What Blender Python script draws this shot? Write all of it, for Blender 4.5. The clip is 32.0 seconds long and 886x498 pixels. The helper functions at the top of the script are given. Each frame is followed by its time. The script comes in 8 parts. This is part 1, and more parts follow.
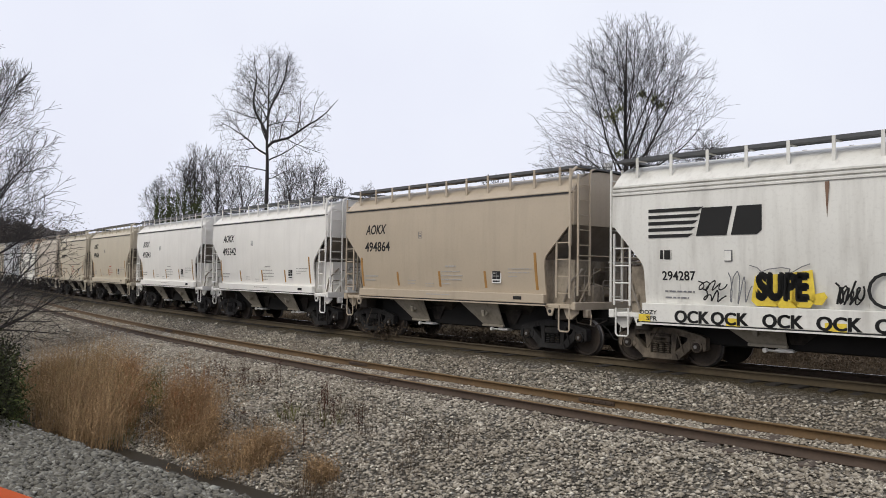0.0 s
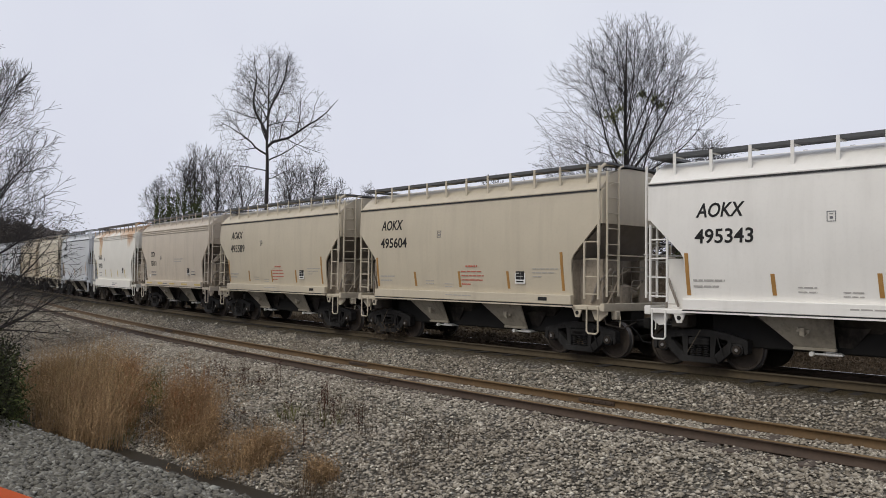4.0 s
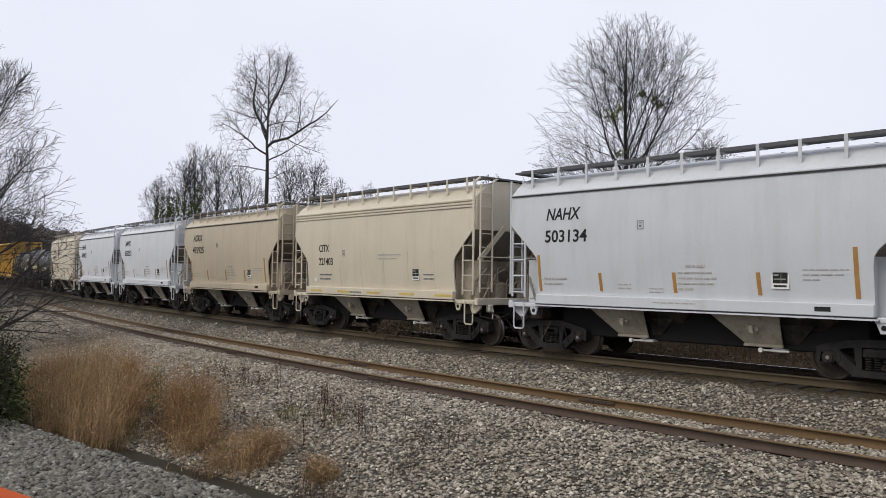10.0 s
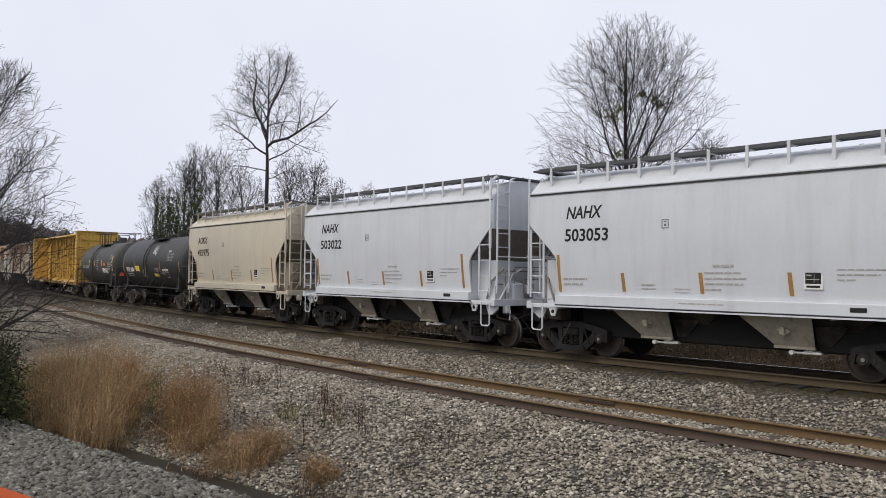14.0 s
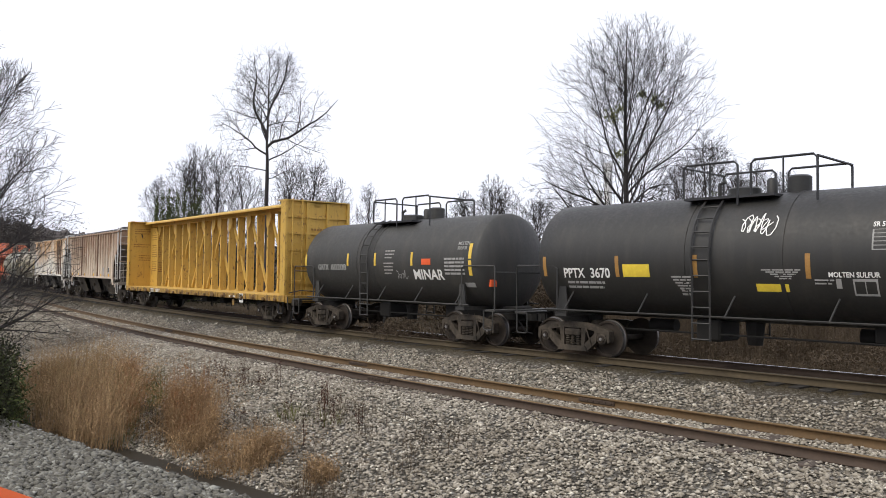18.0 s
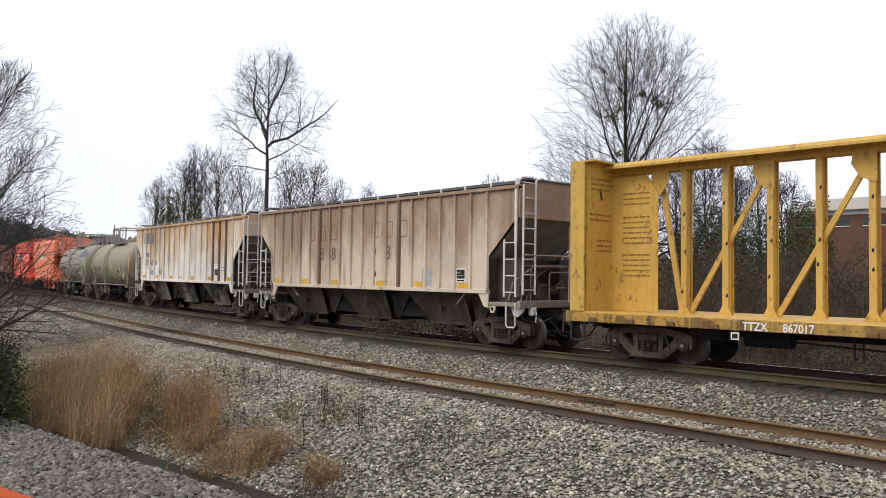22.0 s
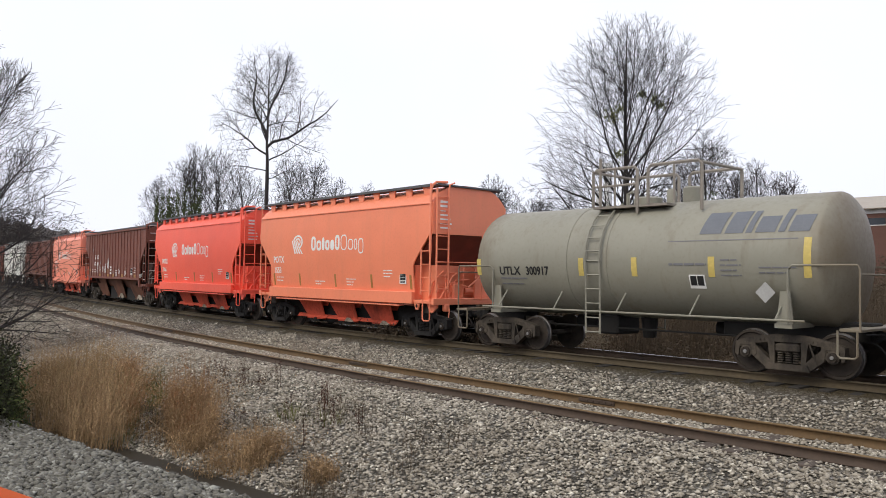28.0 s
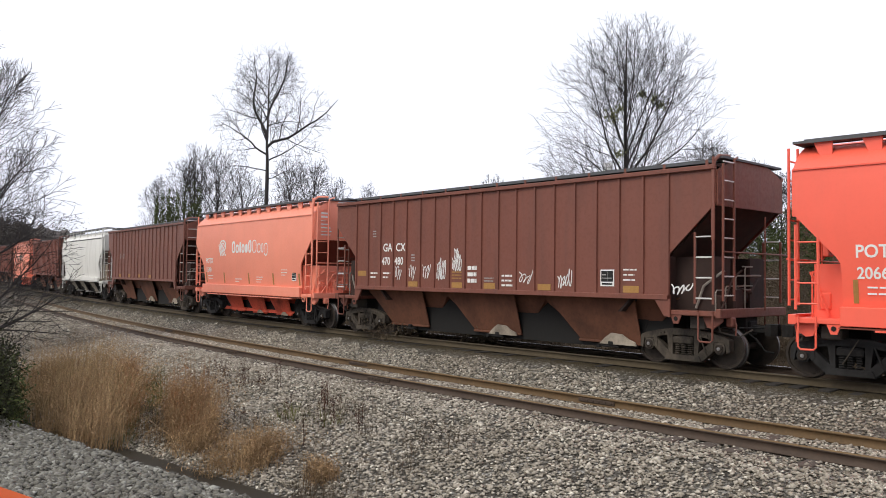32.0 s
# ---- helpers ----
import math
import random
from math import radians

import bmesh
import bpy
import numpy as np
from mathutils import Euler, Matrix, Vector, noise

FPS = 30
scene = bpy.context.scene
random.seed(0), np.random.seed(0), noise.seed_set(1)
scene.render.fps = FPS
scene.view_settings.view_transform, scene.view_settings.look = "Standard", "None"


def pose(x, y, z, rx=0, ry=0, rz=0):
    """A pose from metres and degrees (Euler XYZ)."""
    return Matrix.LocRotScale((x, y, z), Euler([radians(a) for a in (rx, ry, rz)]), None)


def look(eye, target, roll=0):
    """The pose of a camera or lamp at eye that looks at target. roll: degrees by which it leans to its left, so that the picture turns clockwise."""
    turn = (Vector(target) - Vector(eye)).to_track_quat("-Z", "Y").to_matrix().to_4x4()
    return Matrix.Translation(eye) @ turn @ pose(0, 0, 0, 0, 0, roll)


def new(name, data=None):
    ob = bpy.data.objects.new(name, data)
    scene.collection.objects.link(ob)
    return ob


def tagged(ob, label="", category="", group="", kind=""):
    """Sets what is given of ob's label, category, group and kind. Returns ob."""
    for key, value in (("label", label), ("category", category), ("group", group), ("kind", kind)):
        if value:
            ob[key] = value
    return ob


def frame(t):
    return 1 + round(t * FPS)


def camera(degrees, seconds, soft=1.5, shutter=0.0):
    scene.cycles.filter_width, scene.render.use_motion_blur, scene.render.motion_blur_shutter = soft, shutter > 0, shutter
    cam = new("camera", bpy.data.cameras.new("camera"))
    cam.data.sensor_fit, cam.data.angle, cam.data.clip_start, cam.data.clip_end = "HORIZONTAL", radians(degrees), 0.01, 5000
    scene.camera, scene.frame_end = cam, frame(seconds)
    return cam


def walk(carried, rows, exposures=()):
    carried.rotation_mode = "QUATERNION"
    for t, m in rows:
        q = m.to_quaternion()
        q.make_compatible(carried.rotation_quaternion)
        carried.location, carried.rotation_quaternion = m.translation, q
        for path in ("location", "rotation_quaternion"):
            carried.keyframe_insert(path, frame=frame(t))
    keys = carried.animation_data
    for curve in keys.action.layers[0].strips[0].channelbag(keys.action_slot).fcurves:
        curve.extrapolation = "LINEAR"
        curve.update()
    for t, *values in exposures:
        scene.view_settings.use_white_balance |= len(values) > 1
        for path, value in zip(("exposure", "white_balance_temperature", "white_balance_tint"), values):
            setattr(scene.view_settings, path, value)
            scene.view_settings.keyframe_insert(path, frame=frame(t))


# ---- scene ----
cam = camera(58.5, 32.0, soft=0.9)
EYE = (0.0, 0.0, 2.454)
PITCH, ROLL = 1.975, 0.746
VIEW = look(EYE, (0.0, math.cos(radians(PITCH)), EYE[2] + math.sin(radians(PITCH))), ROLL)
walk(cam, [(0.0, VIEW), (32.0, VIEW)],
     exposures=[(0.0, 0.02), (1.0, 0.0), (2.0, -0.26), (3.0, -0.32), (6.0, 0.07), (7.0, 0.04), (8.0, -0.12), (9.0, -0.13), (10.0, 0.0), (12.0, 0.05), (14.0, -0.04), (16.5, 0.25), (19.0, 0.36), (22.0, 0.28),
                (24.0, 0.08), (28.0, 0.25), (32.0, 0.33)])

# ---- light: an overcast winter day, the brighter part of the sky behind the viewer to the left ----
world = bpy.data.worlds.new("overcast")
scene.world = world
world.use_nodes = True
wn, wl = world.node_tree.nodes, world.node_tree.links
wn.clear()
sky = wn.new("ShaderNodeTexSky")
sky.sky_type, sky.sun_disc = "NISHITA", False
sky.sun_elevation, sky.sun_rotation = radians(46), radians(235)
sky.dust_density = 6.0
haze = wn.new("ShaderNodeMix")
haze.data_type = "RGBA"
haze.inputs["Factor"].default_value = 0.93
cloud_at = wn.new("ShaderNodeTexCoord")
cloud = wn.new("ShaderNodeTexNoise")
cloud.inputs["Scale"].default_value, cloud.inputs["Detail"].default_value = 1.6, 5.0
clouds = wn.new("ShaderNodeValToRGB")
clouds.color_ramp.elements[0].position, clouds.color_ramp.elements[0].color = 0.3, (0.81, 0.828, 0.97, 1)
clouds.color_ramp.elements[1].position, clouds.color_ramp.elements[1].color = 0.7, (0.915, 0.945, 1.04, 1)
gain = wn.new("ShaderNodeVectorMath")
gain.operation = "SCALE"
gain.inputs["Scale"].default_value = 10.0
wl.new(cloud_at.outputs["Generated"], cloud.inputs["Vector"])
wl.new(cloud.outputs["Fac"], clouds.inputs["Fac"])
wl.new(clouds.outputs["Color"], gain.inputs[0])
wl.new(gain.outputs["Vector"], haze.inputs["B"])
bg = wn.new("ShaderNodeBackground")
bg.inputs["Strength"].default_value = 0.1
wo = wn.new("ShaderNodeOutputWorld")
wl.new(sky.outputs["Color"], haze.inputs["A"])
wl.new(haze.outputs["Result"], bg.inputs["Color"])
wl.new(bg.outputs["Background"], wo.inputs["Surface"])
sun_data = bpy.data.lights.new("sun", "SUN")
sun_data.energy, sun_data.angle, sun_data.color = 1.4, radians(30), (1.0, 0.94, 0.79)
sun = new("sun", sun_data)
sun.matrix_world = look((-32, -22, 40), (0, 0, 0))

# ---- the line of the tracks ----
SPEED = 8.58
S0, S1, DS = -420.0, 340.0, 0.5
SG = np.arange(S0, S1 + DS, DS)
_c = np.clip(SG, -115, 30)
CURV = 0.0034705 + 5.281e-5 * _c - 3.557e-7 * _c ** 2 / 2
CURV = np.where(SG < -115, CURV * np.clip(1 + (SG + 115) / 60, 0, 1), CURV)
_i0 = int(np.argmin(abs(SG)))
HEAD = np.concatenate([[0], np.cumsum((CURV[1:] + CURV[:-1]) * DS / 2)])
HEAD = HEAD - HEAD[_i0] + radians(-48.96)
PX = np.concatenate([[0], np.cumsum((np.cos(HEAD[1:]) + np.cos(HEAD[:-1])) * DS / 2)])
PY = np.concatenate([[0], np.cumsum((np.sin(HEAD[1:]) + np.sin(HEAD[:-1])) * DS / 2)])
PX, PY = PX - PX[_i0], PY - PY[_i0] + 25.723
RISE = 0.483


def along(s, off=0.0):
    """Point and heading at s metres along the main track, off metres to its left (away from the viewer)."""
    a, x, y = np.interp(s, SG, HEAD), np.interp(s, SG, PX), np.interp(s, SG, PY)
    return x - off * np.sin(a), y + off * np.cos(a), a


def grade(s):
    return 4.475e-5 * np.clip(s, -110, 60) ** 2


def spacing(s):
    c = np.clip(s, -200, 60)
    return np.maximum(4.429 + 0.01662 * c - 9.9e-5 * c ** 2, 2.5)


# ---- mesh helpers ----
class Shape:
    """Collects simple solids as points and faces."""

    def __init__(self):
        self.v, self.f = [], []

    def add(self, v, f):
        n = len(self.v)
        self.v += [tuple(p) for p in v]
        self.f += [tuple(i + n for i in q) for q in f]
        return self

    def box(self, x0, x1, y0, y1, z0, z1, b=0.0):
        if b <= 0:
            v = [(x, y, z) for x in (x0, x1) for y in (y0, y1) for z in (z0, z1)]
            return self.add(v, [(0, 1, 3, 2), (4, 6, 7, 5), (0, 4, 5, 1), (2, 3, 7, 6), (0, 2, 6, 4), (1, 5, 7, 3)])
        v, f = [], []
        for x, i in ((x0, 1), (x1, -1)):
            for y, j in ((y0, 1), (y1, -1)):
                for z, k in ((z0, 1), (z1, -1)):
                    v += [(x, y + j * b, z + k * b), (x + i * b, y, z + k * b), (x + i * b, y + j * b, z)]
        c = lambda i, j, k, a: 3 * (4 * i + 2 * j + k) + a
        for i in (0, 1):
            f.append((c(i, 0, 0, 0), c(i, 0, 1, 0), c(i, 1, 1, 0), c(i, 1, 0, 0)))
            f.append((c(0, i, 0, 1), c(1, i, 0, 1), c(1, i, 1, 1), c(0, i, 1, 1)))
            f.append((c(0, 0, i, 2), c(0, 1, i, 2), c(1, 1, i, 2), c(1, 0, i, 2)))
            for j in (0, 1):
                f.append((c(i, j, 0, 0), c(i, j, 1, 0), c(i, j, 1, 1), c(i, j, 0, 1)))
                f.append((c(i, 0, j, 0), c(i, 1, j, 0), c(i, 1, j, 2), c(i, 0, j, 2)))
                f.append((c(0, i, j, 1), c(1, i, j, 1), c(1, i, j, 2), c(0, i, j, 2)))
                for k in (0, 1):
                    f.append((c(i, j, k, 0), c(i, j, k, 1), c(i, j, k, 2)))
        return self.add(v, f)

    def prism(self, poly, lo, hi, axis="y"):
        """A flat outline pushed from lo to hi; outline in xz for axis y, in yz for axis x, in xy for axis z."""
        n = len(poly)
        put = {"y": lambda a, b, h: (a, h, b), "x": lambda a, b, h: (h, a, b), "z": lambda a, b, h: (a, b, h)}[axis]
        v = [put(a, b, lo) for a, b in poly] + [put(a, b, hi) for a, b in poly]
        f = [tuple(range(n)), tuple(range(2 * n - 1, n - 1, -1))] + [(i, i + n, (i + 1) % n + n, (i + 1) % n) for i in range(n)]
        return self.add(v, f)

    def tube(self, pts, r, n=6, r1=None):
        pts = [Vector(p) for p in pts]
        rr = [r + ((r if r1 is None else r1) - r) * i / max(1, len(pts) - 1) for i in range(len(pts))]
        v, f = [], []
        for i, p in enumerate(pts):
            d = (pts[min(i + 1, len(pts) - 1)] - pts[max(i - 1, 0)]).normalized()
            a = d.orthogonal() if i == 0 else a - d * a.dot(d)
            a.normalize()
            b = d.cross(a)
            v += [p + (a * math.cos(2 * math.pi * k / n) + b * math.sin(2 * math.pi * k / n)) * rr[i] for k in range(n)]
        for i in range(len(pts) - 1):
            f += [(i * n + k, i * n + (k + 1) % n, (i + 1) * n + (k + 1) % n, (i + 1) * n + k) for k in range(n)]
        f += [tuple(range(n - 1, -1, -1)), tuple((len(pts) - 1) * n + k for k in range(n))]
        return self.add(v, f)

    def lathe(self, prof, n=24, axis="y", at=(0, 0, 0)):
        """prof: (along the axis, radius) pairs."""
        v, f = [], []
        for h, r in prof:
            for k in range(n):
                c, s = r * math.cos(2 * math.pi * k / n), r * math.sin(2 * math.pi * k / n)
                p = {"y": (c, h, s), "x": (h, c, s), "z": (c, s, h)}[axis]
                v.append((p[0] + at[0], p[1] + at[1], p[2] + at[2]))
        m = len(prof)
        for i in range(m - 1):
            f += [(i * n + k, i * n + (k + 1) % n, (i + 1) * n + (k + 1) % n, (i + 1) * n + k) for k in range(n)]
        f += [tuple(range(n)), tuple((m - 1) * n + k for k in range(n - 1, -1, -1))]
        return self.add(v, f)

    def loft(self, rings, caps=True):
        n = len(rings[0])
        v = [p for r in rings for p in r]
        f = []
        for i in range(len(rings) - 1):
            f += [(i * n + k, i * n + (k + 1) % n, (i + 1) * n + (k + 1) % n, (i + 1) * n + k) for k in range(n)]
        if caps:
            f += [tuple(range(n)), tuple((len(rings) - 1) * n + k for k in range(n - 1, -1, -1))]
        return self.add(v, f)

    def mesh(self, name, smooth=False):
        me = bpy.data.meshes.new(name)
        me.from_pydata(self.v, [], self.f)
        if len(self.f) < 30000:
            bm = bmesh.new()
            bm.from_mesh(me)
            bmesh.ops.recalc_face_normals(bm, faces=bm.faces)
            bm.to_mesh(me)
            bm.free()
        if smooth:
            me.polygons.foreach_set("use_smooth", [True] * len(me.polygons))
            me.set_sharp_from_angle(angle=radians(35))
        return me


def part(name, shape, material, parent, label="", smooth=False, at=None, kind=""):
    me = shape.mesh(name, smooth) if isinstance(shape, Shape) else shape
    if material is not None and not me.materials:
        me.materials.append(material)
    ob = new(name, me)
    ob.parent = parent
    if at is not None:
        ob.matrix_basis = at if isinstance(at, Matrix) else Matrix.Translation(at)
    return tagged(ob, label, kind=kind)


def raw_mesh(name, v, f, material, smooth=False):
    """A large mesh from numpy arrays of points and equal-sized faces."""
    me = bpy.data.meshes.new(name)
    v, f = np.asarray(v, dtype=np.float32), np.asarray(f, dtype=np.int32)
    k = f.shape[1]
    me.vertices.add(len(v))
    me.vertices.foreach_set("co", v.ravel())
    me.loops.add(f.size)
    me.loops.foreach_set("vertex_index", f.ravel())
    me.polygons.add(len(f))
    me.polygons.foreach_set("loop_start", np.arange(0, f.size, k, dtype=np.int32))
    if smooth:
        me.polygons.foreach_set("use_smooth", np.ones(len(f), dtype=bool))
    me.update(calc_edges=True)
    me.materials.append(material)
    return me


TEXT = {}


def lettering(word, size, width=1.0, thick=0.004, slant=0.0):
    """The words as a flat mesh with Blender's own font, standing in the xz plane and facing -y; origin bottom left."""
    key = (word, size, width, slant)
    if key not in TEXT:
        cu = bpy.data.curves.new("lettering", "FONT")
        cu.shear = slant
        cu.body, cu.size, cu.extrude, cu.offset, cu.resolution_u = word, size, thick, size * 0.018, 3
        ob = bpy.data.objects.new("lettering", cu)
        me = bpy.data.meshes.new_from_object(ob)
        me.transform(Matrix.Rotation(radians(90), 4, "X") @ Matrix.Diagonal((width, 1, 1, 1)))
        bpy.data.objects.remove(ob)
        bpy.data.curves.remove(cu)
        TEXT[key] = me
    return TEXT[key].copy()


# ---- materials ----
def shader(name, rough=0.6, metal=0.0, spec=0.5):
    m = bpy.data.materials.new(name)
    m.use_nodes = True
    nt = m.node_tree
    b = nt.nodes["Principled BSDF"]
    b.inputs["Roughness"].default_value = rough
    b.inputs["Metallic"].default_value = metal
    b.inputs["Specular IOR Level"].default_value = spec
    return m, nt, b


def node(nt, kind, ins=None, **props):
    n = nt.nodes.new(kind)
    if "data_type" in props:
        n.data_type = props["data_type"]
    if "blend_type" in props:
        n.blend_type = props["blend_type"]
    if "operation" in props:
        n.operation = props["operation"]
    for k, v in (ins or {}).items():
        if isinstance(v, bpy.types.NodeSocket):
            nt.links.new(v, n.inputs[k])
        else:
            n.inputs[k].default_value = v
    return n


def coords(nt, scale=(1, 1, 1), kind="Object", shift=(0, 0, 0)):
    c = node(nt, "ShaderNodeTexCoord")
    return node(nt, "ShaderNodeMapping", {"Vector": c.outputs[kind], "Scale": scale, "Location": shift}).outputs["Vector"]


def noise_of(nt, vec, scale, detail=4.0, rough=0.55):
    return node(nt, "ShaderNodeTexNoise", {"Vector": vec, "Scale": scale, "Detail": detail, "Roughness": rough}).outputs["Fac"]


def ramp(nt, fac, stops):
    r = node(nt, "ShaderNodeValToRGB", {"Fac": fac})
    e = r.color_ramp.elements
    while len(e) < len(stops):
        e.new(0.5)
    for el, (p, c) in zip(e, stops):
        el.position, el.color = p, (*c, 1) if len(c) == 3 else c
    return r.outputs["Color"]


def mix(nt, fac, a, b, how="MIX"):
    n = node(nt, "ShaderNodeMix", data_type="RGBA", blend_type=how)
    for k, v in (("Factor", fac), ("A", a), ("B", b)):
        i = next(s for s in n.inputs if s.name == k and (s.type == "RGBA" or k == "Factor" and s.type == "VALUE"))
        if isinstance(v, bpy.types.NodeSocket):
            nt.links.new(v, i)
        else:
            i.default_value = (*v, 1) if k != "Factor" and len(v) == 3 else v
    return next(s for s in n.outputs if s.type == "RGBA")


def grey(nt, fac, lo, hi, a=0.0, b=1.0):
    return node(nt, "ShaderNodeMapRange", {"Value": fac, "From Min": lo, "From Max": hi, "To Min": a, "To Max": b}).outputs["Result"]


def bump(nt, b, height, strength=0.3, dist=0.02):
    n = node(nt, "ShaderNodeBump", {"Height": height, "Strength": strength, "Distance": dist})
    nt.links.new(n.outputs["Normal"], b.inputs["Normal"])


def scaled(c, k):
    return tuple(min(1.0, x * k) for x in c)


def paint(name, colour, dirt=0.35, dirt_colour=(0.16, 0.13, 0.10), rough=0.42, streak=0.5, dust=0.25):
    """Weathered car paint: soft rain streaks, road dust low down in patches and fine grime."""
    m, nt, b = shader(name, rough)
    v = coords(nt)
    st = noise_of(nt, coords(nt, (2.6, 2.6, 0.25)), 1.3, 5)
    big = noise_of(nt, v, 0.8, 3)
    fine = noise_of(nt, v, 14.0, 5)
    c = mix(nt, grey(nt, big, 0.3, 0.7, 0.0, 0.35), colour, scaled(colour, 0.8))
    c = mix(nt, grey(nt, st, 0.48, 0.8, 0.0, streak * dirt), c, dirt_colour)
    c = mix(nt, grey(nt, fine, 0.52, 0.85, 0.0, dust * dirt), c, dirt_colour)
    nt.links.new(c, b.inputs["Base Color"])
    nt.links.new(grey(nt, fine, 0.3, 0.7, rough - 0.06, rough + 0.14), b.inputs["Roughness"])
    bump(nt, b, big, 0.05, 0.03)
    return m


def grime(name, pale, dark, size=1.1, lo=0.40, hi=0.62):
    """Road dirt in blotches over dark steel."""
    m, nt, b = shader(name, 0.8, 0.0, 0.25)
    n1 = noise_of(nt, coords(nt, (1, 1, 0.7)), size, 8, 0.68)
    n2 = noise_of(nt, coords(nt), 9.0, 6, 0.65)
    c = mix(nt, grey(nt, n1, lo, hi), pale, dark)
    c = mix(nt, grey(nt, n2, 0.5, 0.75, 0, 0.5), c, dark)
    nt.links.new(c, b.inputs["Base Color"])
    bump(nt, b, n2, 0.15, 0.01)
    return m


def rust_run(name, colour, rust, dark, level, amount):
    """Pale old paint, panel by panel in its own tone, with rust clouds from the roof, soft soot clouds and a few dark runs."""
    m, nt, b = shader(name, 0.6)
    v = coords(nt)
    sep = node(nt, "ShaderNodeSeparateXYZ", {"Vector": v})
    own = node(nt, "ShaderNodeObjectInfo").outputs["Random"]
    shift = node(nt, "ShaderNodeCombineXYZ", {"X": grey(nt, own, 0, 1, 0, 0.6), "Z": grey(nt, own, 0, 1, 0, 1.5)})
    moved = node(nt, "ShaderNodeVectorMath", {0: v, 1: shift.outputs["Vector"]}, operation="ADD").outputs["Vector"]
    tall = node(nt, "ShaderNodeMapping", {"Vector": moved, "Scale": (1.3, 0.5, 0.55)}).outputs["Vector"]
    cloud = noise_of(nt, tall, 0.9, 6, 0.6)
    soft = noise_of(nt, coords(nt, (0.5, 0.5, 0.9)), 0.8, 4, 0.55)
    runs = node(nt, "ShaderNodeMapping", {"Vector": moved, "Scale": (4.5, 0.5, 0.22)}).outputs["Vector"]
    band = noise_of(nt, runs, 1.0, 4, 0.5)
    fine = noise_of(nt, v, 11.0, 5, 0.6)
    up = grey(nt, sep.outputs["Z"], 1.6, 4.3, -0.22, 0.20)
    f = node(nt, "ShaderNodeMath", {0: cloud, 1: up}, operation="ADD").outputs[0]
    f = node(nt, "ShaderNodeMath", {0: f, 1: grey(nt, own, 0, 1, -0.09, 0.09)}, operation="ADD").outputs[0]
    f = node(nt, "ShaderNodeMath", {0: f, 1: grey(nt, fine, 0.3, 0.7, -0.03, 0.03)}, operation="ADD").outputs[0]
    c = mix(nt, grey(nt, f, 1.02 - level, 1.40 - level, 0.0, amount), colour, rust)
    c = mix(nt, grey(nt, soft, 0.50, 0.72, 0.0, 0.55), c, scaled(colour, 0.45))
    g = node(nt, "ShaderNodeMath", {0: band, 1: grey(nt, cloud, 0.3, 0.7, -0.08, 0.08)}, operation="ADD").outputs[0]
    c = mix(nt, grey(nt, g, 0.58, 0.74, 0.0, amount * 0.8), c, dark)
    c = mix(nt, grey(nt, fine, 0.60, 0.8, 0, 0.35), c, dark)
    nt.links.new(c, b.inputs["Base Color"])
    bump(nt, b, fine, 0.12, 0.01)
    return m


def plain(name, colour, rough=0.6, metal=0.0, grain=20.0, var=0.3, rel=0.1):
    m, nt, b = shader(name, rough, metal)
    v = coords(nt)
    n1, n2 = noise_of(nt, v, grain, 5), noise_of(nt, v, grain * 0.12, 3)
    c = mix(nt, grey(nt, n2, 0.35, 0.65, 0, var), colour, scaled(colour, 0.6))
    c = mix(nt, grey(nt, n1, 0.45, 0.75, 0, var), c, scaled(colour, 1.5))
    nt.links.new(c, b.inputs["Base Color"])
    if rel:
        bump(nt, b, n1, rel, 0.01)
    return m


def scuffed(name, colour, worn):
    """Working paint: faded in broad patches, rubbed through to brown in small scuffs and vertical drags."""
    m, nt, b = shader(name, 0.6)
    v = coords(nt)
    big = noise_of(nt, v, 0.7, 4, 0.6)
    drag = noise_of(nt, coords(nt, (5.0, 5.0, 0.5)), 1.4, 5, 0.62)
    chip = noise_of(nt, coords(nt, (1.0, 1.0, 0.6)), 6.0, 6, 0.7)
    c = mix(nt, grey(nt, big, 0.35, 0.7, 0.0, 0.5), colour, scaled(colour, 0.7))
    c = mix(nt, grey(nt, drag, 0.52, 0.72, 0.0, 0.6), c, mix(nt, 0.5, colour, worn))
    c = mix(nt, grey(nt, chip, 0.57, 0.66, 0.0, 0.85), c, worn)
    nt.links.new(c, b.inputs["Base Color"])
    bump(nt, b, chip, 0.12, 0.01)
    return m


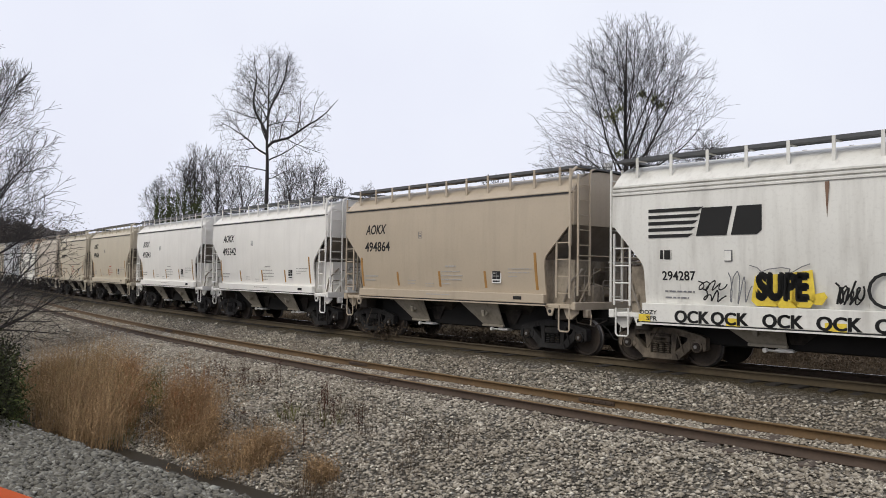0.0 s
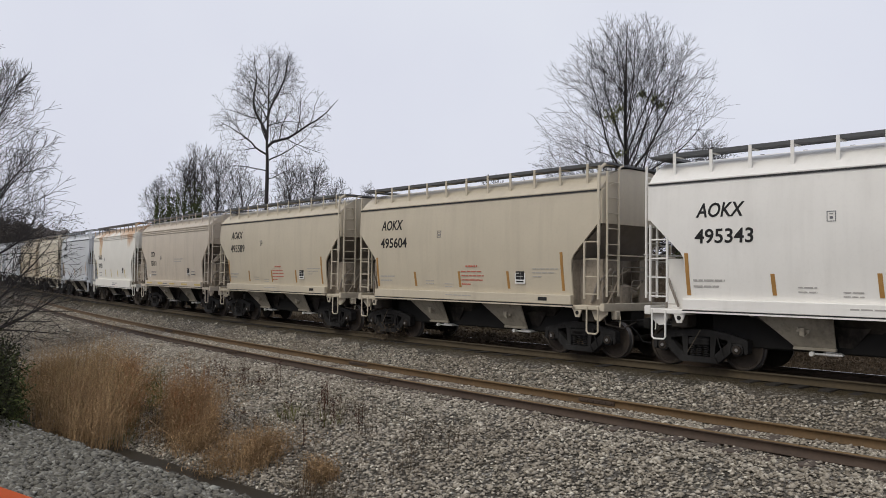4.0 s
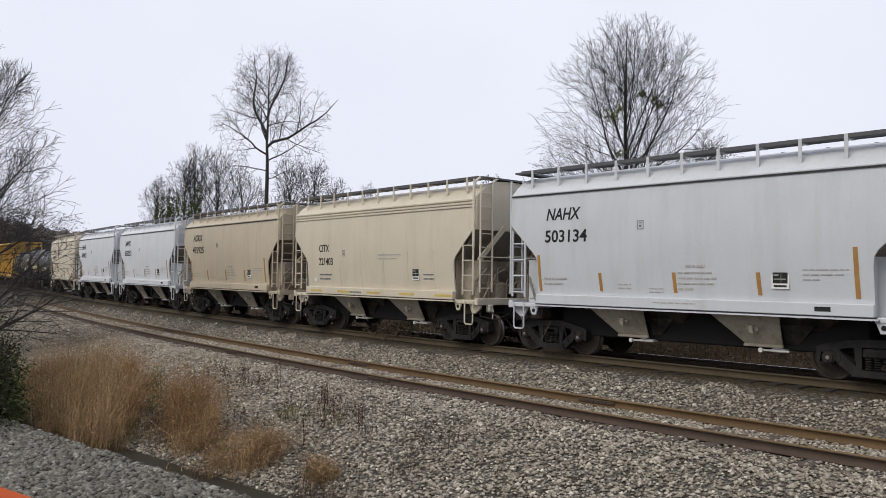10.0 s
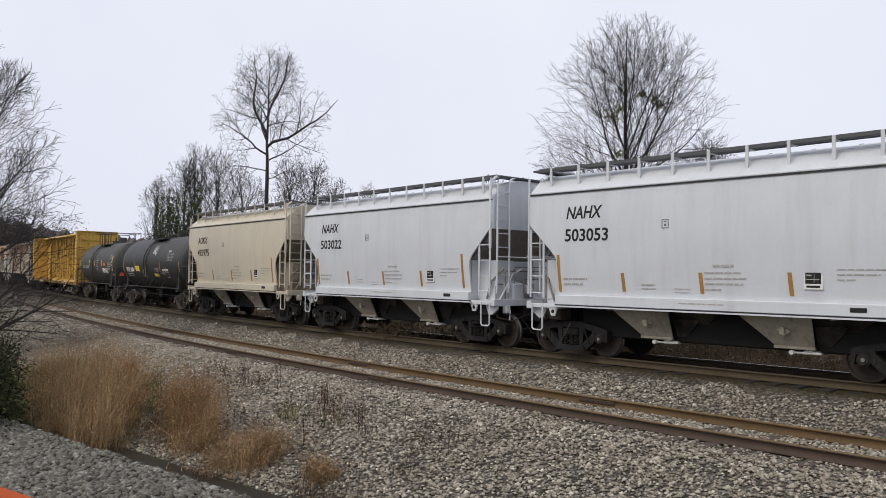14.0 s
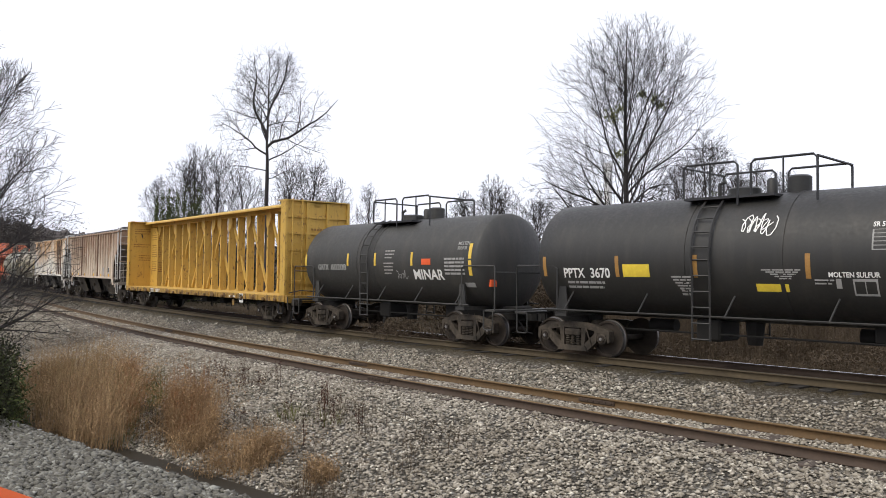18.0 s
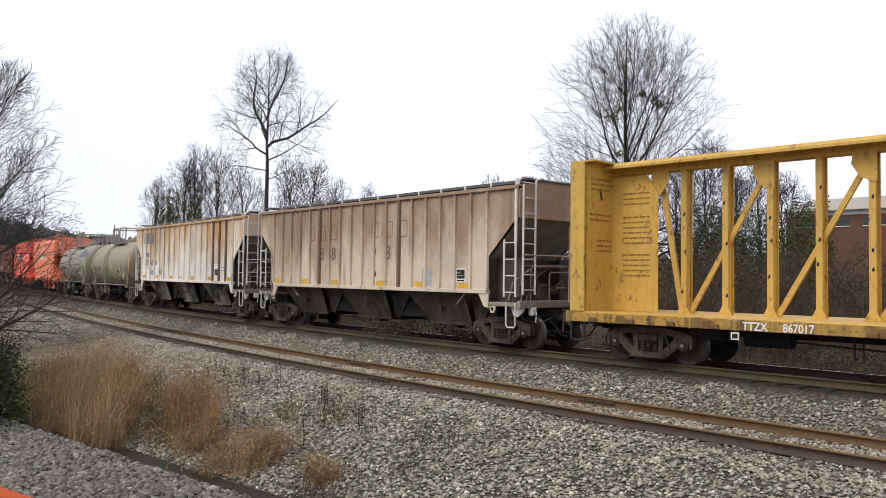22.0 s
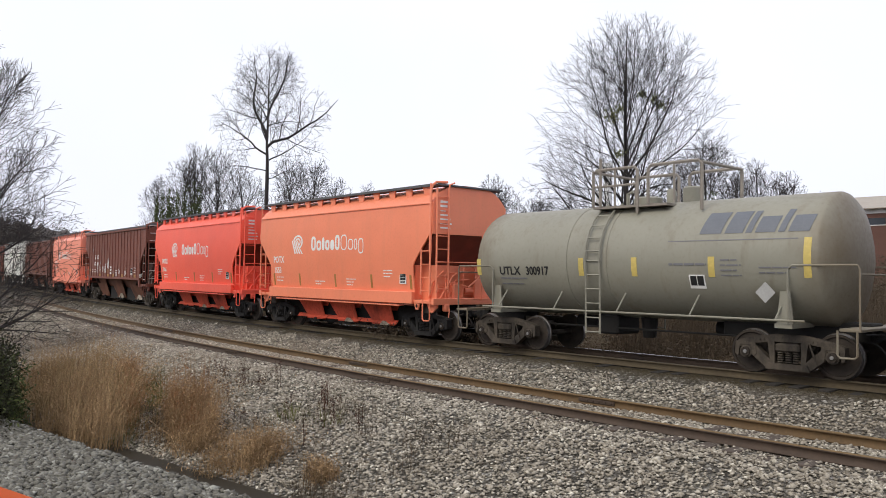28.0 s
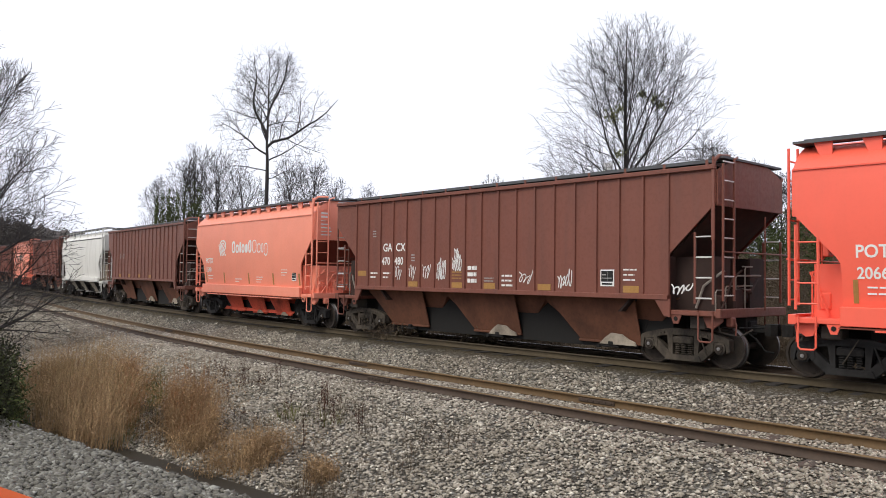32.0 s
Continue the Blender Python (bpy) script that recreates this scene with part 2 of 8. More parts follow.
def stained_tank(name, colour, stain, ends):
    """Dull tank paint, brown with spilt dust beyond the given distance from the car's middle and in clouds below."""
    m, nt, b = shader(name, 0.5)
    v = coords(nt)
    sep = node(nt, "ShaderNodeSeparateXYZ", {"Vector": v})
    big = noise_of(nt, v, 0.7, 5, 0.6)
    st = noise_of(nt, coords(nt, (3.0, 3.0, 0.4)), 1.2, 5, 0.6)
    fine = noise_of(nt, v, 12.0, 5)
    out = node(nt, "ShaderNodeMath", {0: sep.outputs["X"]}, operation="ABSOLUTE").outputs[0]
    out = node(nt, "ShaderNodeMath", {0: out, 1: grey(nt, big, 0.3, 0.7, -0.6, 0.6)}, operation="ADD").outputs[0]
    c = mix(nt, grey(nt, big, 0.35, 0.68, 0.0, 0.4), colour, scaled(colour, 0.75))
    c = mix(nt, grey(nt, out, ends, ends + 1.3, 0.0, 0.6), c, stain)
    c = mix(nt, grey(nt, st, 0.55, 0.78, 0.0, 0.4), c, stain)
    c = mix(nt, grey(nt, fine, 0.55, 0.85, 0.0, 0.25), c, stain)
    nt.links.new(c, b.inputs["Base Color"])
    nt.links.new(grey(nt, fine, 0.3, 0.7, 0.46, 0.65), b.inputs["Roughness"])
    return m


TAN = paint("tan_paint", (0.46, 0.385, 0.29))
TAN_LIGHT = paint("light_tan_paint", (0.55, 0.487, 0.375))
TAN_WARM = paint("warm_tan_paint", (0.525, 0.452, 0.335), 0.5)
CREAM = paint("cream_paint", (0.61, 0.55, 0.435))
WHITE = paint("white_paint", (0.82, 0.80, 0.755), 0.22)
GREY_WHITE = paint("pale_grey_paint", (0.64, 0.66, 0.69), 0.3)
LIGHT_GREY = paint("light_grey_paint", (0.57, 0.59, 0.615), 0.3)
WHITE_WORN = paint("worn_white_paint", (0.74, 0.73, 0.68), 0.7)
ORANGE = paint("faded_orange_paint", (0.84, 0.245, 0.128), 0.7, (0.42, 0.20, 0.11), 0.42, 0.22, 0.3)
ORANGE_RED = paint("bright_red_orange_paint", (0.94, 0.135, 0.08), 0.3, (0.4, 0.12, 0.08), 0.42, 0.25, 0.2)
ORANGE_PALE = paint("pale_orange_paint", (0.87, 0.29, 0.19), 0.4, (0.5, 0.25, 0.15), 0.42, 0.25, 0.25)
OXIDE = paint("oxide_brown_paint", (0.185, 0.060, 0.038), 0.75, (0.075, 0.038, 0.030), 0.55, 0.6, 0.4)
OXIDE_DULL = paint("dull_oxide_paint", (0.19, 0.075, 0.052), 0.6, (0.08, 0.05, 0.038))
YELLOW = scuffed("yellow_paint", (0.60, 0.37, 0.07), (0.17, 0.085, 0.03))
YELLOW_INK = plain("brown_stencil", (0.26, 0.13, 0.03), 0.7, 0, 12, 0.3, 0)
TANK_BLACK = paint("tank_black_paint", (0.023, 0.0225, 0.021), 0.8, (0.065, 0.055, 0.045), 0.5)
TANK_DUSTY = paint("dusty_tank_black_paint", (0.040, 0.039, 0.036), 0.8, (0.09, 0.078, 0.062), 0.55)
TANK_GREY = stained_tank("tank_grey_paint", (0.25, 0.24, 0.19), (0.13, 0.085, 0.042), 3.9)
TANK_TAN = stained_tank("tank_stained_paint", (0.27, 0.235, 0.165), (0.15, 0.09, 0.042), 3.2)
SOUTHERN = rust_run("faded_brown_white_paint", (0.62, 0.52, 0.41), (0.27, 0.16, 0.095), (0.10, 0.058, 0.034), 0.74, 0.9)
RIB_RUST = plain("rusty_post_paint", (0.17, 0.105, 0.07), 0.8, 0, 3, 0.6)
RIB_WHITE = rust_run("rust_streaked_white_paint", (0.78, 0.75, 0.68), (0.52, 0.28, 0.085), (0.15, 0.07, 0.028), 0.66, 0.92)
YELLOW_SILL = paint("grimy_yellow_paint", (0.42, 0.245, 0.045), 1.8, (0.07, 0.045, 0.025), 0.6, 0.8, 0.8)
YELLOW_GRIME = plain("greasy_yellow_brown", (0.16, 0.085, 0.025), 0.7, 0, 6, 0.6)
REFLECT_FADED = plain("faded_yellow_reflector", (0.56, 0.43, 0.12), 0.5, 0, 9, 0.4, 0)
SPRAY_BLUE = plain("blue_grey_primer", (0.34, 0.37, 0.42), 0.6, 0, 6, 0.4, 0)
BEARING = plain("bright_bearing_cap", (0.24, 0.23, 0.22), 0.5, 0.4, 20, 0.4)
# Grime on old cars' ends, with the end's shade in the colour
END_DARK = plain("grimy_shaded_end_steel", (0.055, 0.045, 0.036), 0.8, 0, 4, 0.8)
END_PIPE = plain("grimy_pipe_paint", (0.25, 0.22, 0.185), 0.7, 0, 8, 0.5)
# Dust, and for car ends also the recess shade, in the colour
END_DUST_SHADE = grime("dusty_shaded_end_steel", (0.36, 0.31, 0.245), (0.11, 0.09, 0.07), 1.3, 0.42, 0.72)
FADED_BROWN = plain("faded_brown_lettering", (0.20, 0.125, 0.08), 0.7, 0, 9, 0.4, 0)
BLACK = plain("black_paint", (0.02, 0.02, 0.022), 0.5, 0, 12)
# Near-black: grime plus the deep shade under the cars, in one colour
UNDER = plain("grimy_shaded_underframe", (0.011, 0.010, 0.009), 0.95, 0, 9)
IRON = grime("dusty_cast_iron", (0.085, 0.069, 0.052), (0.026, 0.022, 0.018), 2.2)
IRON_DUSTY = grime("brown_dusted_cast_iron", (0.17, 0.14, 0.105), (0.05, 0.041, 0.032), 2.2)
IRON_DARK = grime("dark_cast_iron", (0.026, 0.025, 0.024), (0.010, 0.009, 0.009), 2.2)
WHEEL_IRON = grime("brown_wheel_iron", (0.046, 0.036, 0.028), (0.016, 0.013, 0.011), 2.0)
TREAD = plain("polished_steel", (0.55, 0.54, 0.53), 0.22, 1.0, 10, 0.1, 0)
GRATING = plain("galvanised_grating", (0.085, 0.088, 0.092), 0.7, 0.0, 15)
STEEL_PALE = plain("pale_steel", (0.62, 0.61, 0.58), 0.5, 0, 15, 0.2)
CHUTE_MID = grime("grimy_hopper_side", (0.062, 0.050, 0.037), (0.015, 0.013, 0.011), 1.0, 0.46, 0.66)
# Dusty, and pale so the plate's lit look sits in the colour
CHUTE_PALE = grime("dusty_lit_hopper_side", (0.30, 0.27, 0.215), (0.095, 0.08, 0.06), 1.2, 0.52, 0.78)
CHUTE_SOOT = grime("sooty_white_hopper_side", (0.20, 0.185, 0.155), (0.022, 0.019, 0.016), 0.9, 0.42, 0.58)
# Dirt, darkened further for the shade beneath the car
CHUTE = grime("dirty_shaded_hopper_steel", (0.07, 0.06, 0.05), (0.014, 0.012, 0.011))
# Slope sheets: grime, with the end recess's shade put into the colour
SLOPE = plain("grimy_shaded_slope_sheet", (0.24, 0.21, 0.18), 0.8, 0, 2.5, 0.5)
SLOPE_RED = plain("grimy_shaded_red_slope_sheet", (0.20, 0.05, 0.03), 0.8, 0, 2.5, 0.5)
TREAD_WORN = plain("worn_wheel_tread", (0.16, 0.15, 0.145), 0.45, 0.7, 10, 0.2, 0)
CHUTE_RED = grime("dirty_red_hopper_steel", (0.60, 0.095, 0.05), (0.16, 0.034, 0.022), 0.7, 0.54, 0.74)
CHUTE_OXIDE = grime("dirty_oxide_hopper_steel", (0.15, 0.062, 0.036), (0.055, 0.027, 0.018), 0.8, 0.45, 0.75)
# Darker oxide brown for roof and recessed ends of the brown cars
OXIDE_DARK = plain("dark_oxide_steel", (0.035, 0.016, 0.011), 0.8, 0, 4, 0.7)
INK = plain("black_lettering", (0.012, 0.012, 0.012), 0.85, 0, 25, 0.2, 0)
INK_GREY = plain("faded_grey_lettering", (0.16, 0.16, 0.17), 0.6, 0, 25, 0.2, 0)
FAINT = plain("faded_small_print", (0.38, 0.365, 0.34), 0.6, 0, 25, 0.2, 0)
INK_BLUE = plain("faded_blue_grey_lettering", (0.12, 0.13, 0.15), 0.6, 0, 25, 0.2, 0)
CHALK = plain("white_lettering", (0.78, 0.77, 0.74), 0.6, 0, 25, 0.2, 0)
CHALK_DIM = plain("worn_white_lettering", (0.33, 0.325, 0.31), 0.6, 0, 25, 0.3, 0)
RED_INK = plain("faded_red_lettering", (0.45, 0.12, 0.08), 0.6, 0, 25, 0.2, 0)
REFLECT = plain("amber_reflector", (0.36, 0.19, 0.05), 0.5, 0, 25, 0.4, 0)
REFLECT_NEW = plain("yellow_reflector", (0.74, 0.50, 0.07), 0.35, 0, 25, 0.2, 0)
PLACARD = plain("orange_placard", (0.8, 0.12, 0.03), 0.5, 0, 25, 0.2, 0)
PATCH_YELLOW = plain("worn_yellow_patch", (0.62, 0.37, 0.035), 0.6, 0, 9, 0.4, 0)
SPRAY_YELLOW = plain("yellow_spray_paint", (0.75, 0.55, 0.05), 0.6, 0, 9, 0.4, 0)
RAIL_RUST = plain("rail_rust", (0.10, 0.058, 0.022), 0.8, 0, 14, 0.5)
RAIL_OCHRE = plain("rail_head_rust", (0.135, 0.083, 0.032), 0.75, 0, 14, 0.5)
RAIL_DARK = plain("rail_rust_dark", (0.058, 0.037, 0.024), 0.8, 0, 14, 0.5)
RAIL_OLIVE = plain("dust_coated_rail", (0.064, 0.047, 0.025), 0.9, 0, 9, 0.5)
# Polished head coloured brown, its missing glint at a glancing angle painted in
RAIL_OLIVE_HEAD = plain("rail_head_no_glint", (0.062, 0.048, 0.029), 0.65, 0.1, 9, 0.4)
# Main-track ties, darker than those of the side track
TIE_BLACK = plain("black_brown_tie_wood", (0.022, 0.018, 0.014), 0.9, 0, 9, 0.5, 0.4)
TIE_WOOD = plain("weathered_tie_wood", (0.07, 0.052, 0.040), 0.9, 0, 9, 0.6, 0.4)
BARK = plain("bark", (0.030, 0.026, 0.025), 0.9, 0, 9, 0.5, 0.4)
TWIG = plain("twig_bark", (0.028, 0.024, 0.023), 0.9, 0, 5, 0.4, 0)


# ---- ground, ballast and water ----
def nearest(x, y):
    """s and left offset of points from the main track."""
    x, y = np.asarray(x, float).ravel(), np.asarray(y, float).ravel()
    pick = slice(0, None, 4)
    tx, ty, ts = PX[pick], PY[pick], SG[pick]
    s = np.empty(len(x))
    for i in range(0, len(x), 4000):
        d = (x[i:i + 4000, None] - tx) ** 2 + (y[i:i + 4000, None] - ty) ** 2
        s[i:i + 4000] = ts[np.argmin(d, axis=1)]
    for _ in range(3):
        px, py, a = along(s)
        s = np.clip(s + (x - px) * np.cos(a) + (y - py) * np.sin(a), S0, S1)
    px, py, a = along(s)
    return s, -(x - px) * np.sin(a) + (y - py) * np.cos(a)


def wobble(x, y, f, seed):
    """Cheap smooth unevenness."""
    r = np.random.RandomState(seed)
    z = 0
    for i in range(6):
        k = f * (0.6 + 1.1 * r.rand())
        a = r.rand() * 6.283
        z = z + np.sin(k * (x * math.cos(a) + y * math.sin(a)) + r.rand() * 6.283)
    return z / 6


def ditch_shift(s):
    """The ditch leaves the track a little as it goes away."""
    return np.clip(0.14 * (6.5 - s), -0.3, 2.2)


def ground_height(x, y):
    s, off = nearest(x, y)
    x, y = np.asarray(x, float).ravel(), np.asarray(y, float).ravel()
    g, d = grade(s), spacing(s)
    n = -(off + d)
    top = g + RISE - 0.19
    low = g - 0.19
    z = np.where(off > 1.7, np.interp(off, [1.7, 4.2, 9, 30, 70, 200, 500], [0, -0.9, -0.8, -0.3, 0.6, 3.0, 10.0]) + top, top)
    gap = np.clip((-off - 1.55) / np.maximum(d - 3.2, 0.3), 0, 1)
    z = np.where(off < -1.55, top + (low - top) * gap, z)
    m = n - ditch_shift(s) * np.clip((n - 3.5) / 2.5, 0, 1)
    bank = np.interp(m, [1.6, 2.1, 5.7, 6.1, 6.95, 7.4, 8.4, 30, 400], [0, -0.03, -0.98, -1.09, -1.05, -0.56, -0.50, -0.42, 2.0])
    z = np.where(n > 1.6, low + bank, z)
    far = np.clip((np.hypot(x, y) - 120) / 500, 0, 1)
    z = z + far * 6 * (1 + wobble(x, y, 0.006, 3))
    rough = np.where((n > 1.8) & (n < 8.2), 0.05, 0.015) + np.where(off > 2.5, 0.08, 0)
    return z + rough * (wobble(x, y, 1.7, 5) + 0.6 * wobble(x, y, 4.5, 8)), s, off, n


def ground_material():
    """Crushed grey stone by the tracks, passing into dry winter turf farther away."""
    m, nt, b = shader("ballast_and_soil", 0.9, 0.0, 0.15)
    v = coords(nt)
    cell = node(nt, "ShaderNodeTexVoronoi", {"Vector": v, "Scale": 15.0, "Randomness": 1.0})
    fine = node(nt, "ShaderNodeTexVoronoi", {"Vector": v, "Scale": 34.0})
    tone = node(nt, "ShaderNodeSeparateColor", {"Color": cell.outputs["Color"]})
    c = ramp(nt, tone.outputs["Red"], [(0.0, (0.06, 0.054, 0.043)), (0.45, (0.16, 0.146, 0.12)), (0.8, (0.28, 0.26, 0.22)), (1.0, (0.50, 0.475, 0.43))])
    # Shade in the gaps between stones is painted into the colour
    c = mix(nt, grey(nt, cell.outputs["Distance"], 0.3, 0.75, 0, 0.75), c, (0.045, 0.04, 0.035))
    c = mix(nt, grey(nt, noise_of(nt, v, 0.35, 5), 0.45, 0.7, 0, 0.5), c, (0.15, 0.125, 0.10))
    turf = ramp(nt, noise_of(nt, v, 1.3, 8, 0.7), [(0.3, (0.035, 0.027, 0.016)), (0.55, (0.085, 0.064, 0.038)), (0.75, (0.13, 0.10, 0.058))])
    at = node(nt, "ShaderNodeAttribute")
    at.attribute_name = "turf"
    c = mix(nt, at.outputs["Fac"], c, turf)
    # Lot gravel: blue-grey, with the lens's corner darkening put into the colour
    lot = node(nt, "ShaderNodeAttribute")
    lot.attribute_name = "lot"
    c = mix(nt, lot.outputs["Fac"], c, mix(nt, 0.6, c, (0.10, 0.103, 0.095)))
    grime_shade = node(nt, "ShaderNodeAttribute")
    grime_shade.attribute_name = "rust_dust"
    c = mix(nt, grime_shade.outputs["Fac"], c, mix(nt, noise_of(nt, v, 3.0, 6, 0.7), (0.045, 0.035, 0.019), (0.090, 0.069, 0.037)))
    # Blackened bed: track grime, plus the train's shade put into the colour
    bed_shade = node(nt, "ShaderNodeAttribute")
    bed_shade.attribute_name = "grime_shade"
    c = mix(nt, bed_shade.outputs["Fac"], c, (0.011, 0.0095, 0.008))
    nt.links.new(c, b.inputs["Base Color"])
    h = node(nt, "ShaderNodeMath", {0: cell.outputs["Distance"], 1: fine.outputs["Distance"]}, operation="ADD").outputs[0]
    bump(nt, b, h, 0.9, -0.05)
    return m


GROUND = ground_material()


def axis(lo, hi, step, out_lo, out_hi):
    a = list(np.arange(lo, hi, step))
    d, p = step, a[-1]
    while p < out_hi:
        d *= 1.25
        p += d
        a.append(p)
    d, p = step, a[0]
    while p > out_lo:
        d *= 1.25
        p -= d
        a.insert(0, p)
    return np.array(a)


def build_ground():
    ax, ay = axis(-34, 22, 0.25, -3500, 3500), axis(-6, 50, 0.25, -3500, 3500)
    X, Y = np.meshgrid(ax, ay)
    z, s, off, n = ground_height(X, Y)
    v = np.stack([X.ravel(), Y.ravel(), z], 1)
    w, h = len(ax), len(ay)
    i = (np.arange(h - 1)[:, None] * w + np.arange(w - 1)).ravel()
    me = raw_mesh("ground", v, np.stack([i, i + 1, i + w + 1, i + w], 1), GROUND, True)
    turf = np.clip((off - 2.1) / 0.9, 0, 1) + np.clip((n - 30) / 20, 0, 1)
    turf = np.maximum(turf, np.clip((np.abs(n - 6.2) < 0.9) * 0.6 * (s < -6), 0, 1))
    a = me.attributes.new("turf", "FLOAT", "POINT")
    a.data.foreach_set("value", np.clip(turf, 0, 1).astype(np.float32))
    a = me.attributes.new("lot", "FLOAT", "POINT")
    a.data.foreach_set("value", np.clip((n - ditch_shift(s) - 6.9) / 0.3, 0, 1).astype(np.float32))
    dust = np.clip(1.6 - np.abs(np.abs(off) - 1.12 + 0.1 * wobble(X.ravel(), Y.ravel(), 3.0, 4)) / 0.48, 0, 0.95)
    # Mask of the bed darkened for grime and the shade beneath the train
    a = me.attributes.new("grime_shade", "FLOAT", "POINT")
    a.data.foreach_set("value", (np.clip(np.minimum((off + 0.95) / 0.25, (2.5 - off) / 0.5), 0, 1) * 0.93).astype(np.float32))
    a = me.attributes.new("rust_dust", "FLOAT", "POINT")
    a.data.foreach_set("value", dust.astype(np.float32))
    return tagged(new("ground", me), "grey crushed stone ballast bank and dry winter ground", "ground", kind="structure")


build_ground()


def ribbon(name, s0, s1, off, z, width, material, step=1.0, rows=1):
    """A flat strip along the tracks; off and z as functions of s."""
    s = np.arange(s0, s1 + step, step)
    a = np.stack([*along(s, off(s) - width / 2)[:2], z(s)], 1)
    b = np.stack([*along(s, off(s) + width / 2)[:2], z(s)], 1)
    v = np.concatenate([a, b])
    i = np.arange(len(s) - 1)
    return raw_mesh(name, v, np.stack([i, i + 1, i + 1 + len(s), i + len(s)], 1), material, True)


def water_material():
    m, nt, b = shader("muddy_water", 0.45, 0.0, 0.06)
    v = coords(nt)
    c = mix(nt, noise_of(nt, v, 1.2, 4), (0.022, 0.019, 0.014), (0.045, 0.037, 0.026))
    nt.links.new(c, b.inputs["Base Color"])
    bump(nt, b, noise_of(nt, v, 5.0, 3), 0.05, 0.02)
    return m


tagged(new("ditch_water", ribbon("ditch_water", -12, 20, lambda s: -spacing(s) - 6.5 - ditch_shift(s), lambda s: grade(s) - 1.215, 1.2, water_material())),
       "shallow muddy water standing in the trackside ditch", "water", kind="structure")

# ---- the two tracks ----
RAIL_PROFILE = [(-0.07, -0.175), (0.07, -0.175), (0.07, -0.16), (0.012, -0.14), (0.012, -0.045), (0.036, -0.035), (0.036, -0.014),
                (0.018, 0.0), (-0.018, 0.0), (-0.036, -0.014), (-0.036, -0.035), (-0.012, -0.045), (-0.012, -0.14), (-0.07, -0.16)]


def rail_mesh(s0, s1, off, z, material, head):
    s = np.concatenate([np.arange(s0, -40, 3.0), np.arange(max(s0, -40), s1 + 1, 1.0)])
    n = len(RAIL_PROFILE)
    rings = []
    for p, q in RAIL_PROFILE:
        x, y, _ = along(s, off(s) + p)
        rings.append(np.stack([x, y, z(s) + q], 1))
    v = np.stack(rings, 1).reshape(-1, 3)
    i = (np.arange(len(s) - 1)[:, None] * n + np.arange(n)).ravel()
    j = (np.arange(len(s) - 1)[:, None] * n + (np.arange(n) + 1) % n).ravel()
    me = raw_mesh("rail", v, np.stack([i, j, j + n, i + n], 1), material)
    me.materials.append(head)
    me.polygons.foreach_set("material_index", np.tile([1 if k in (6, 7, 8) else 0 for k in range(n)], len(s) - 1).astype(np.int32))
    return me


def tie_shape():
    return Shape().box(-0.115, 0.115, -1.3, 1.3, -0.18, 0.0, 0.012).mesh("tie")


def build_track(label, centre, level, material, head, tie_drop, s0, s1, near, near_head, tie_mat):
    track = tagged(new("railway_track"), label, "railway track", kind="structure")
    for side in (-0.755, 0.755):
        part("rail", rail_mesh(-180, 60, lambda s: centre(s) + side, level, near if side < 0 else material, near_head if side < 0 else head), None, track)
    tie = tie_shape()
    tie.materials.append(tie_mat)
    for k in range(int((s1 - s0) / 0.53)):
        s = s0 + k * 0.53 + random.uniform(-0.04, 0.04)
        x, y, a = along(s, float(centre(s)) + random.uniform(-0.05, 0.05))
        part("tie", tie, None, track, at=pose(x, y, float(level(s)) - tie_drop + random.uniform(-0.015, 0.02), 0, 0, math.degrees(a) + random.uniform(-1.5, 1.5)))
    return track


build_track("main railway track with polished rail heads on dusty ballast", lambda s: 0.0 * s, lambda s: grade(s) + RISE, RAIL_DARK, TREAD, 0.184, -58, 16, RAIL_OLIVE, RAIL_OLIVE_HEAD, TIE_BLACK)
# the nearer rail takes a darker brown than the other
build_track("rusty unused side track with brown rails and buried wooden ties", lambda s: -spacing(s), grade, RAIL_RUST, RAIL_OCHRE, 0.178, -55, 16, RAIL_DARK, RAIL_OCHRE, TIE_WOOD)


def joint_bar(s, side):
    """Bolted fishplate on the web of the side track's rail."""
    x, y, a = along(s, float(-spacing(s)) + side - 0.03)
    b = Shape().box(-0.45, 0.45, -0.012, 0.012, -0.13, -0.05, 0.006)
    for i in range(6):
        b.lathe([(-0.035, 0.018), (0.0, 0.018)], 6, "y", (-0.37 + i * 0.148, 0, -0.09))
    ob = part("joint_bar", b, RAIL_DARK, None)
    ob.matrix_basis = pose(x, y, float(grade(s)), 0, 0, math.degrees(a))
    return tagged(ob, "rusty bolted joint bar on a rail", "joint bar", "rail joint bars")


for s, side in ((-4.5, -0.755), (3.6, -0.755), (-14.5, 0.755), (0.6, 0.755), (9.0, 0.755), (-22.0, -0.755)):
    joint_bar(s, side)


def stone_material(name, tint):
    m, nt, b = shader(name, 0.85)
    g = node(nt, "ShaderNodeNewGeometry")
    c = ramp(nt, g.outputs["Random Per Island"], [(0.0, (0.15, 0.136, 0.118)), (0.3, (0.26, 0.242, 0.215)), (0.7, (0.37, 0.35, 0.317)), (0.93, (0.50, 0.48, 0.445)), (1.0, (0.76, 0.75, 0.71))])
    c = mix(nt, grey(nt, noise_of(nt, coords(nt), 0.35, 5), 0.45, 0.7, 0, 0.45), c, (0.16, 0.13, 0.10))
    c = mix(nt, grey(nt, noise_of(nt, coords(nt), 30, 4), 0.4, 0.7, 0, 0.35), c, (0.11, 0.10, 0.09))
    c = mix(nt, 1.0, c, tint, "MULTIPLY")
    nt.links.new(c, b.inputs["Base Color"])
    return m


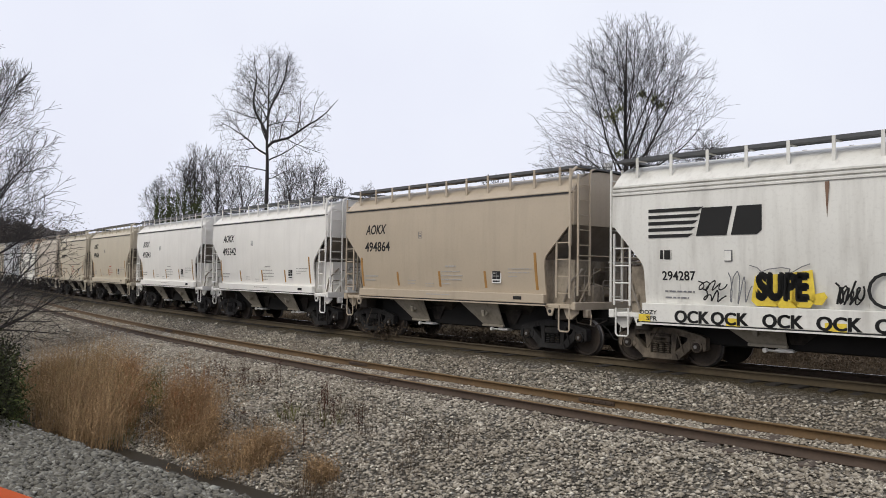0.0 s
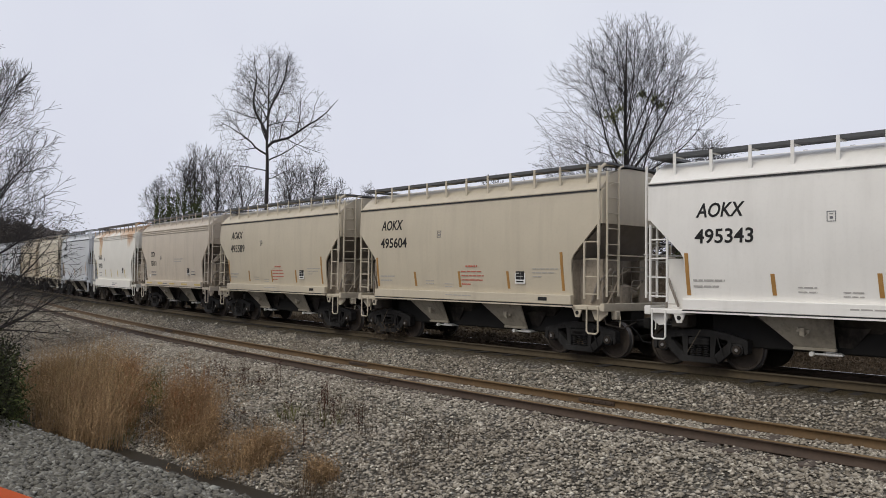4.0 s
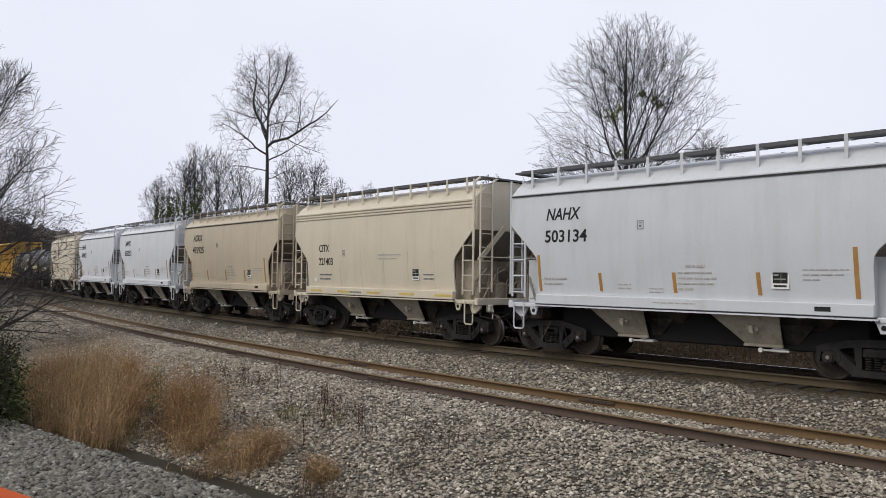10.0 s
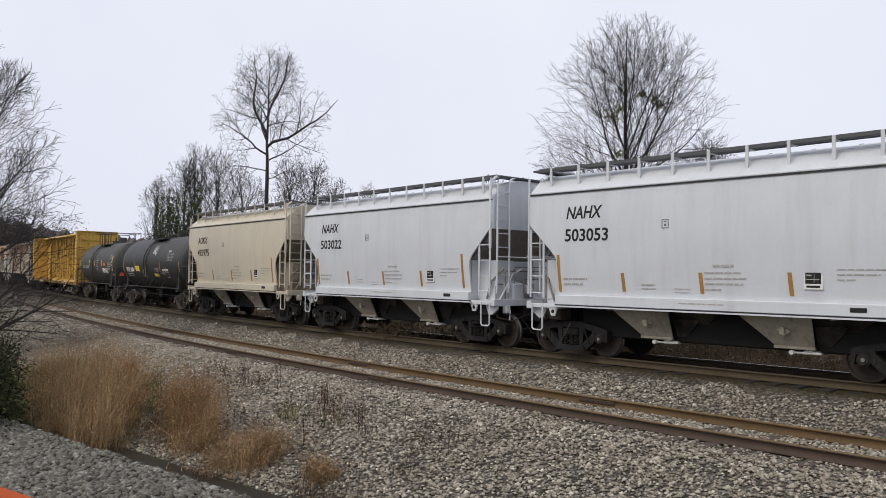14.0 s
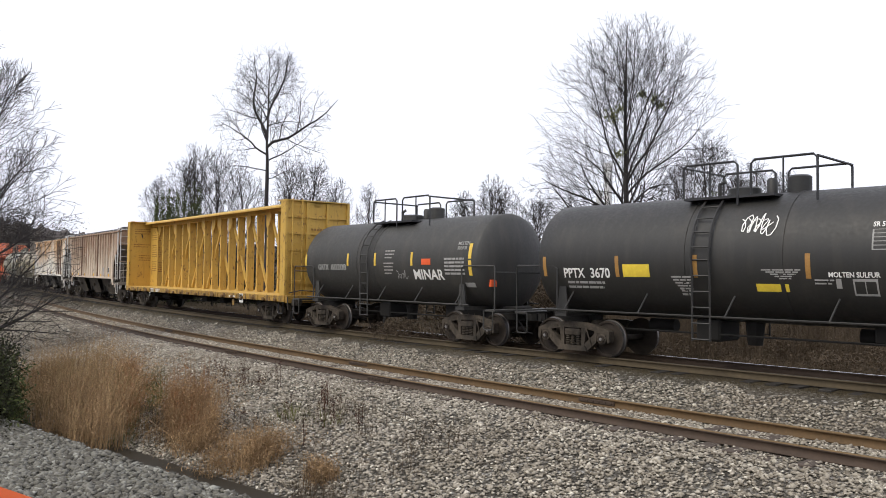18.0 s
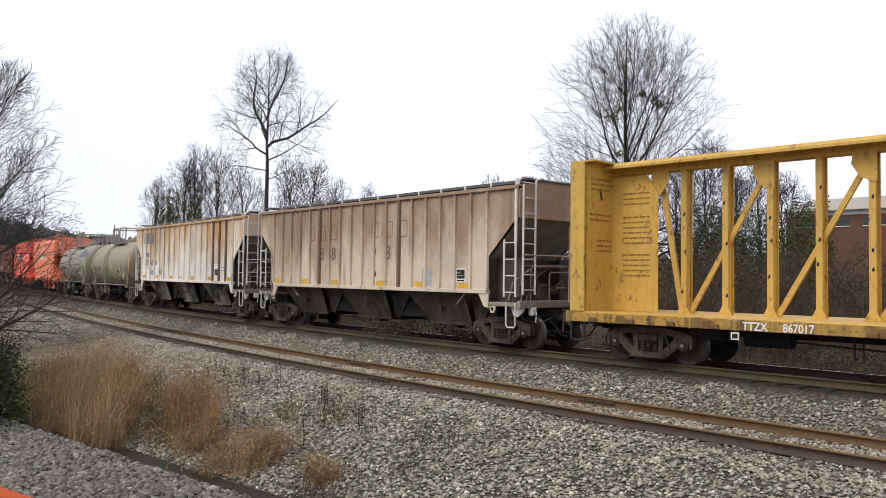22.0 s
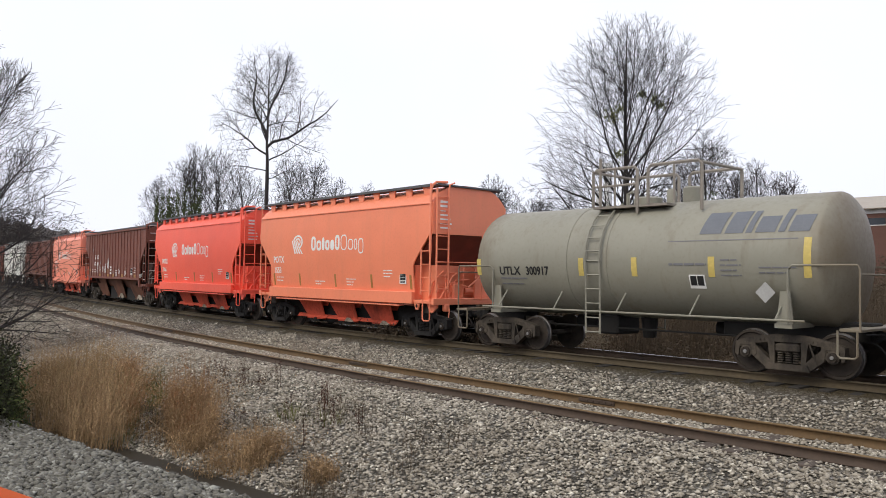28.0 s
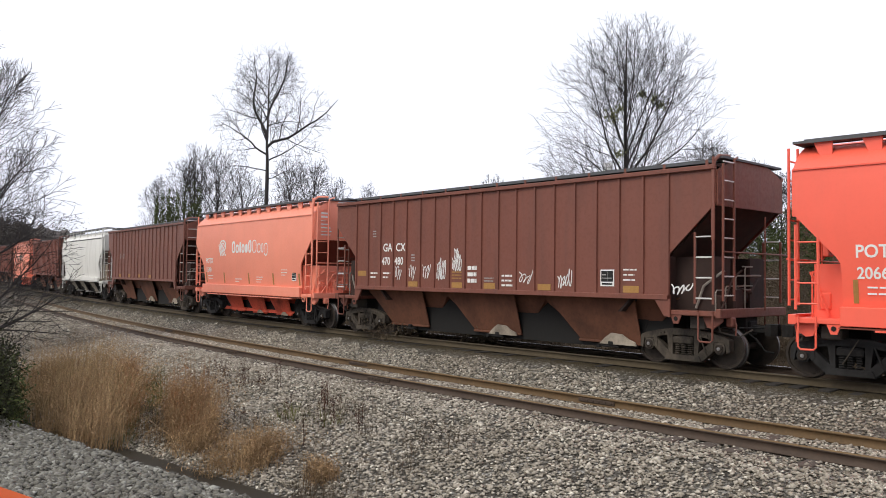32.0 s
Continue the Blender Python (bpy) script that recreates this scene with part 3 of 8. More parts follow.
STONE = stone_material("ballast_stone", (0.99, 0.935, 0.825, 1))
# Tint also carries the darkening at the corner of the view
STONE_LOT = stone_material("lot_stone_corner_dark", (0.47, 0.475, 0.435, 1))


def build_stones():
    """Loose crushed stones over the banks and between the rails."""
    r = np.random.RandomState(11)
    base = np.array([(1, 0, 0), (-1, 0, 0), (0, 1, 0), (0, -1, 0), (0, 0, 1), (0, 0, -1)], float)
    tri = np.array([(0, 2, 4), (2, 1, 4), (1, 3, 4), (3, 0, 4), (2, 0, 5), (1, 2, 5), (3, 1, 5), (0, 3, 5)])
    total = 230000
    s = np.where(r.rand(total) < 0.7, r.uniform(-14, 19, total), r.uniform(-45, -14, total))
    n = r.uniform(-3.2, 11.5, total)
    off = -spacing(s) - n
    x, y, _ = along(s, off)
    z, _, _, nn = ground_height(x, y)
    ok = (np.hypot(x, y) > 3.0) & ~((nn - ditch_shift(s) > 5.85) & (nn - ditch_shift(s) < 7.1)) & (x * 0.6 < y * 0.42 + 2.4)
    ok &= (np.abs(nn) > 1.36) | (np.abs(nn) < 0.80) | (r.rand(total) < 0.45)
    ok &= (np.abs(np.abs(nn) - 0.755) > 0.1) & (off < -1.85 + 0.25 * np.sin(s * 3.1) * np.sin(s * 1.3))
    x, y, z, far = x[ok], y[ok], z[ok], (nn - ditch_shift(s))[ok] > 6.5
    k = len(x)
    size = r.uniform(0.019, 0.047, k) * (1 + 0.45 * (r.rand(k) > 0.93)) * np.where(far, 1.5, 1.0)
    v = base[None] * size[:, None, None] * r.uniform(0.5, 1.4, (k, 6, 1)) + r.uniform(-0.008, 0.008, (k, 6, 3))
    v[:, :, 2] *= 0.6
    v[:, :, 0] *= 1.25
    a = r.uniform(0, 6.28, k)
    t = r.uniform(-0.7, 0.7, k)
    ca, sa, ct, st = np.cos(a)[:, None], np.sin(a)[:, None], np.cos(t)[:, None], np.sin(t)[:, None]
    vx, vy, vz = v[:, :, 0], v[:, :, 1], v[:, :, 2]
    vy, vz = vy * ct - vz * st, vy * st + vz * ct
    vx, vy = vx * ca - vy * sa, vx * sa + vy * ca
    v = np.stack([vx + x[:, None], vy + y[:, None], vz + (z + 0.016)[:, None]], 2)
    for pick, name, mat, label in ((~far, "ballast_stones", STONE, "loose grey-brown crushed ballast stones"), (far, "lot_stones", STONE_LOT, "grey crushed stones of the gravel lot, darkened to suit the corner of the view")):
        k = int(pick.sum())
        f = (tri[None] + (np.arange(k) * 6)[:, None, None]).reshape(-1, 3)
        tagged(new(name, raw_mesh(name, v[pick].reshape(-1, 3), f, mat)), label, "gravel", kind="stuff")


# ---- freight cars: x forward, y away from the viewer, z up from the rail ----
def thing(name, label, category, group="cars of the freight train"):
    return tagged(new(name), label, category, group)


MESH = {}


def bulge(z):
    """Half-width of the rounded hopper side at height z."""
    return 1.585 - 0.115 * ((z - 3.15) / 1.6) ** 2


def hugs(y):
    """True for decals that lie on the rounded side."""
    return abs(y + 1.592) < 1e-6


def side_y(y, z):
    return -bulge(z) - 0.007 if hugs(y) else y


def side_sheet(s, xb, xe, z0, z_lo, z_hi, z1):
    """Rounded side sheet with its lower corners cut away."""
    line = [(z0, xb), (z_lo - 0.22, xb), (z_lo - 0.04, xb + 0.02), (z_lo + 0.08, xb + 0.09), (z_hi - 0.06, xe - 0.06), (z_hi + 0.06, xe), (z1, xe)]
    rows = [line[0]]
    for (za, xa), (zc, xc) in zip(line, line[1:]):
        k = max(1, int((zc - za) / 0.17))
        rows += [(za + (zc - za) * i / k, xa + (xc - xa) * i / k) for i in range(1, k + 1)]
    b = Shape()
    v, f, n = [], [], len(rows)
    for z, x in rows:
        y = bulge(z)
        v += [(-x, s * y, z), (x, s * y, z), (x, s * (y - 0.045), z), (-x, s * (y - 0.045), z)]
    for i in range(n - 1):
        a, c = 4 * i, 4 * i + 4
        f += [(a, a + 1, c + 1, c), (a + 2, a + 3, c + 3, c + 2), (a + 1, a + 2, c + 2, c + 1), (a + 3, a, c, c + 3)]
    f += [(0, 3, 2, 1), (4 * n - 4, 4 * n - 3, 4 * n - 2, 4 * n - 1)]
    return b.add(v, f)


def once(key, make):
    if key not in MESH:
        MESH[key] = make()
    return MESH[key]


def side_frame(y0):
    """Cast truck side frame: arched top member, deep bottom member, open windows, pedestal jaws and a spring nest."""
    b = Shape()
    lo, hi = y0 - 0.085, y0 + 0.085
    out = -1 if y0 < 0 else 1
    b.prism([(-1.12, 0.66), (-0.98, 0.72), (-0.62, 0.80), (-0.30, 0.85), (0.30, 0.85), (0.62, 0.80), (0.98, 0.72), (1.12, 0.66),
             (1.10, 0.58), (0.70, 0.64), (0.34, 0.70), (-0.34, 0.70), (-0.70, 0.64), (-1.10, 0.58)], lo, hi)
    for k in (-1, 1):
        # bottom member from the pedestal down to the spring seat
        b.prism([(k * 0.74, 0.66), (k * 0.62, 0.54), (k * 0.34, 0.29), (k * 0.34, 0.13), (k * 0.46, 0.15), (k * 0.72, 0.36), (k * 0.80, 0.46)], lo, hi)
        b.prism([(k * 0.42, 0.72), (k * 0.27, 0.72), (k * 0.27, 0.24), (k * 0.36, 0.24)], lo - 0.01, hi + 0.01)
        # pedestal jaws round the bearing
        b.prism([(k * 1.12, 0.66), (k * 1.13, 0.40), (k * 1.06, 0.36), (k * 1.02, 0.60), (k * 0.76, 0.60), (k * 0.73, 0.36), (k * 0.66, 0.42), (k * 0.68, 0.66)], y0 - 0.10, y0 + 0.10)
        b.lathe([(y0 - 0.10, 0.11), (y0 - 0.09, 0.135), (y0 + 0.09, 0.135), (y0 + 0.10, 0.11)], 14, "y", (k * 0.89, 0, 0.457))
        b.box(k * 0.89 - 0.15, k * 0.89 + 0.15, y0 - 0.09, y0 + 0.09, 0.54, 0.61, 0.02)
        for i in range(2):
            b.lathe([(y0 + out * 0.075, 0.022), (y0 + out * 0.105, 0.022)], 6, "y", (k * (0.50 + 0.09 * i), 0, 0.745 - 0.02 * i))
    b.prism([(-0.46, 0.13), (0.46, 0.13), (0.40, 0.26), (-0.40, 0.26)], y0 - 0.13, y0 + 0.13)
    for i in range(3):
        x = -0.16 + 0.16 * i
        for j in range(5):
            z = 0.27 + j * 0.047
            b.lathe([(z, 0.045), (z + 0.012, 0.068), (z + 0.024, 0.068), (z + 0.036, 0.045)], 8, "z", (x, y0 + out * 0.05, 0))
    b.box(-0.25, 0.25, y0 - 0.13, y0 + 0.13, 0.50, 0.67, 0.03)
    b.box(-0.17, 0.17, y0 + out * 0.10 - 0.03, y0 + out * 0.10 + 0.03, 0.535, 0.635, 0.015)
    b.tube([(0.44, y0 + out * 0.12, 0.72), (0.60, y0 + out * 0.12, 0.28)], 0.018)
    return b


def wheelset_shape():
    b = Shape()
    for k in (-1, 1):
        b.lathe([(k * 0.69, 0.15), (k * 0.70, 0.34), (k * 0.685, 0.40), (k * 0.685, 0.485), (k * 0.715, 0.475), (k * 0.73, 0.457), (k * 0.825, 0.452),
                 (k * 0.825, 0.40), (k * 0.79, 0.385), (k * 0.78, 0.20), (k * 0.81, 0.13)], 28)
    for k in (-1, 1):
        b.lathe([(k * 1.09, 0.10), (k * 1.13, 0.095), (k * 1.135, 0.0)], 14)
        b.lathe([(k * 1.136, 0.042), (k * 1.150, 0.038), (k * 1.152, 0.0)], 10)
        for i in range(3):
            a = i * 2.094
            b.box(0.068 * math.cos(a) - 0.012, 0.068 * math.cos(a) + 0.012, min(k * 1.13, k * 1.150), max(k * 1.13, k * 1.150), 0.068 * math.sin(a) - 0.012, 0.068 * math.sin(a) + 0.012)
    b.lathe([(-0.95, 0.075), (0.95, 0.075)], 10)
    return b


def wheel_mesh():
    me = wheelset_shape().mesh("wheelset", True)
    me.materials.append(WHEEL_IRON)
    me.materials.append(TREAD_WORN)
    me.materials.append(BEARING)
    idx = []
    for p in me.polygons:
        c = p.center
        r = math.hypot(c.x, c.z)
        idx.append(2 if abs(c.y) > 1.1355 and r < 0.044 else 1 if (r > 0.44 and 0.72 < abs(c.y) < 0.83) else 0)
    me.polygons.foreach_set("material_index", idx)
    return me


def truck(car, x, material):
    """A two-axle truck with its wheelsets."""
    def frame_mesh():
        b = Shape()
        for y in (-1.0, 1.0):
            g = side_frame(y)
            b.add(g.v, g.f)
        b.box(-0.2, 0.2, -1.05, 1.05, 0.45, 0.72, 0.04)
        b.lathe([(0.70, 0.2), (0.86, 0.2)], 12, "z")
        for k in (-1, 1):
            b.box(k * 0.42 - 0.05, k * 0.42 + 0.05, -0.85, 0.85, 0.36, 0.48, 0.02)
        return b.mesh("truck")
    me = once(("truck", material.name), frame_mesh)
    t = part("truck", me, material, car, at=(x, 0, 0))
    w = once("wheelset", wheel_mesh)
    for k in (-0.89, 0.89):
        part("wheelset", w, None, t, "steel wheels with worn bright treads", at=(k, 0, 0.457))
    return t


def coupler(car, x, way, material=None):
    """Knuckle coupler with draft gear box and a hanging air hose."""
    def make():
        b = Shape()
        b.box(-0.9, -0.28, -0.17, 0.17, 0.72, 1.05, 0.03)
        b.box(-0.3, 0.10, -0.075, 0.075, 0.79, 0.95, 0.02)
        b.prism([(0.06, -0.16), (0.20, -0.18), (0.30, -0.06), (0.26, 0.02), (0.30, 0.12), (0.16, 0.16), (0.06, 0.10)], 0.74, 1.0, "z")
        b.tube([(-0.2, -0.38, 0.78), (-0.02, -0.38, 0.66), (0.14, -0.33, 0.42), (0.28, -0.2, 0.38)], 0.022)
        b.tube([(0.0, -1.2, 0.95), (0.04, -0.5, 0.93), (0.02, -0.16, 0.9)], 0.014)
        return b.mesh("coupler", True)
    me = once("coupler", make)
    return part("coupler", me, IRON_DARK, car, at=pose(x, 0, 0, 0, 0, 0 if way > 0 else 180))


def ladder(car, p0, p1, z0, z1, rungs, material, r=0.022, extra0=0.0, extra1=0.0, name="ladder"):
    """Two stiles at plan points p0 and p1 with rungs between z0 and z1."""
    b = Shape()
    b.tube([(p0[0], p0[1], z0 - 0.12), (p0[0], p0[1], z1 + extra0)], r * 1.35)
    b.tube([(p1[0], p1[1], z0 - 0.12), (p1[0], p1[1], z1 + extra1)], r * 1.35)
    worn = material in (OXIDE, OXIDE_DULL)
    g = Shape() if worn else b
    for i in range(rungs):
        z = z0 + (z1 - z0) * i / max(1, rungs - 1)
        g.tube([(p0[0], p0[1], z), (p1[0], p1[1], z)], r * 0.8, 5)
    stiles = part(name, b, material, car, smooth=True)
    # oxide cars get rungs paler than their stiles
    if worn:
        part("rungs", g, STEEL_PALE, stiles, "pale ladder rungs", smooth=True)
    return stiles


def stirrup(car, x, y, material, w=0.34, z1=1.28, z0=0.62):
    b = Shape().tube([(x - w / 2, y, z1), (x - w / 2, y, z0 + 0.05), (x - w / 2 + 0.05, y, z0), (x + w / 2 - 0.05, y, z0), (x + w / 2, y, z0 + 0.05), (x + w / 2, y, z1)], 0.022)
    return part("sill_step", b, material, car, smooth=True)


def words(car, text, x, z, height, material, y=-1.60, width=0.8, label="", name="lettering", slant=0.0):
    me = lettering(text, height / 0.70, width, thick=0.002, slant=slant)
    me.materials.append(material)
    if hugs(y):
        for v in me.vertices:
            v.co.y -= bulge(z + v.co.z) + 0.005
        y = 0.0
    return part(name, me, None, car, label, at=(x, y, z), kind="stuff" if name == "graffiti" else "")


def bars(car, x, z, widths, pitch, height, material, y=-1.60, name="small_print", label=""):
    """Small print as plain bars, one under another."""
    b = Shape()
    for i, w in enumerate(widths):
        k = 0.0
        yy = side_y(y, z - pitch * i + height / 2)
        while k < w:
            step = min(w - k, random.uniform(0.10, 0.26))
            b.box(x + k, x + k + step - 0.03, yy - 0.002, yy + 0.004, z - i * pitch, z - i * pitch + (height * 0.72 if height < 0.1 else height))
            k += step
    return part(name, b, material, car, label, kind="stuff")


def patch(car, x0, x1, z0, z1, material, y=-1.60, name="panel", label="", lean=0.0):
    n = 4 if hugs(y) else 1
    v, f = [], []
    for i in range(n + 1):
        e = i / n
        z, d = z0 + (z1 - z0) * e, lean * (1 - e)
        yy = side_y(y, z)
        v += [(x0 + d, yy - 0.003, z), (x1 + d, yy - 0.003, z), (x1 + d, yy + 0.005, z), (x0 + d, yy + 0.005, z)]
    for i in range(n):
        a, c = 4 * i, 4 * i + 4
        f += [(a + q, a + (q + 1) % 4, c + (q + 1) % 4, c + q) for q in range(4)]
    f += [(3, 2, 1, 0), (4 * n, 4 * n + 1, 4 * n + 2, 4 * n + 3)]
    return part(name, Shape().add(v, f), material, car, label)


def data_panel(car, x, z, w=0.36, y=-1.60):
    """Black inspection panel with a white border and blank fields."""
    y = side_y(y, z + w / 2)
    patch(car, x, x + w, z, z + w, CHALK, y, "inspection_panel")
    b = Shape().box(x + 0.03, x + w - 0.03, y - 0.010, y - 0.005, z + 0.11, z + w - 0.03)
    part("panel_field", b, INK, car)
    b = Shape()
    b.box(x + 0.05, x + w * 0.42, y - 0.016, y - 0.011, z + 0.26, z + 0.29)
    b.box(x + 0.05, x + w - 0.06, y - 0.016, y - 0.011, z + 0.185, z + 0.205)
    b.box(x + w * 0.55, x + w * 0.57, y - 0.016, y - 0.011, z + 0.12, z + w - 0.05)
    part("panel_rules", b, CHALK_DIM, car)
    b = Shape().box(x + 0.05, x + w - 0.05, y - 0.010, y - 0.005, z + 0.035, z + 0.075)
    part("panel_caption", b, INK, car)


def arc_profile(y0, z0, rise, n=14, power=2.0):
    """Points of a shallow roof arc from -y0 to y0; a higher power rounds the shoulders."""
    return [(-y0 + 2 * y0 * i / n, z0 + rise * (1 - abs(2 * i / n - 1) ** power)) for i in range(n + 1)]


def slab(x0, x1, z1, x2, x3, z0, y1, y0, t=0.03):
    """A sloping plate: x0..x1 at its top edge (z1, y1), x2..x3 at its bottom edge (z0, y0)."""
    return Shape().add([(x0, y1, z1), (x1, y1, z1), (x3, y0, z0), (x2, y0, z0), (x0, y1 + t, z1), (x1, y1 + t, z1), (x3, y0 + t, z0), (x2, y0 + t, z0)],
                       [(0, 1, 2, 3), (7, 6, 5, 4), (0, 4, 5, 1), (1, 5, 6, 2), (2, 6, 7, 3), (3, 7, 4, 0)])


def vibrator(x, y, z):
    """Welded lug and wedge plate on a chute."""
    b = Shape().box(x - 0.13, x + 0.13, y - 0.02, y + 0.03, z - 0.03, z + 0.03, 0.01)
    b.box(x - 0.05, x + 0.05, y - 0.07, y + 0.03, z - 0.09, z + 0.07, 0.01)
    b.tube([(x - 0.1, y - 0.05, z + 0.08), (x + 0.04, y - 0.05, z - 0.10), (x + 0.14, y - 0.03, z - 0.02)], 0.016)
    return b


def chute(car, x, w, top, bot, material, pale=True, side=None):
    """One bottom outlet: a tapering hopper with its dusty, lit-toned side plate, gate frame and shaft."""
    b = Shape()
    rings = []
    for z, hx, hy in ((top, w / 2, 1.15), (bot, w * 0.2, 0.55)):
        rings.append([(x - hx, -hy, z), (x + hx, -hy, z), (x + hx, hy, z), (x - hx, hy, z)])
    b.loft(rings)
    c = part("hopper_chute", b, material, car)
    g = Shape()
    g.box(x - w * 0.2, x + w * 0.2, -0.56, 0.56, bot - 0.06, bot - 0.002, 0.01)
    part("outlet_gate", g, UNDER, c)
    g = Shape()
    g.box(x + 0.02, x + 0.32, -1.04, -0.66, bot - 0.13, bot - 0.06, 0.015)
    g.box(x + 0.10, x + 0.24, -1.07, -0.98, bot - 0.07, bot + 0.02, 0.012)
    g.lathe([(-1.10, 0.05), (-1.02, 0.05)], 8, "y", (x - 0.18, 0, bot - 0.10))
    g.tube([(x - 0.20, -1.03, bot - 0.10), (x + 0.40, -1.03, bot - 0.10)], 0.022)
    part("gate_shaft", g, STEEL_PALE if pale else UNDER, c, "worn gate opening shaft", smooth=True)
    if side is CHUTE_RED:
        x0, x1, x2, x3, y1, y0 = x - 0.98, x + 0.76, x - 0.42, x + 0.76, -1.24, -0.98
    elif w < 4:
        x0, x1, x2, x3, y1, y0 = x - 1.20, x + 0.36, x - 0.52, x + 0.28, -1.44, -1.06
    else:
        x0, x1, x2, x3, y1, y0 = x - 1.80, x + 0.98, x - 0.85, x + 0.98, *((-1.25, -0.92) if material is CHUTE_OXIDE else (-1.36, -1.02))
    # Side plate toned as lit, against the dark hopper body behind it
    plate = part("chute_side", slab(x0, x1, top - 0.02, x2, x3, bot + 0.02, y1, y0), side or CHUTE_PALE, c, "dusty sloping side of the chute, toned as lit")
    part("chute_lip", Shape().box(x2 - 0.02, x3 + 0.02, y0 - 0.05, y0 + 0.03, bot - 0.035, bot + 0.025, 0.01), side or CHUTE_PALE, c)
    if material in (CHUTE_RED, CHUTE_OXIDE):
        # low ledge along the foot of the chute with its caked outlet cover
        if side is CHUTE_RED:
            part("foot_ledge", slab(x2 - 0.72, x3 + 0.18, bot + 0.14, x2 - 0.70, x3 + 0.20, bot + 0.02, y0 + 0.02, y0 - 0.09), side, c)
        if x > -1:
            e, xm = w / 4.3, x + 0.35
            d = [(-0.52, -0.05), (0.56, -0.05), (0.53, 0.04), (0.34, 0.10), (0.15, 0.21), (-0.17, 0.23), (-0.36, 0.10)]
            part("outlet_cover", Shape().prism([(xm + p * e, bot + q * e) for p, q in d], y0 - 0.13, y0 - 0.09), END_DUST_SHADE, c, "outlet cover caked with pale dust")
    else:
        part("vibrator_bracket", vibrator((x0 + x1 + x2 + x3) / 4, (y1 + y0) / 2 - 0.03, (top + bot) / 2), side or CHUTE_PALE, c, smooth=False)
    # return slope beside the plate, in the shaded hopper tone
    if material not in (CHUTE_RED, CHUTE_OXIDE):
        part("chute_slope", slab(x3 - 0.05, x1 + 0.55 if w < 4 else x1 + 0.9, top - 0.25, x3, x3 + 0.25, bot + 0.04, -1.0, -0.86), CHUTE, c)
    return c


def end_pipes(car, k, xe, xb, sill, z_lo, pale, end_tone):
    """Air pipes, levers, valve blocks and hangers that crowd the car's end."""
    r = random.Random(int(xe * 100) + (7 if k > 0 else 3))
    mid = (xe + xb) / 2
    b = Shape()
    for i in range(4):
        y0, y1, z1, x = -1.15 + 0.3 * i, r.uniform(-0.2, 0.9), sill + r.uniform(0.35, 1.05), k * (xe - 0.22 + 0.07 * i)
        b.tube([(x, y0, sill - 0.05), (x, y0, z1 - 0.06), (x, y0 + 0.05, z1), (x, max(y1, y0 + 0.3), z1 + 0.01), (x - k * 0.25, max(y1, y0 + 0.3) + 0.03, z1 + 0.02)], r.uniform(0.014, 0.024), 6)
    b.tube([(k * (mid - 0.1), -1.18, sill + 0.05), (k * (mid + 0.1), -1.20, sill + 0.55), (k * (xe - 0.12), -0.95, sill + 0.9)], 0.03)
    part("air_pipe", b, pale, car, "pale air pipes and levers", smooth=True)
    for i in range(3):
        x, y, z = k * r.uniform(mid - 0.1, xe - 0.12), -1.05 + 0.35 * i + r.uniform(-0.1, 0.1), sill + r.uniform(0.0, 0.25)
        part("valve_block", Shape().box(x - 0.11, x + 0.11, y - 0.10, y + 0.10, z, z + r.uniform(0.18, 0.38), 0.03), end_tone, car)
    b = Shape().tube([(k * (xe - 0.15), -1.3, sill - 0.05), (k * (xe - 0.05), -1.25, sill - 0.45), (k * (xe + 0.2), -0.9, sill - 0.55), (k * (xe + 0.3), -0.5, sill - 0.4)], 0.018, 6)
    b.box(k * (xe - 0.6) - 0.2, k * (xe - 0.6) + 0.2, -1.25, -0.8, sill - 0.42, sill - 0.12, 0.03)
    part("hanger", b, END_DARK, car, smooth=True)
    if k < 0:
        part("truck_lever", Shape().tube([(k * (xb - 0.2), -1.22, 0.85), (k * (xb + 0.1), -1.22, 0.35)], 0.013, 6), IRON, car)


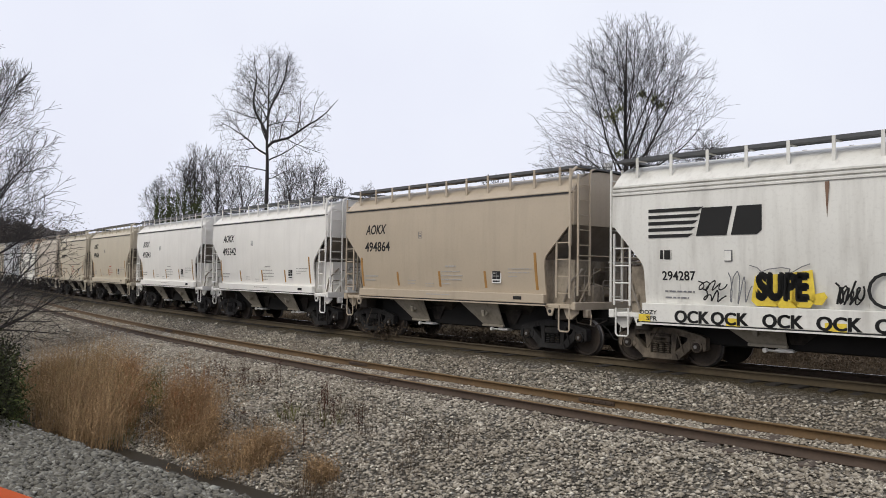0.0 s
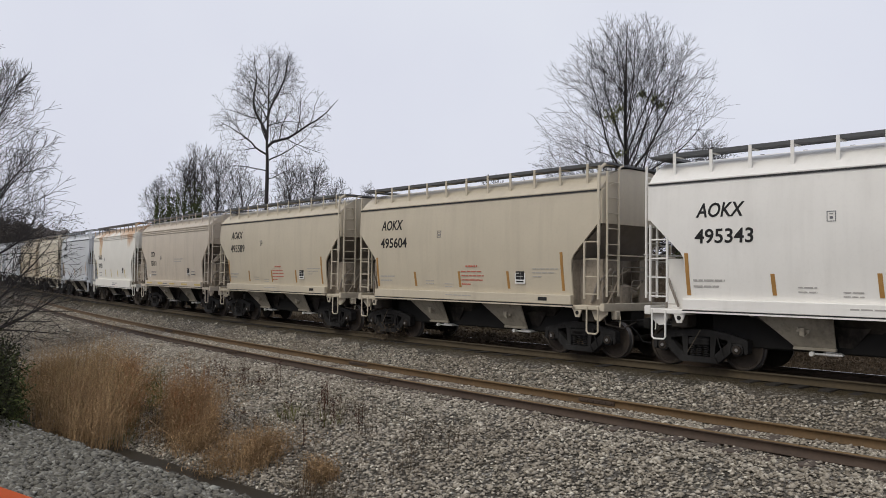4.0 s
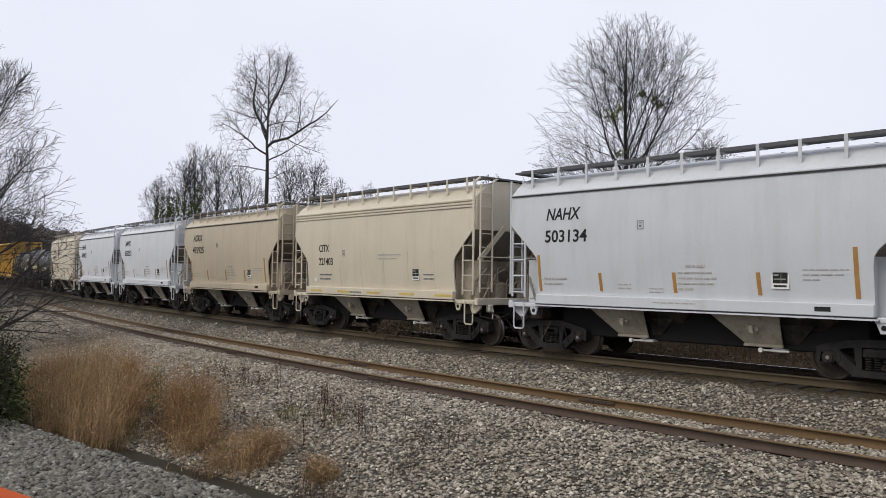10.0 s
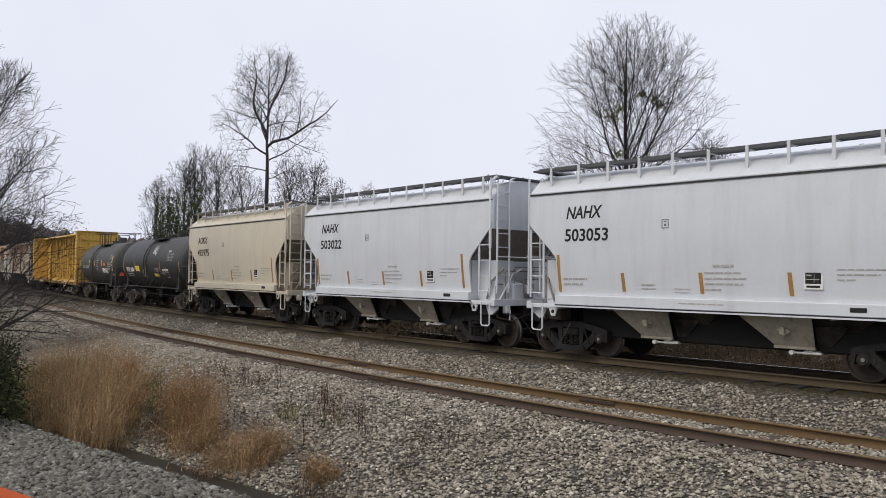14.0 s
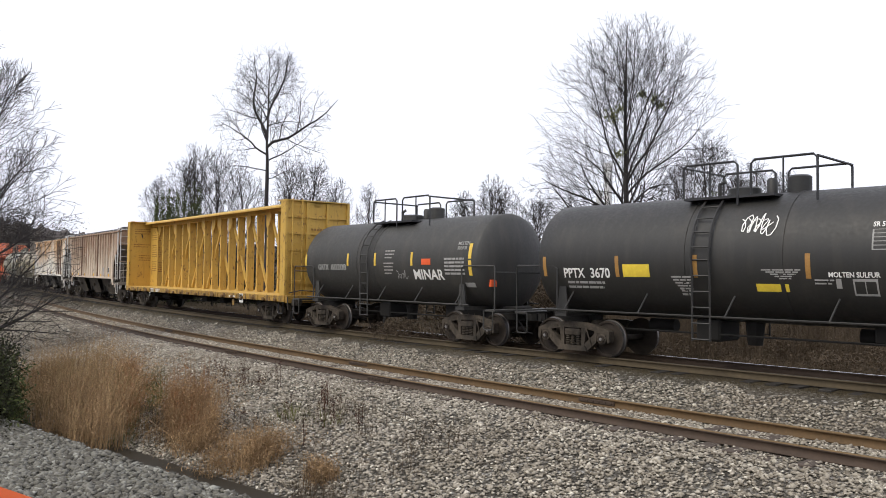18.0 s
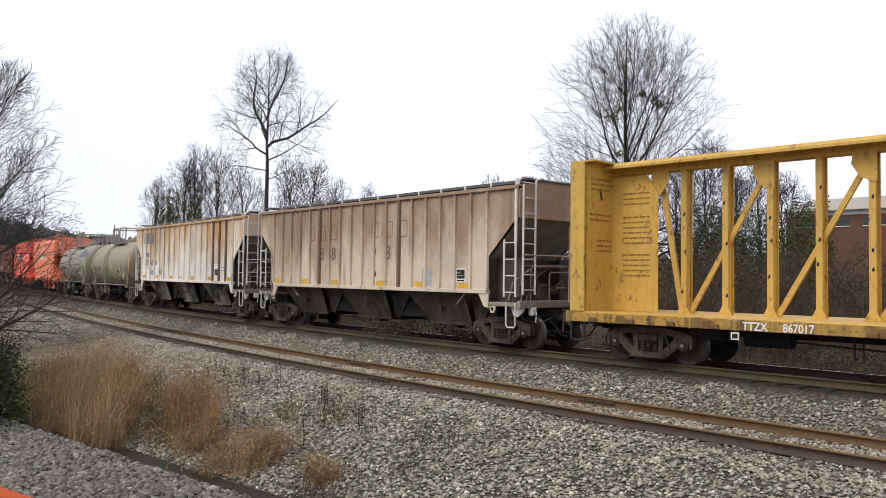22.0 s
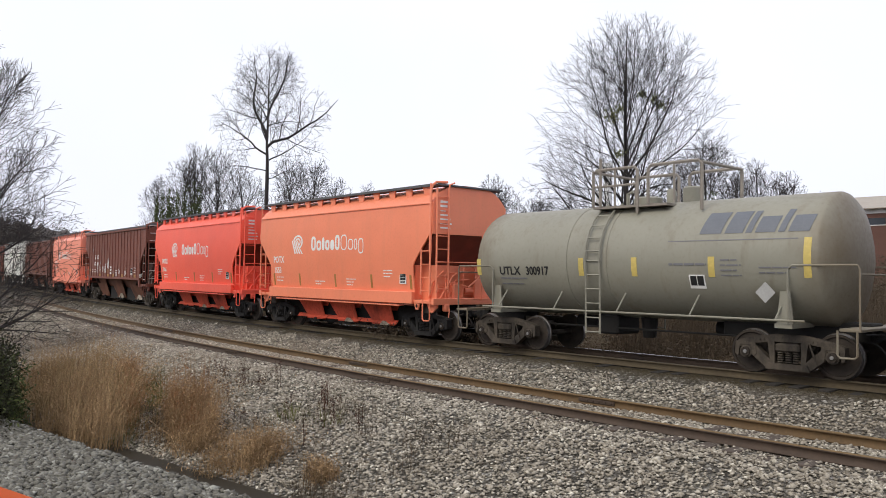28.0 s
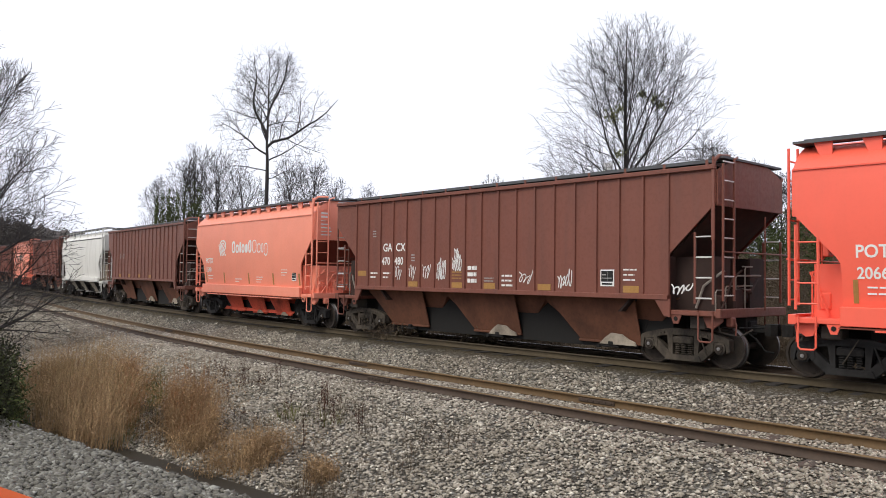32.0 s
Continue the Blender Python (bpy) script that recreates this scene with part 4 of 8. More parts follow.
def end_detail(car, way, xe, xb, mat, z_eave, z_hi, z_lo, y_top, sill=1.28, stile=0.6, braced=False):
    """End of a covered hopper: upper end sheet, sloping sheet, shear box, platform, ladders and brake gear."""
    k = way
    rungs = STEEL_PALE if mat in (SOUTHERN, RIB_WHITE) else mat
    # body paint, dark oxide, or tones with grime and recess shade in them
    end_tone = END_DARK if mat in (SOUTHERN, RIB_WHITE) else OXIDE_DARK if mat in (OXIDE, OXIDE_DULL) else mat if mat in (WHITE, GREY_WHITE, LIGHT_GREY, ORANGE, ORANGE_RED, ORANGE_PALE) else END_DUST_SHADE
    b = Shape().prism([(-y_top, z_hi - 0.05), (y_top, z_hi - 0.05), (y_top, z_eave)] + arc_profile(y_top, z_eave, 0.33, 14, 2.6)[::-1][1:], k * xe - 0.03, k * xe + 0.03, "x")
    part("end_sheet", b, mat, car)
    b = Shape().prism([(k * (xe - 0.03), z_hi - 0.02), (k * (xe - 0.09), z_hi), (k * (xb - 1.5), sill - 0.1), (k * (xb - 1.42), sill - 0.1)], -y_top + 0.14, y_top - 0.14)
    part("slope_sheet", b, OXIDE_DARK if mat in (OXIDE, OXIDE_DULL) else SLOPE_RED if mat in (ORANGE, ORANGE_RED, ORANGE_PALE) else SLOPE, car)
    box = lambda x0, x1, y0, y1: part("shear_panel", Shape().box(min(x0, x1), max(x0, x1), y0, y1, sill, z_lo - 0.04), end_tone, car)
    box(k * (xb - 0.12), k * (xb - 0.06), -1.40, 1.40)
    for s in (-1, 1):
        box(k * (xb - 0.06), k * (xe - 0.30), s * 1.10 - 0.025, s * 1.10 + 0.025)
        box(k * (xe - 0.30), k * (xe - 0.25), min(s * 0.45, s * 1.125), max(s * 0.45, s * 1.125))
    b = Shape().box(k * xb, k * (xe + 0.02), -1.52, 1.52, sill - 0.11, sill, 0.015)
    b.box(k * (xe - 0.02), k * (xe + 0.10), -1.53, 1.53, sill - 0.14, sill + 0.06, 0.015)
    part("end_platform", b, END_PIPE if mat in (SOUTHERN, RIB_WHITE) else mat, car)
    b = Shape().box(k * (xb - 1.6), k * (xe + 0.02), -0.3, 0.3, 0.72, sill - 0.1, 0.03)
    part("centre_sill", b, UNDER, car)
    y = -1.56
    xs = xe - 0.05
    ladder(car, (k * xs, y), (k * (xs - 0.43), y), sill + 0.28, z_lo + 0.38, 4, rungs, extra0=(z_eave + stile - z_lo - 0.38) if k > 0 else 0.35, extra1=0.10)
    ladder(car, (k * xs, -y), (k * (xs - 0.43), -y), sill + 0.28, z_lo + 0.38, 4, rungs)
    ladder(car, (k * (xe + 0.12), -1.45), (k * (xe + 0.12), -0.98), sill + 0.35, z_eave + 0.2, 8, rungs, extra0=stile - 0.35, extra1=stile - 0.3)
    for s in (-1, 1):
        stirrup(car, k * (xs - 0.2), s * 1.53, rungs)
    if k > 0:
        b = Shape().tube([(xs, y, z_lo + 0.3), (xs, y, z_eave + stile - 0.22), (xs + 0.01, y + 0.05, z_eave + stile - 0.06), (xs + 0.02, y + 0.2, z_eave + stile + 0.04), (xs + 0.03, y + 0.62, z_eave + stile + 0.07)], 0.042, 8)
        b.tube([(xs + 0.17, -0.98, z_eave + 0.2), (xs + 0.16, -0.95, z_eave + stile - 0.02), (xs + 0.10, -0.7, z_eave + stile + 0.06)], 0.028)
        part("corner_rail", b, rungs, car, "bent corner handrail rising over the roof edge", smooth=True)
    # angle cock and uncoupling lever bracket
    b = Shape().tube([(k * (xe + 0.05), -0.95, sill - 0.08), (k * (xe + 0.16), -0.95, sill - 0.28), (k * (xe + 0.16), -0.98, sill - 0.52)], 0.016)
    b.box(min(k * (xe - 0.02), k * (xe + 0.14)), max(k * (xe - 0.02), k * (xe + 0.14)), -1.10, -0.90, sill - 0.34, sill - 0.12, 0.03)
    b.prism([(k * (xe - 0.42), sill - 0.1), (k * (xe + 0.05), sill - 0.1), (k * (xe + 0.05), sill - 0.22), (k * (xe - 0.16), sill - 0.38), (k * (xe - 0.30), sill - 0.36)], -1.36, -1.30)
    part("end_bracket", b, rungs, car, "pale brackets and angle cock under the platform", smooth=True)
    if braced:
        for s in (-1, 1):
            part("diagonal_brace", Shape().prism([(s * 1.50, z_lo - 0.02), (s * 1.34, z_lo - 0.06), (s * 0.34, z_hi + 0.02), (s * 0.50, z_hi + 0.08)], min(k * (xe + 0.035), k * (xe + 0.075)), max(k * (xe + 0.035), k * (xe + 0.075)), "x"), mat, car)
    # handrail across the end
    b = Shape().tube([(k * (xe + 0.14), -1.5, z_lo + 0.05), (k * (xe + 0.14), 1.5, z_lo + 0.05)], 0.018)
    b.tube([(k * (xe + 0.14), 0.4, sill), (k * (xe + 0.14), 0.4, z_lo + 0.9)], 0.018)
    part("end_handrail", b, mat, car, smooth=True)
    b = Shape().prism([(k * (xb + 0.02), sill - 0.10), (k * (xb + 0.30), sill - 0.10), (k * (xb + 0.22), sill - 0.30), (k * (xb + 0.10), sill - 0.30)], -1.50, -1.46)
    pad = part("jacking_pad", b, mat, car)
    # Dark disc laid on the pad in place of a shaded hole
    part("pad_hole", Shape().lathe([(-1.512, 0.05), (-1.502, 0.05)], 12, "y", (k * (xb + 0.16), 0, sill - 0.19)), UNDER, pad)
    if k > 0:
        b = Shape()
        b.box(xe - 0.42, xe - 0.05, -0.62, -0.2, sill, sill + 0.5, 0.04)
        b.lathe([(-0.25, 0.12), (0.25, 0.12)], 12, "y", (xe - 0.4, 0.35, sill + 0.28))
        b.lathe([(-0.3, 0.10), (0.2, 0.10)], 10, "x", (xe - 0.5, -0.85, sill + 0.22))
        b.tube([(xe - 0.6, -0.9, sill + 0.3), (xe - 0.2, -0.5, sill + 0.55), (xe + 0.05, -0.1, sill + 0.4), (xe - 0.1, 0.5, sill + 0.7)], 0.03)
        b.tube([(xe - 0.1, -1.1, sill + 0.05), (xe - 0.1, -0.6, sill + 0.75), (xe - 0.05, -0.3, sill + 0.9)], 0.025)
        part("brake_gear", b, end_tone, car, "brake valve, reservoir and pipes on the end platform", smooth=True)
    end_pipes(car, k, xe, xb, sill, z_lo, mat if mat in (ORANGE, ORANGE_RED, ORANGE_PALE) else END_PIPE, end_tone)
    if k < 0:
        b = Shape().lathe([(-xe - 0.22, 0.26), (-xe - 0.18, 0.27)], 18, "x", (0, 0.55, z_lo + 0.35))
        b.box(-xe - 0.18, -xe, 0.40, 0.70, z_lo + 0.15, z_lo + 0.55, 0.02)
        part("brake_wheel", b, mat, car, smooth=True)


def running_boards(car, xe, z, y, mat, brackets, z_eave, gussets=False):
    """Roof walk round the hatch trough, on brackets."""
    mat = END_PIPE if mat.name.startswith("rust_topped") else mat
    for s in (-1, 1):
        b = Shape()
        b.box(-xe + 0.15, xe - 0.1, s * y - 0.17, s * y + 0.17, z - 0.055, z - 0.02)
        for e in (-0.18, 0.17):
            b.box(-xe + 0.15, xe - 0.1, s * y + e - 0.012, s * y + e + 0.022, z - 0.065, z + 0.014)
        for i in range(int(xe * 2 / 0.16)):
            b.box(-xe + 0.18 + i * 0.16, -xe + 0.21 + i * 0.16, s * y - 0.17, s * y + 0.17, z - 0.03, z + 0.012)
        part("running_board", b, GRATING, car)
    for k in (-1, 1):
        part("end_running_board", Shape().box(k * (xe - 0.1) - 0.18, k * (xe - 0.1) + 0.18, -1.35, 1.35, z - 0.056, z - 0.006), GRATING, car)
    b = Shape().box(-xe + 0.8, xe - 0.8, -0.32, 0.32, z_eave + 0.22, z - 0.10, 0.04)
    for i in range(9):
        x = -xe + 1.2 + i * (2 * xe - 2.4) / 8
        b.box(x - 0.05, x + 0.05, -0.42, 0.42, z - 0.12, z - 0.06, 0.01)
    part("trough_hatch", b, GRATING, car, "long roof hatch cover with clamp bars")
    for i in range(brackets):
        x = -xe + 0.55 + i * (2 * xe - 1.1) / (brackets - 1)
        for s in (-1, 1):
            b = Shape()
            if gussets:
                b.prism([(x - 0.05, z_eave + 0.10), (x + 0.10, z_eave + 0.10), (x + 0.12, z - 0.06), (x - 0.24, z - 0.06)], s * (y + 0.10) - 0.02, s * (y + 0.10) + 0.02)
            else:
                b.box(x - 0.035, x + 0.035, s * (y + 0.19) - 0.012, s * (y + 0.19) + 0.012, z_eave + 0.12, z + 0.01)
                b.box(x - 0.035, x + 0.035, s * y - 0.19, s * y + 0.19, z - 0.075, z - 0.052)
            part("board_bracket", b, mat, car)


def hopper(name, label, mat, xe=4.95, xb=4.05, z_eave=4.12, z_hi=3.36, z_lo=2.48, sill=1.30, mark=None, ink=INK, reflect=REFLECT, seam=True,
           chutes=(-1.33, 1.86), truck_x=3.95, coupler_x=5.2, brackets=11, gussets=False, chute_mat=None, deep_sill=False, frame_mat=None):
    """Smooth-sided covered hopper with curved sides, roof walk and bottom outlets."""
    car = thing(name, label, "hopper car")
    for s in (-1, 1):
        part("side_sheet", side_sheet(s, xb, xe, sill + 0.2, z_lo, z_hi, z_eave), mat, car, smooth=True)
        if seam:
            part("eave_strip", Shape().box(-xe, xe, min(s * 1.572, s * 1.50), max(s * 1.572, s * 1.50), z_eave - 0.022, z_eave + 0.008), mat if gussets else BLACK, car)
            if not gussets:
                part("eave_lip", Shape().box(-xe, xe, min(s * 1.582, s * 1.50), max(s * 1.582, s * 1.50), z_eave + 0.010, z_eave + 0.05, 0.008), mat, car)
        else:
            b = Shape()
            for i in range(3):
                b.box(-xe, xe, min(s * 1.59, s * 1.50), max(s * 1.59, s * 1.50), z_eave - 0.20 + 0.09 * i, z_eave - 0.14 + 0.09 * i, 0.01)
            part("eave_flange", b, mat, car)
        b = Shape().box(-xb - 0.02, xb + 0.02, min(s * 1.60, s * 1.46), max(s * 1.60, s * 1.46), sill - (0.18 if deep_sill else 0.13 if gussets else 0.0), sill + 0.24, 0.012)
        part("side_sill", b, mat, car)
        low = sill - (0.18 if deep_sill else 0.15 if gussets else 0)
        # Dark strip puts the shade between sill and flange into the colour
        part("sill_groove", Shape().box(-xb - 0.05, xb + 0.05, min(s * 1.57, s * 1.42), max(s * 1.57, s * 1.42), low - 0.028, low - 0.003), SLOPE_RED if gussets else BLACK, car)
        inset = -0.6 if gussets else 0.1
        part("sill_flange", Shape().box(-xb - inset, xb + inset, min(s * 1.625, s * 1.40), max(s * 1.625, s * 1.40), low - 0.062, low - 0.03), mat, car)
        if s < 0 and not seam:
            for i in range(6):
                x = -xb + 0.25 + (i + 0.5) * (2 * xb - 0.5) / 6
                b = Shape()
                for j in range(5):
                    z = sill + 0.3 + j * 0.24
                    y = side_y(-1.592, z + 0.12)
                    b.box(x - 0.008, x + 0.008, y + 0.002, y + 0.008, z, z + 0.24)
                part("weld_seam", b, mat, car)
    prof = arc_profile(1.548, z_eave + 0.012, 0.60, 20, 3.4)
    roof = Shape().prism(prof + [(1.5, z_eave - 0.02), (-1.5, z_eave - 0.02)], -xe, xe, "x")
    part("roof", roof, mat, car, smooth=True)
    for k in (-1, 1):
        end_detail(car, k, xe, xb, mat, z_eave, z_hi, z_lo, 1.53, sill, braced=not seam and not deep_sill)
        truck(car, k * truck_x, IRON_DARK if not deep_sill else IRON_DUSTY if mat is WHITE_WORN else IRON)
        coupler(car, k * coupler_x, k)
    if gussets:
        part("hatch_coaming", Shape().prism([(-1.12, z_eave + 0.05), (-0.98, z_eave + 0.50), (0.98, z_eave + 0.50), (1.12, z_eave + 0.05)], -xe + 0.25, xe - 0.25, "x"), mat, car)
    running_boards(car, xe, z_eave + (0.60 if gussets else 0.69), 1.18, mat, brackets, z_eave, gussets)
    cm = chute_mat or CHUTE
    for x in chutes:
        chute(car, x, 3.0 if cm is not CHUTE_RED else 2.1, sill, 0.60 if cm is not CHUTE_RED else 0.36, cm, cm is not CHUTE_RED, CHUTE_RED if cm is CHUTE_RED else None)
    part("belly_sheet", Shape().box(-xb + 1.2, xb - 1.2, -1.2, 1.2, sill - 0.02, sill + 0.1), cm, car)
    # Oversized dark box added to fill the shaded space under the car
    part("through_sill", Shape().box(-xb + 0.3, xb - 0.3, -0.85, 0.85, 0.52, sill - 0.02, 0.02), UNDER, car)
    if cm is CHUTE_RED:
        # Added block hides daylight so the valleys between chutes look shaded
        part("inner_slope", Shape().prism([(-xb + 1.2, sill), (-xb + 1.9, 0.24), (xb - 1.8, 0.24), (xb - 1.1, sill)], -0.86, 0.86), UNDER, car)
    part("air_line", Shape().tube([(-xe, -0.7, 0.78), (-xb + 0.9, -0.75, 0.52), (xb - 0.9, -0.75, 0.52), (xe, -0.7, 0.78)], 0.025), UNDER, car)
    return car


def framed_tag(car, x, z):
    """Small framed inspection tag stencilled on the side."""
    b = Shape()
    for x0, x1, z0, z1 in ((0, 0.17, 0, 0.013), (0, 0.17, 0.19, 0.203), (0, 0.013, 0, 0.2), (0.157, 0.17, 0, 0.2), (0.055, 0.115, 0.05, 0.10), (0.05, 0.12, 0.14, 0.155)):
        y = side_y(-1.592, z + (z0 + z1) / 2)
        b.box(x + x0, x + x1, y - 0.002, y + 0.005, z + z0, z + z1)
    return part("car_tag", b, INK_GREY, car)


def hopper_marks(car, code, number, ink=INK, slant=0.0, *, reflect=REFLECT, x=-3.82, z=3.32, red=False, y=-1.592, lean=0.0):
    words(car, code, x + 0.07, z, 0.30, ink, y, 0.84, slant=slant)
    words(car, number, x + 0.03, z - 0.56, 0.30, ink, y, 1.04, slant=slant * 0.15)
    for xm, z0, z1 in ((-4.0, 1.62, 2.55), (-2.1, 1.66, 2.1), (-0.1, 1.66, 2.12), (1.84, 1.66, 2.13), (3.74, 1.64, 2.62)):
        patch(car, xm - 0.042, xm + 0.042, z0, z1, reflect, y, "reflector_strip", lean=0.03)
    data_panel(car, 2.12, 1.80, y=y)
    tint = RED_INK if red else FAINT
    bars(car, -3.85, 1.93, (0.75, 0.62), 0.13, 0.06, FAINT, y)
    bars(car, 0.2, 2.24, (0.5,), 0.1, 0.07, tint, y)
    bars(car, 0.0, 2.10, (0.85, 0.95, 0.9, 0.4), 0.12, 0.045, tint, y)
    bars(car, -1.6, 1.82, (0.4, 0.4), 0.09, 0.035, FAINT, y)
    bars(car, -0.75, 1.74, (0.4, 0.4), 0.08, 0.03, FAINT, y)
    bars(car, 2.75, 2.18, (0.9, 0.8, 0.35), 0.1, 0.035, FAINT, y)
    framed_tag(car, -1.02, 3.12)
    patch(car, 3.0, 3.3, 1.38, 1.47, INK, -1.603, "builder_plate")
    bars(car, -0.6, 1.42, (1.1,), 0.1, 0.04, FAINT, -1.603)


def ribbed_hopper(name, label, mat, half=7.2, z_top=4.42, z_bot=1.6, z_hi=3.62, z_lo=2.52, cut=1.15, ribs=18, post_mat=None, post_w=0.05, dark_posts=()):
    """Long three-bay covered hopper with outside posts along its flat sides."""
    if mat in (OXIDE, OXIDE_DULL):
        post_w = 0.036
    car = thing(name, label, "hopper car")
    xb = half - cut
    for s in (-1, 1):
        step = 2 * xb / ribs
        for i in range(ribs):
            x = -xb + i * step
            part("side_panel", Shape().box(x + 0.03, x + step - 0.03, min(s * 1.54, s * 1.50), max(s * 1.54, s * 1.50), z_bot, z_top - 0.05), mat, car)
        # Brown sheet (body paint on oxide cars) added for shadow at post edges
        part("inner_lining", Shape().box(-xb, xb, min(s * 1.505, s * 1.47), max(s * 1.505, s * 1.47), z_bot, z_top - 0.05), mat if mat in (OXIDE, OXIDE_DULL) else RIB_RUST, car)
        for k in (-1, 1):
            part("side_panel", Shape().prism([(k * xb, z_lo), (k * half, z_hi), (k * half, z_top - 0.05), (k * xb, z_top - 0.05)], s * 1.54, s * 1.50), mat, car)
        for i in range(ribs + 1):
            x = -xb + i * step
            w = post_w * (1.5 if i in dark_posts else 1)
            deep = 1.585 if mat in (OXIDE, OXIDE_DULL) else 1.61
            part("side_post", Shape().prism([(x - w, s * 1.535), (x - w * 0.75, s * deep), (x + w * 0.75, s * deep), (x + w, s * 1.535)], z_bot + 0.01, z_top - 0.06, "z"), RIB_RUST if i in dark_posts else post_mat or mat, car)
        part("top_chord", Shape().box(-half, half, min(s * 1.62, s * 1.5), max(s * 1.62, s * 1.5), z_top - 0.07, z_top + 0.03, 0.01), mat, car)
        part("side_sill", Shape().box(-xb, xb, min(s * 1.60, s * 1.42), max(s * 1.60, s * 1.42), z_bot - 0.10, z_bot + 0.02, 0.01), mat, car)
    part("roof", Shape().prism(arc_profile(1.55, z_top + 0.03, 0.16) + [(1.5, z_top), (-1.5, z_top)], -half, half, "x"), OXIDE_DARK if mat in (OXIDE, OXIDE_DULL) else mat, car, smooth=True)
    for k in (-1, 1):
        end_detail(car, k, half, xb, mat, z_top - 0.1, z_hi, z_lo, 1.50, 1.28, 0.3)
        part("end_corner_gusset", Shape().prism([(k * (xb - 0.35), z_bot - 0.08), (k * (xb + 0.05), z_bot - 0.08), (k * (xb + 0.05), 1.12), (k * (xb - 0.1), 1.14)], -1.57, -1.52), mat, car)
        truck(car, k * (half - 1.05), IRON)
        coupler(car, k * (half + 0.35), k)
    running_boards(car, half, z_top + 0.24, 0.75, STEEL_PALE if mat in (SOUTHERN, RIB_WHITE) else mat, 13, z_top - 0.16)
    cm = CHUTE_OXIDE if mat in (OXIDE, OXIDE_DULL) else CHUTE
    for x in (-3.9, 0.0, 3.9):
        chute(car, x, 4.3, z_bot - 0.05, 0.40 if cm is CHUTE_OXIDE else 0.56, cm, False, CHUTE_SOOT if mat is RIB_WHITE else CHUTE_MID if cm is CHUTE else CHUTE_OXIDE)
    # Wide dark box added where only shade lies beneath the floor
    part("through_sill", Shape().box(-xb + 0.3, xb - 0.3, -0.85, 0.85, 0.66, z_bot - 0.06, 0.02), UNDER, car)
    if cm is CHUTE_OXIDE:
        # Extra block keeps daylight out between the chutes
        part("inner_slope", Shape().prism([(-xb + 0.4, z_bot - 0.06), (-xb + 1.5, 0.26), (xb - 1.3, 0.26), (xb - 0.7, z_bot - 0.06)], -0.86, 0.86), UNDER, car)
    return car


def bent_strip(x, w, r, zc, a0, a1, lift=0.006, n=8):
    """A narrow strip laid round a tank from angle a0 to a1 (degrees below and above the horizontal, viewer's side)."""
    rings = []
    for i in range(n + 1):
        a = radians(a0 + (a1 - a0) * i / n)
        p = [(-(r + e) * math.cos(a), zc + (r + e) * math.sin(a)) for e in (0.0, lift)]
        rings.append([(x, p[0][0], p[0][1]), (x + w, p[0][0], p[0][1]), (x + w, p[1][0], p[1][1]), (x, p[1][0], p[1][1])])
    return Shape().loft(rings)


def on_tank(me, r, zc, lift=0.008):
    """Wraps a flat lettering mesh (xz plane) round the tank's near side."""
    for v in me.vertices:
        a = (v.co.z - zc) / r
        rr = r + lift - v.co.y
        v.co = (v.co.x, -rr * math.cos(a), zc + rr * math.sin(a))
    return me


def tank_words(car, text, x, z, height, material, r, zc, width=0.8, label=""):
    me = lettering(text, height / 0.70, width)
    me.transform(Matrix.Translation((x, 0, z)))
    on_tank(me, r, zc)
    me.materials.append(material)
    return part("lettering", me, None, car, label)


def tank_bars(car, x, z, widths, pitch, height, material, r, zc):
    b = Shape()
    for i, w in enumerate(widths):
        k = 0.0
        while k < w:
            step = min(w - k, random.uniform(0.12, 0.3))
            b.box(x + k, x + k + step - 0.03, -0.003, 0.003, z - i * pitch, z - i * pitch + height)
            k += step
    me = b.mesh("small_print")
    on_tank(me, r, zc)
    return part("small_print", me, material, car, kind="stuff")


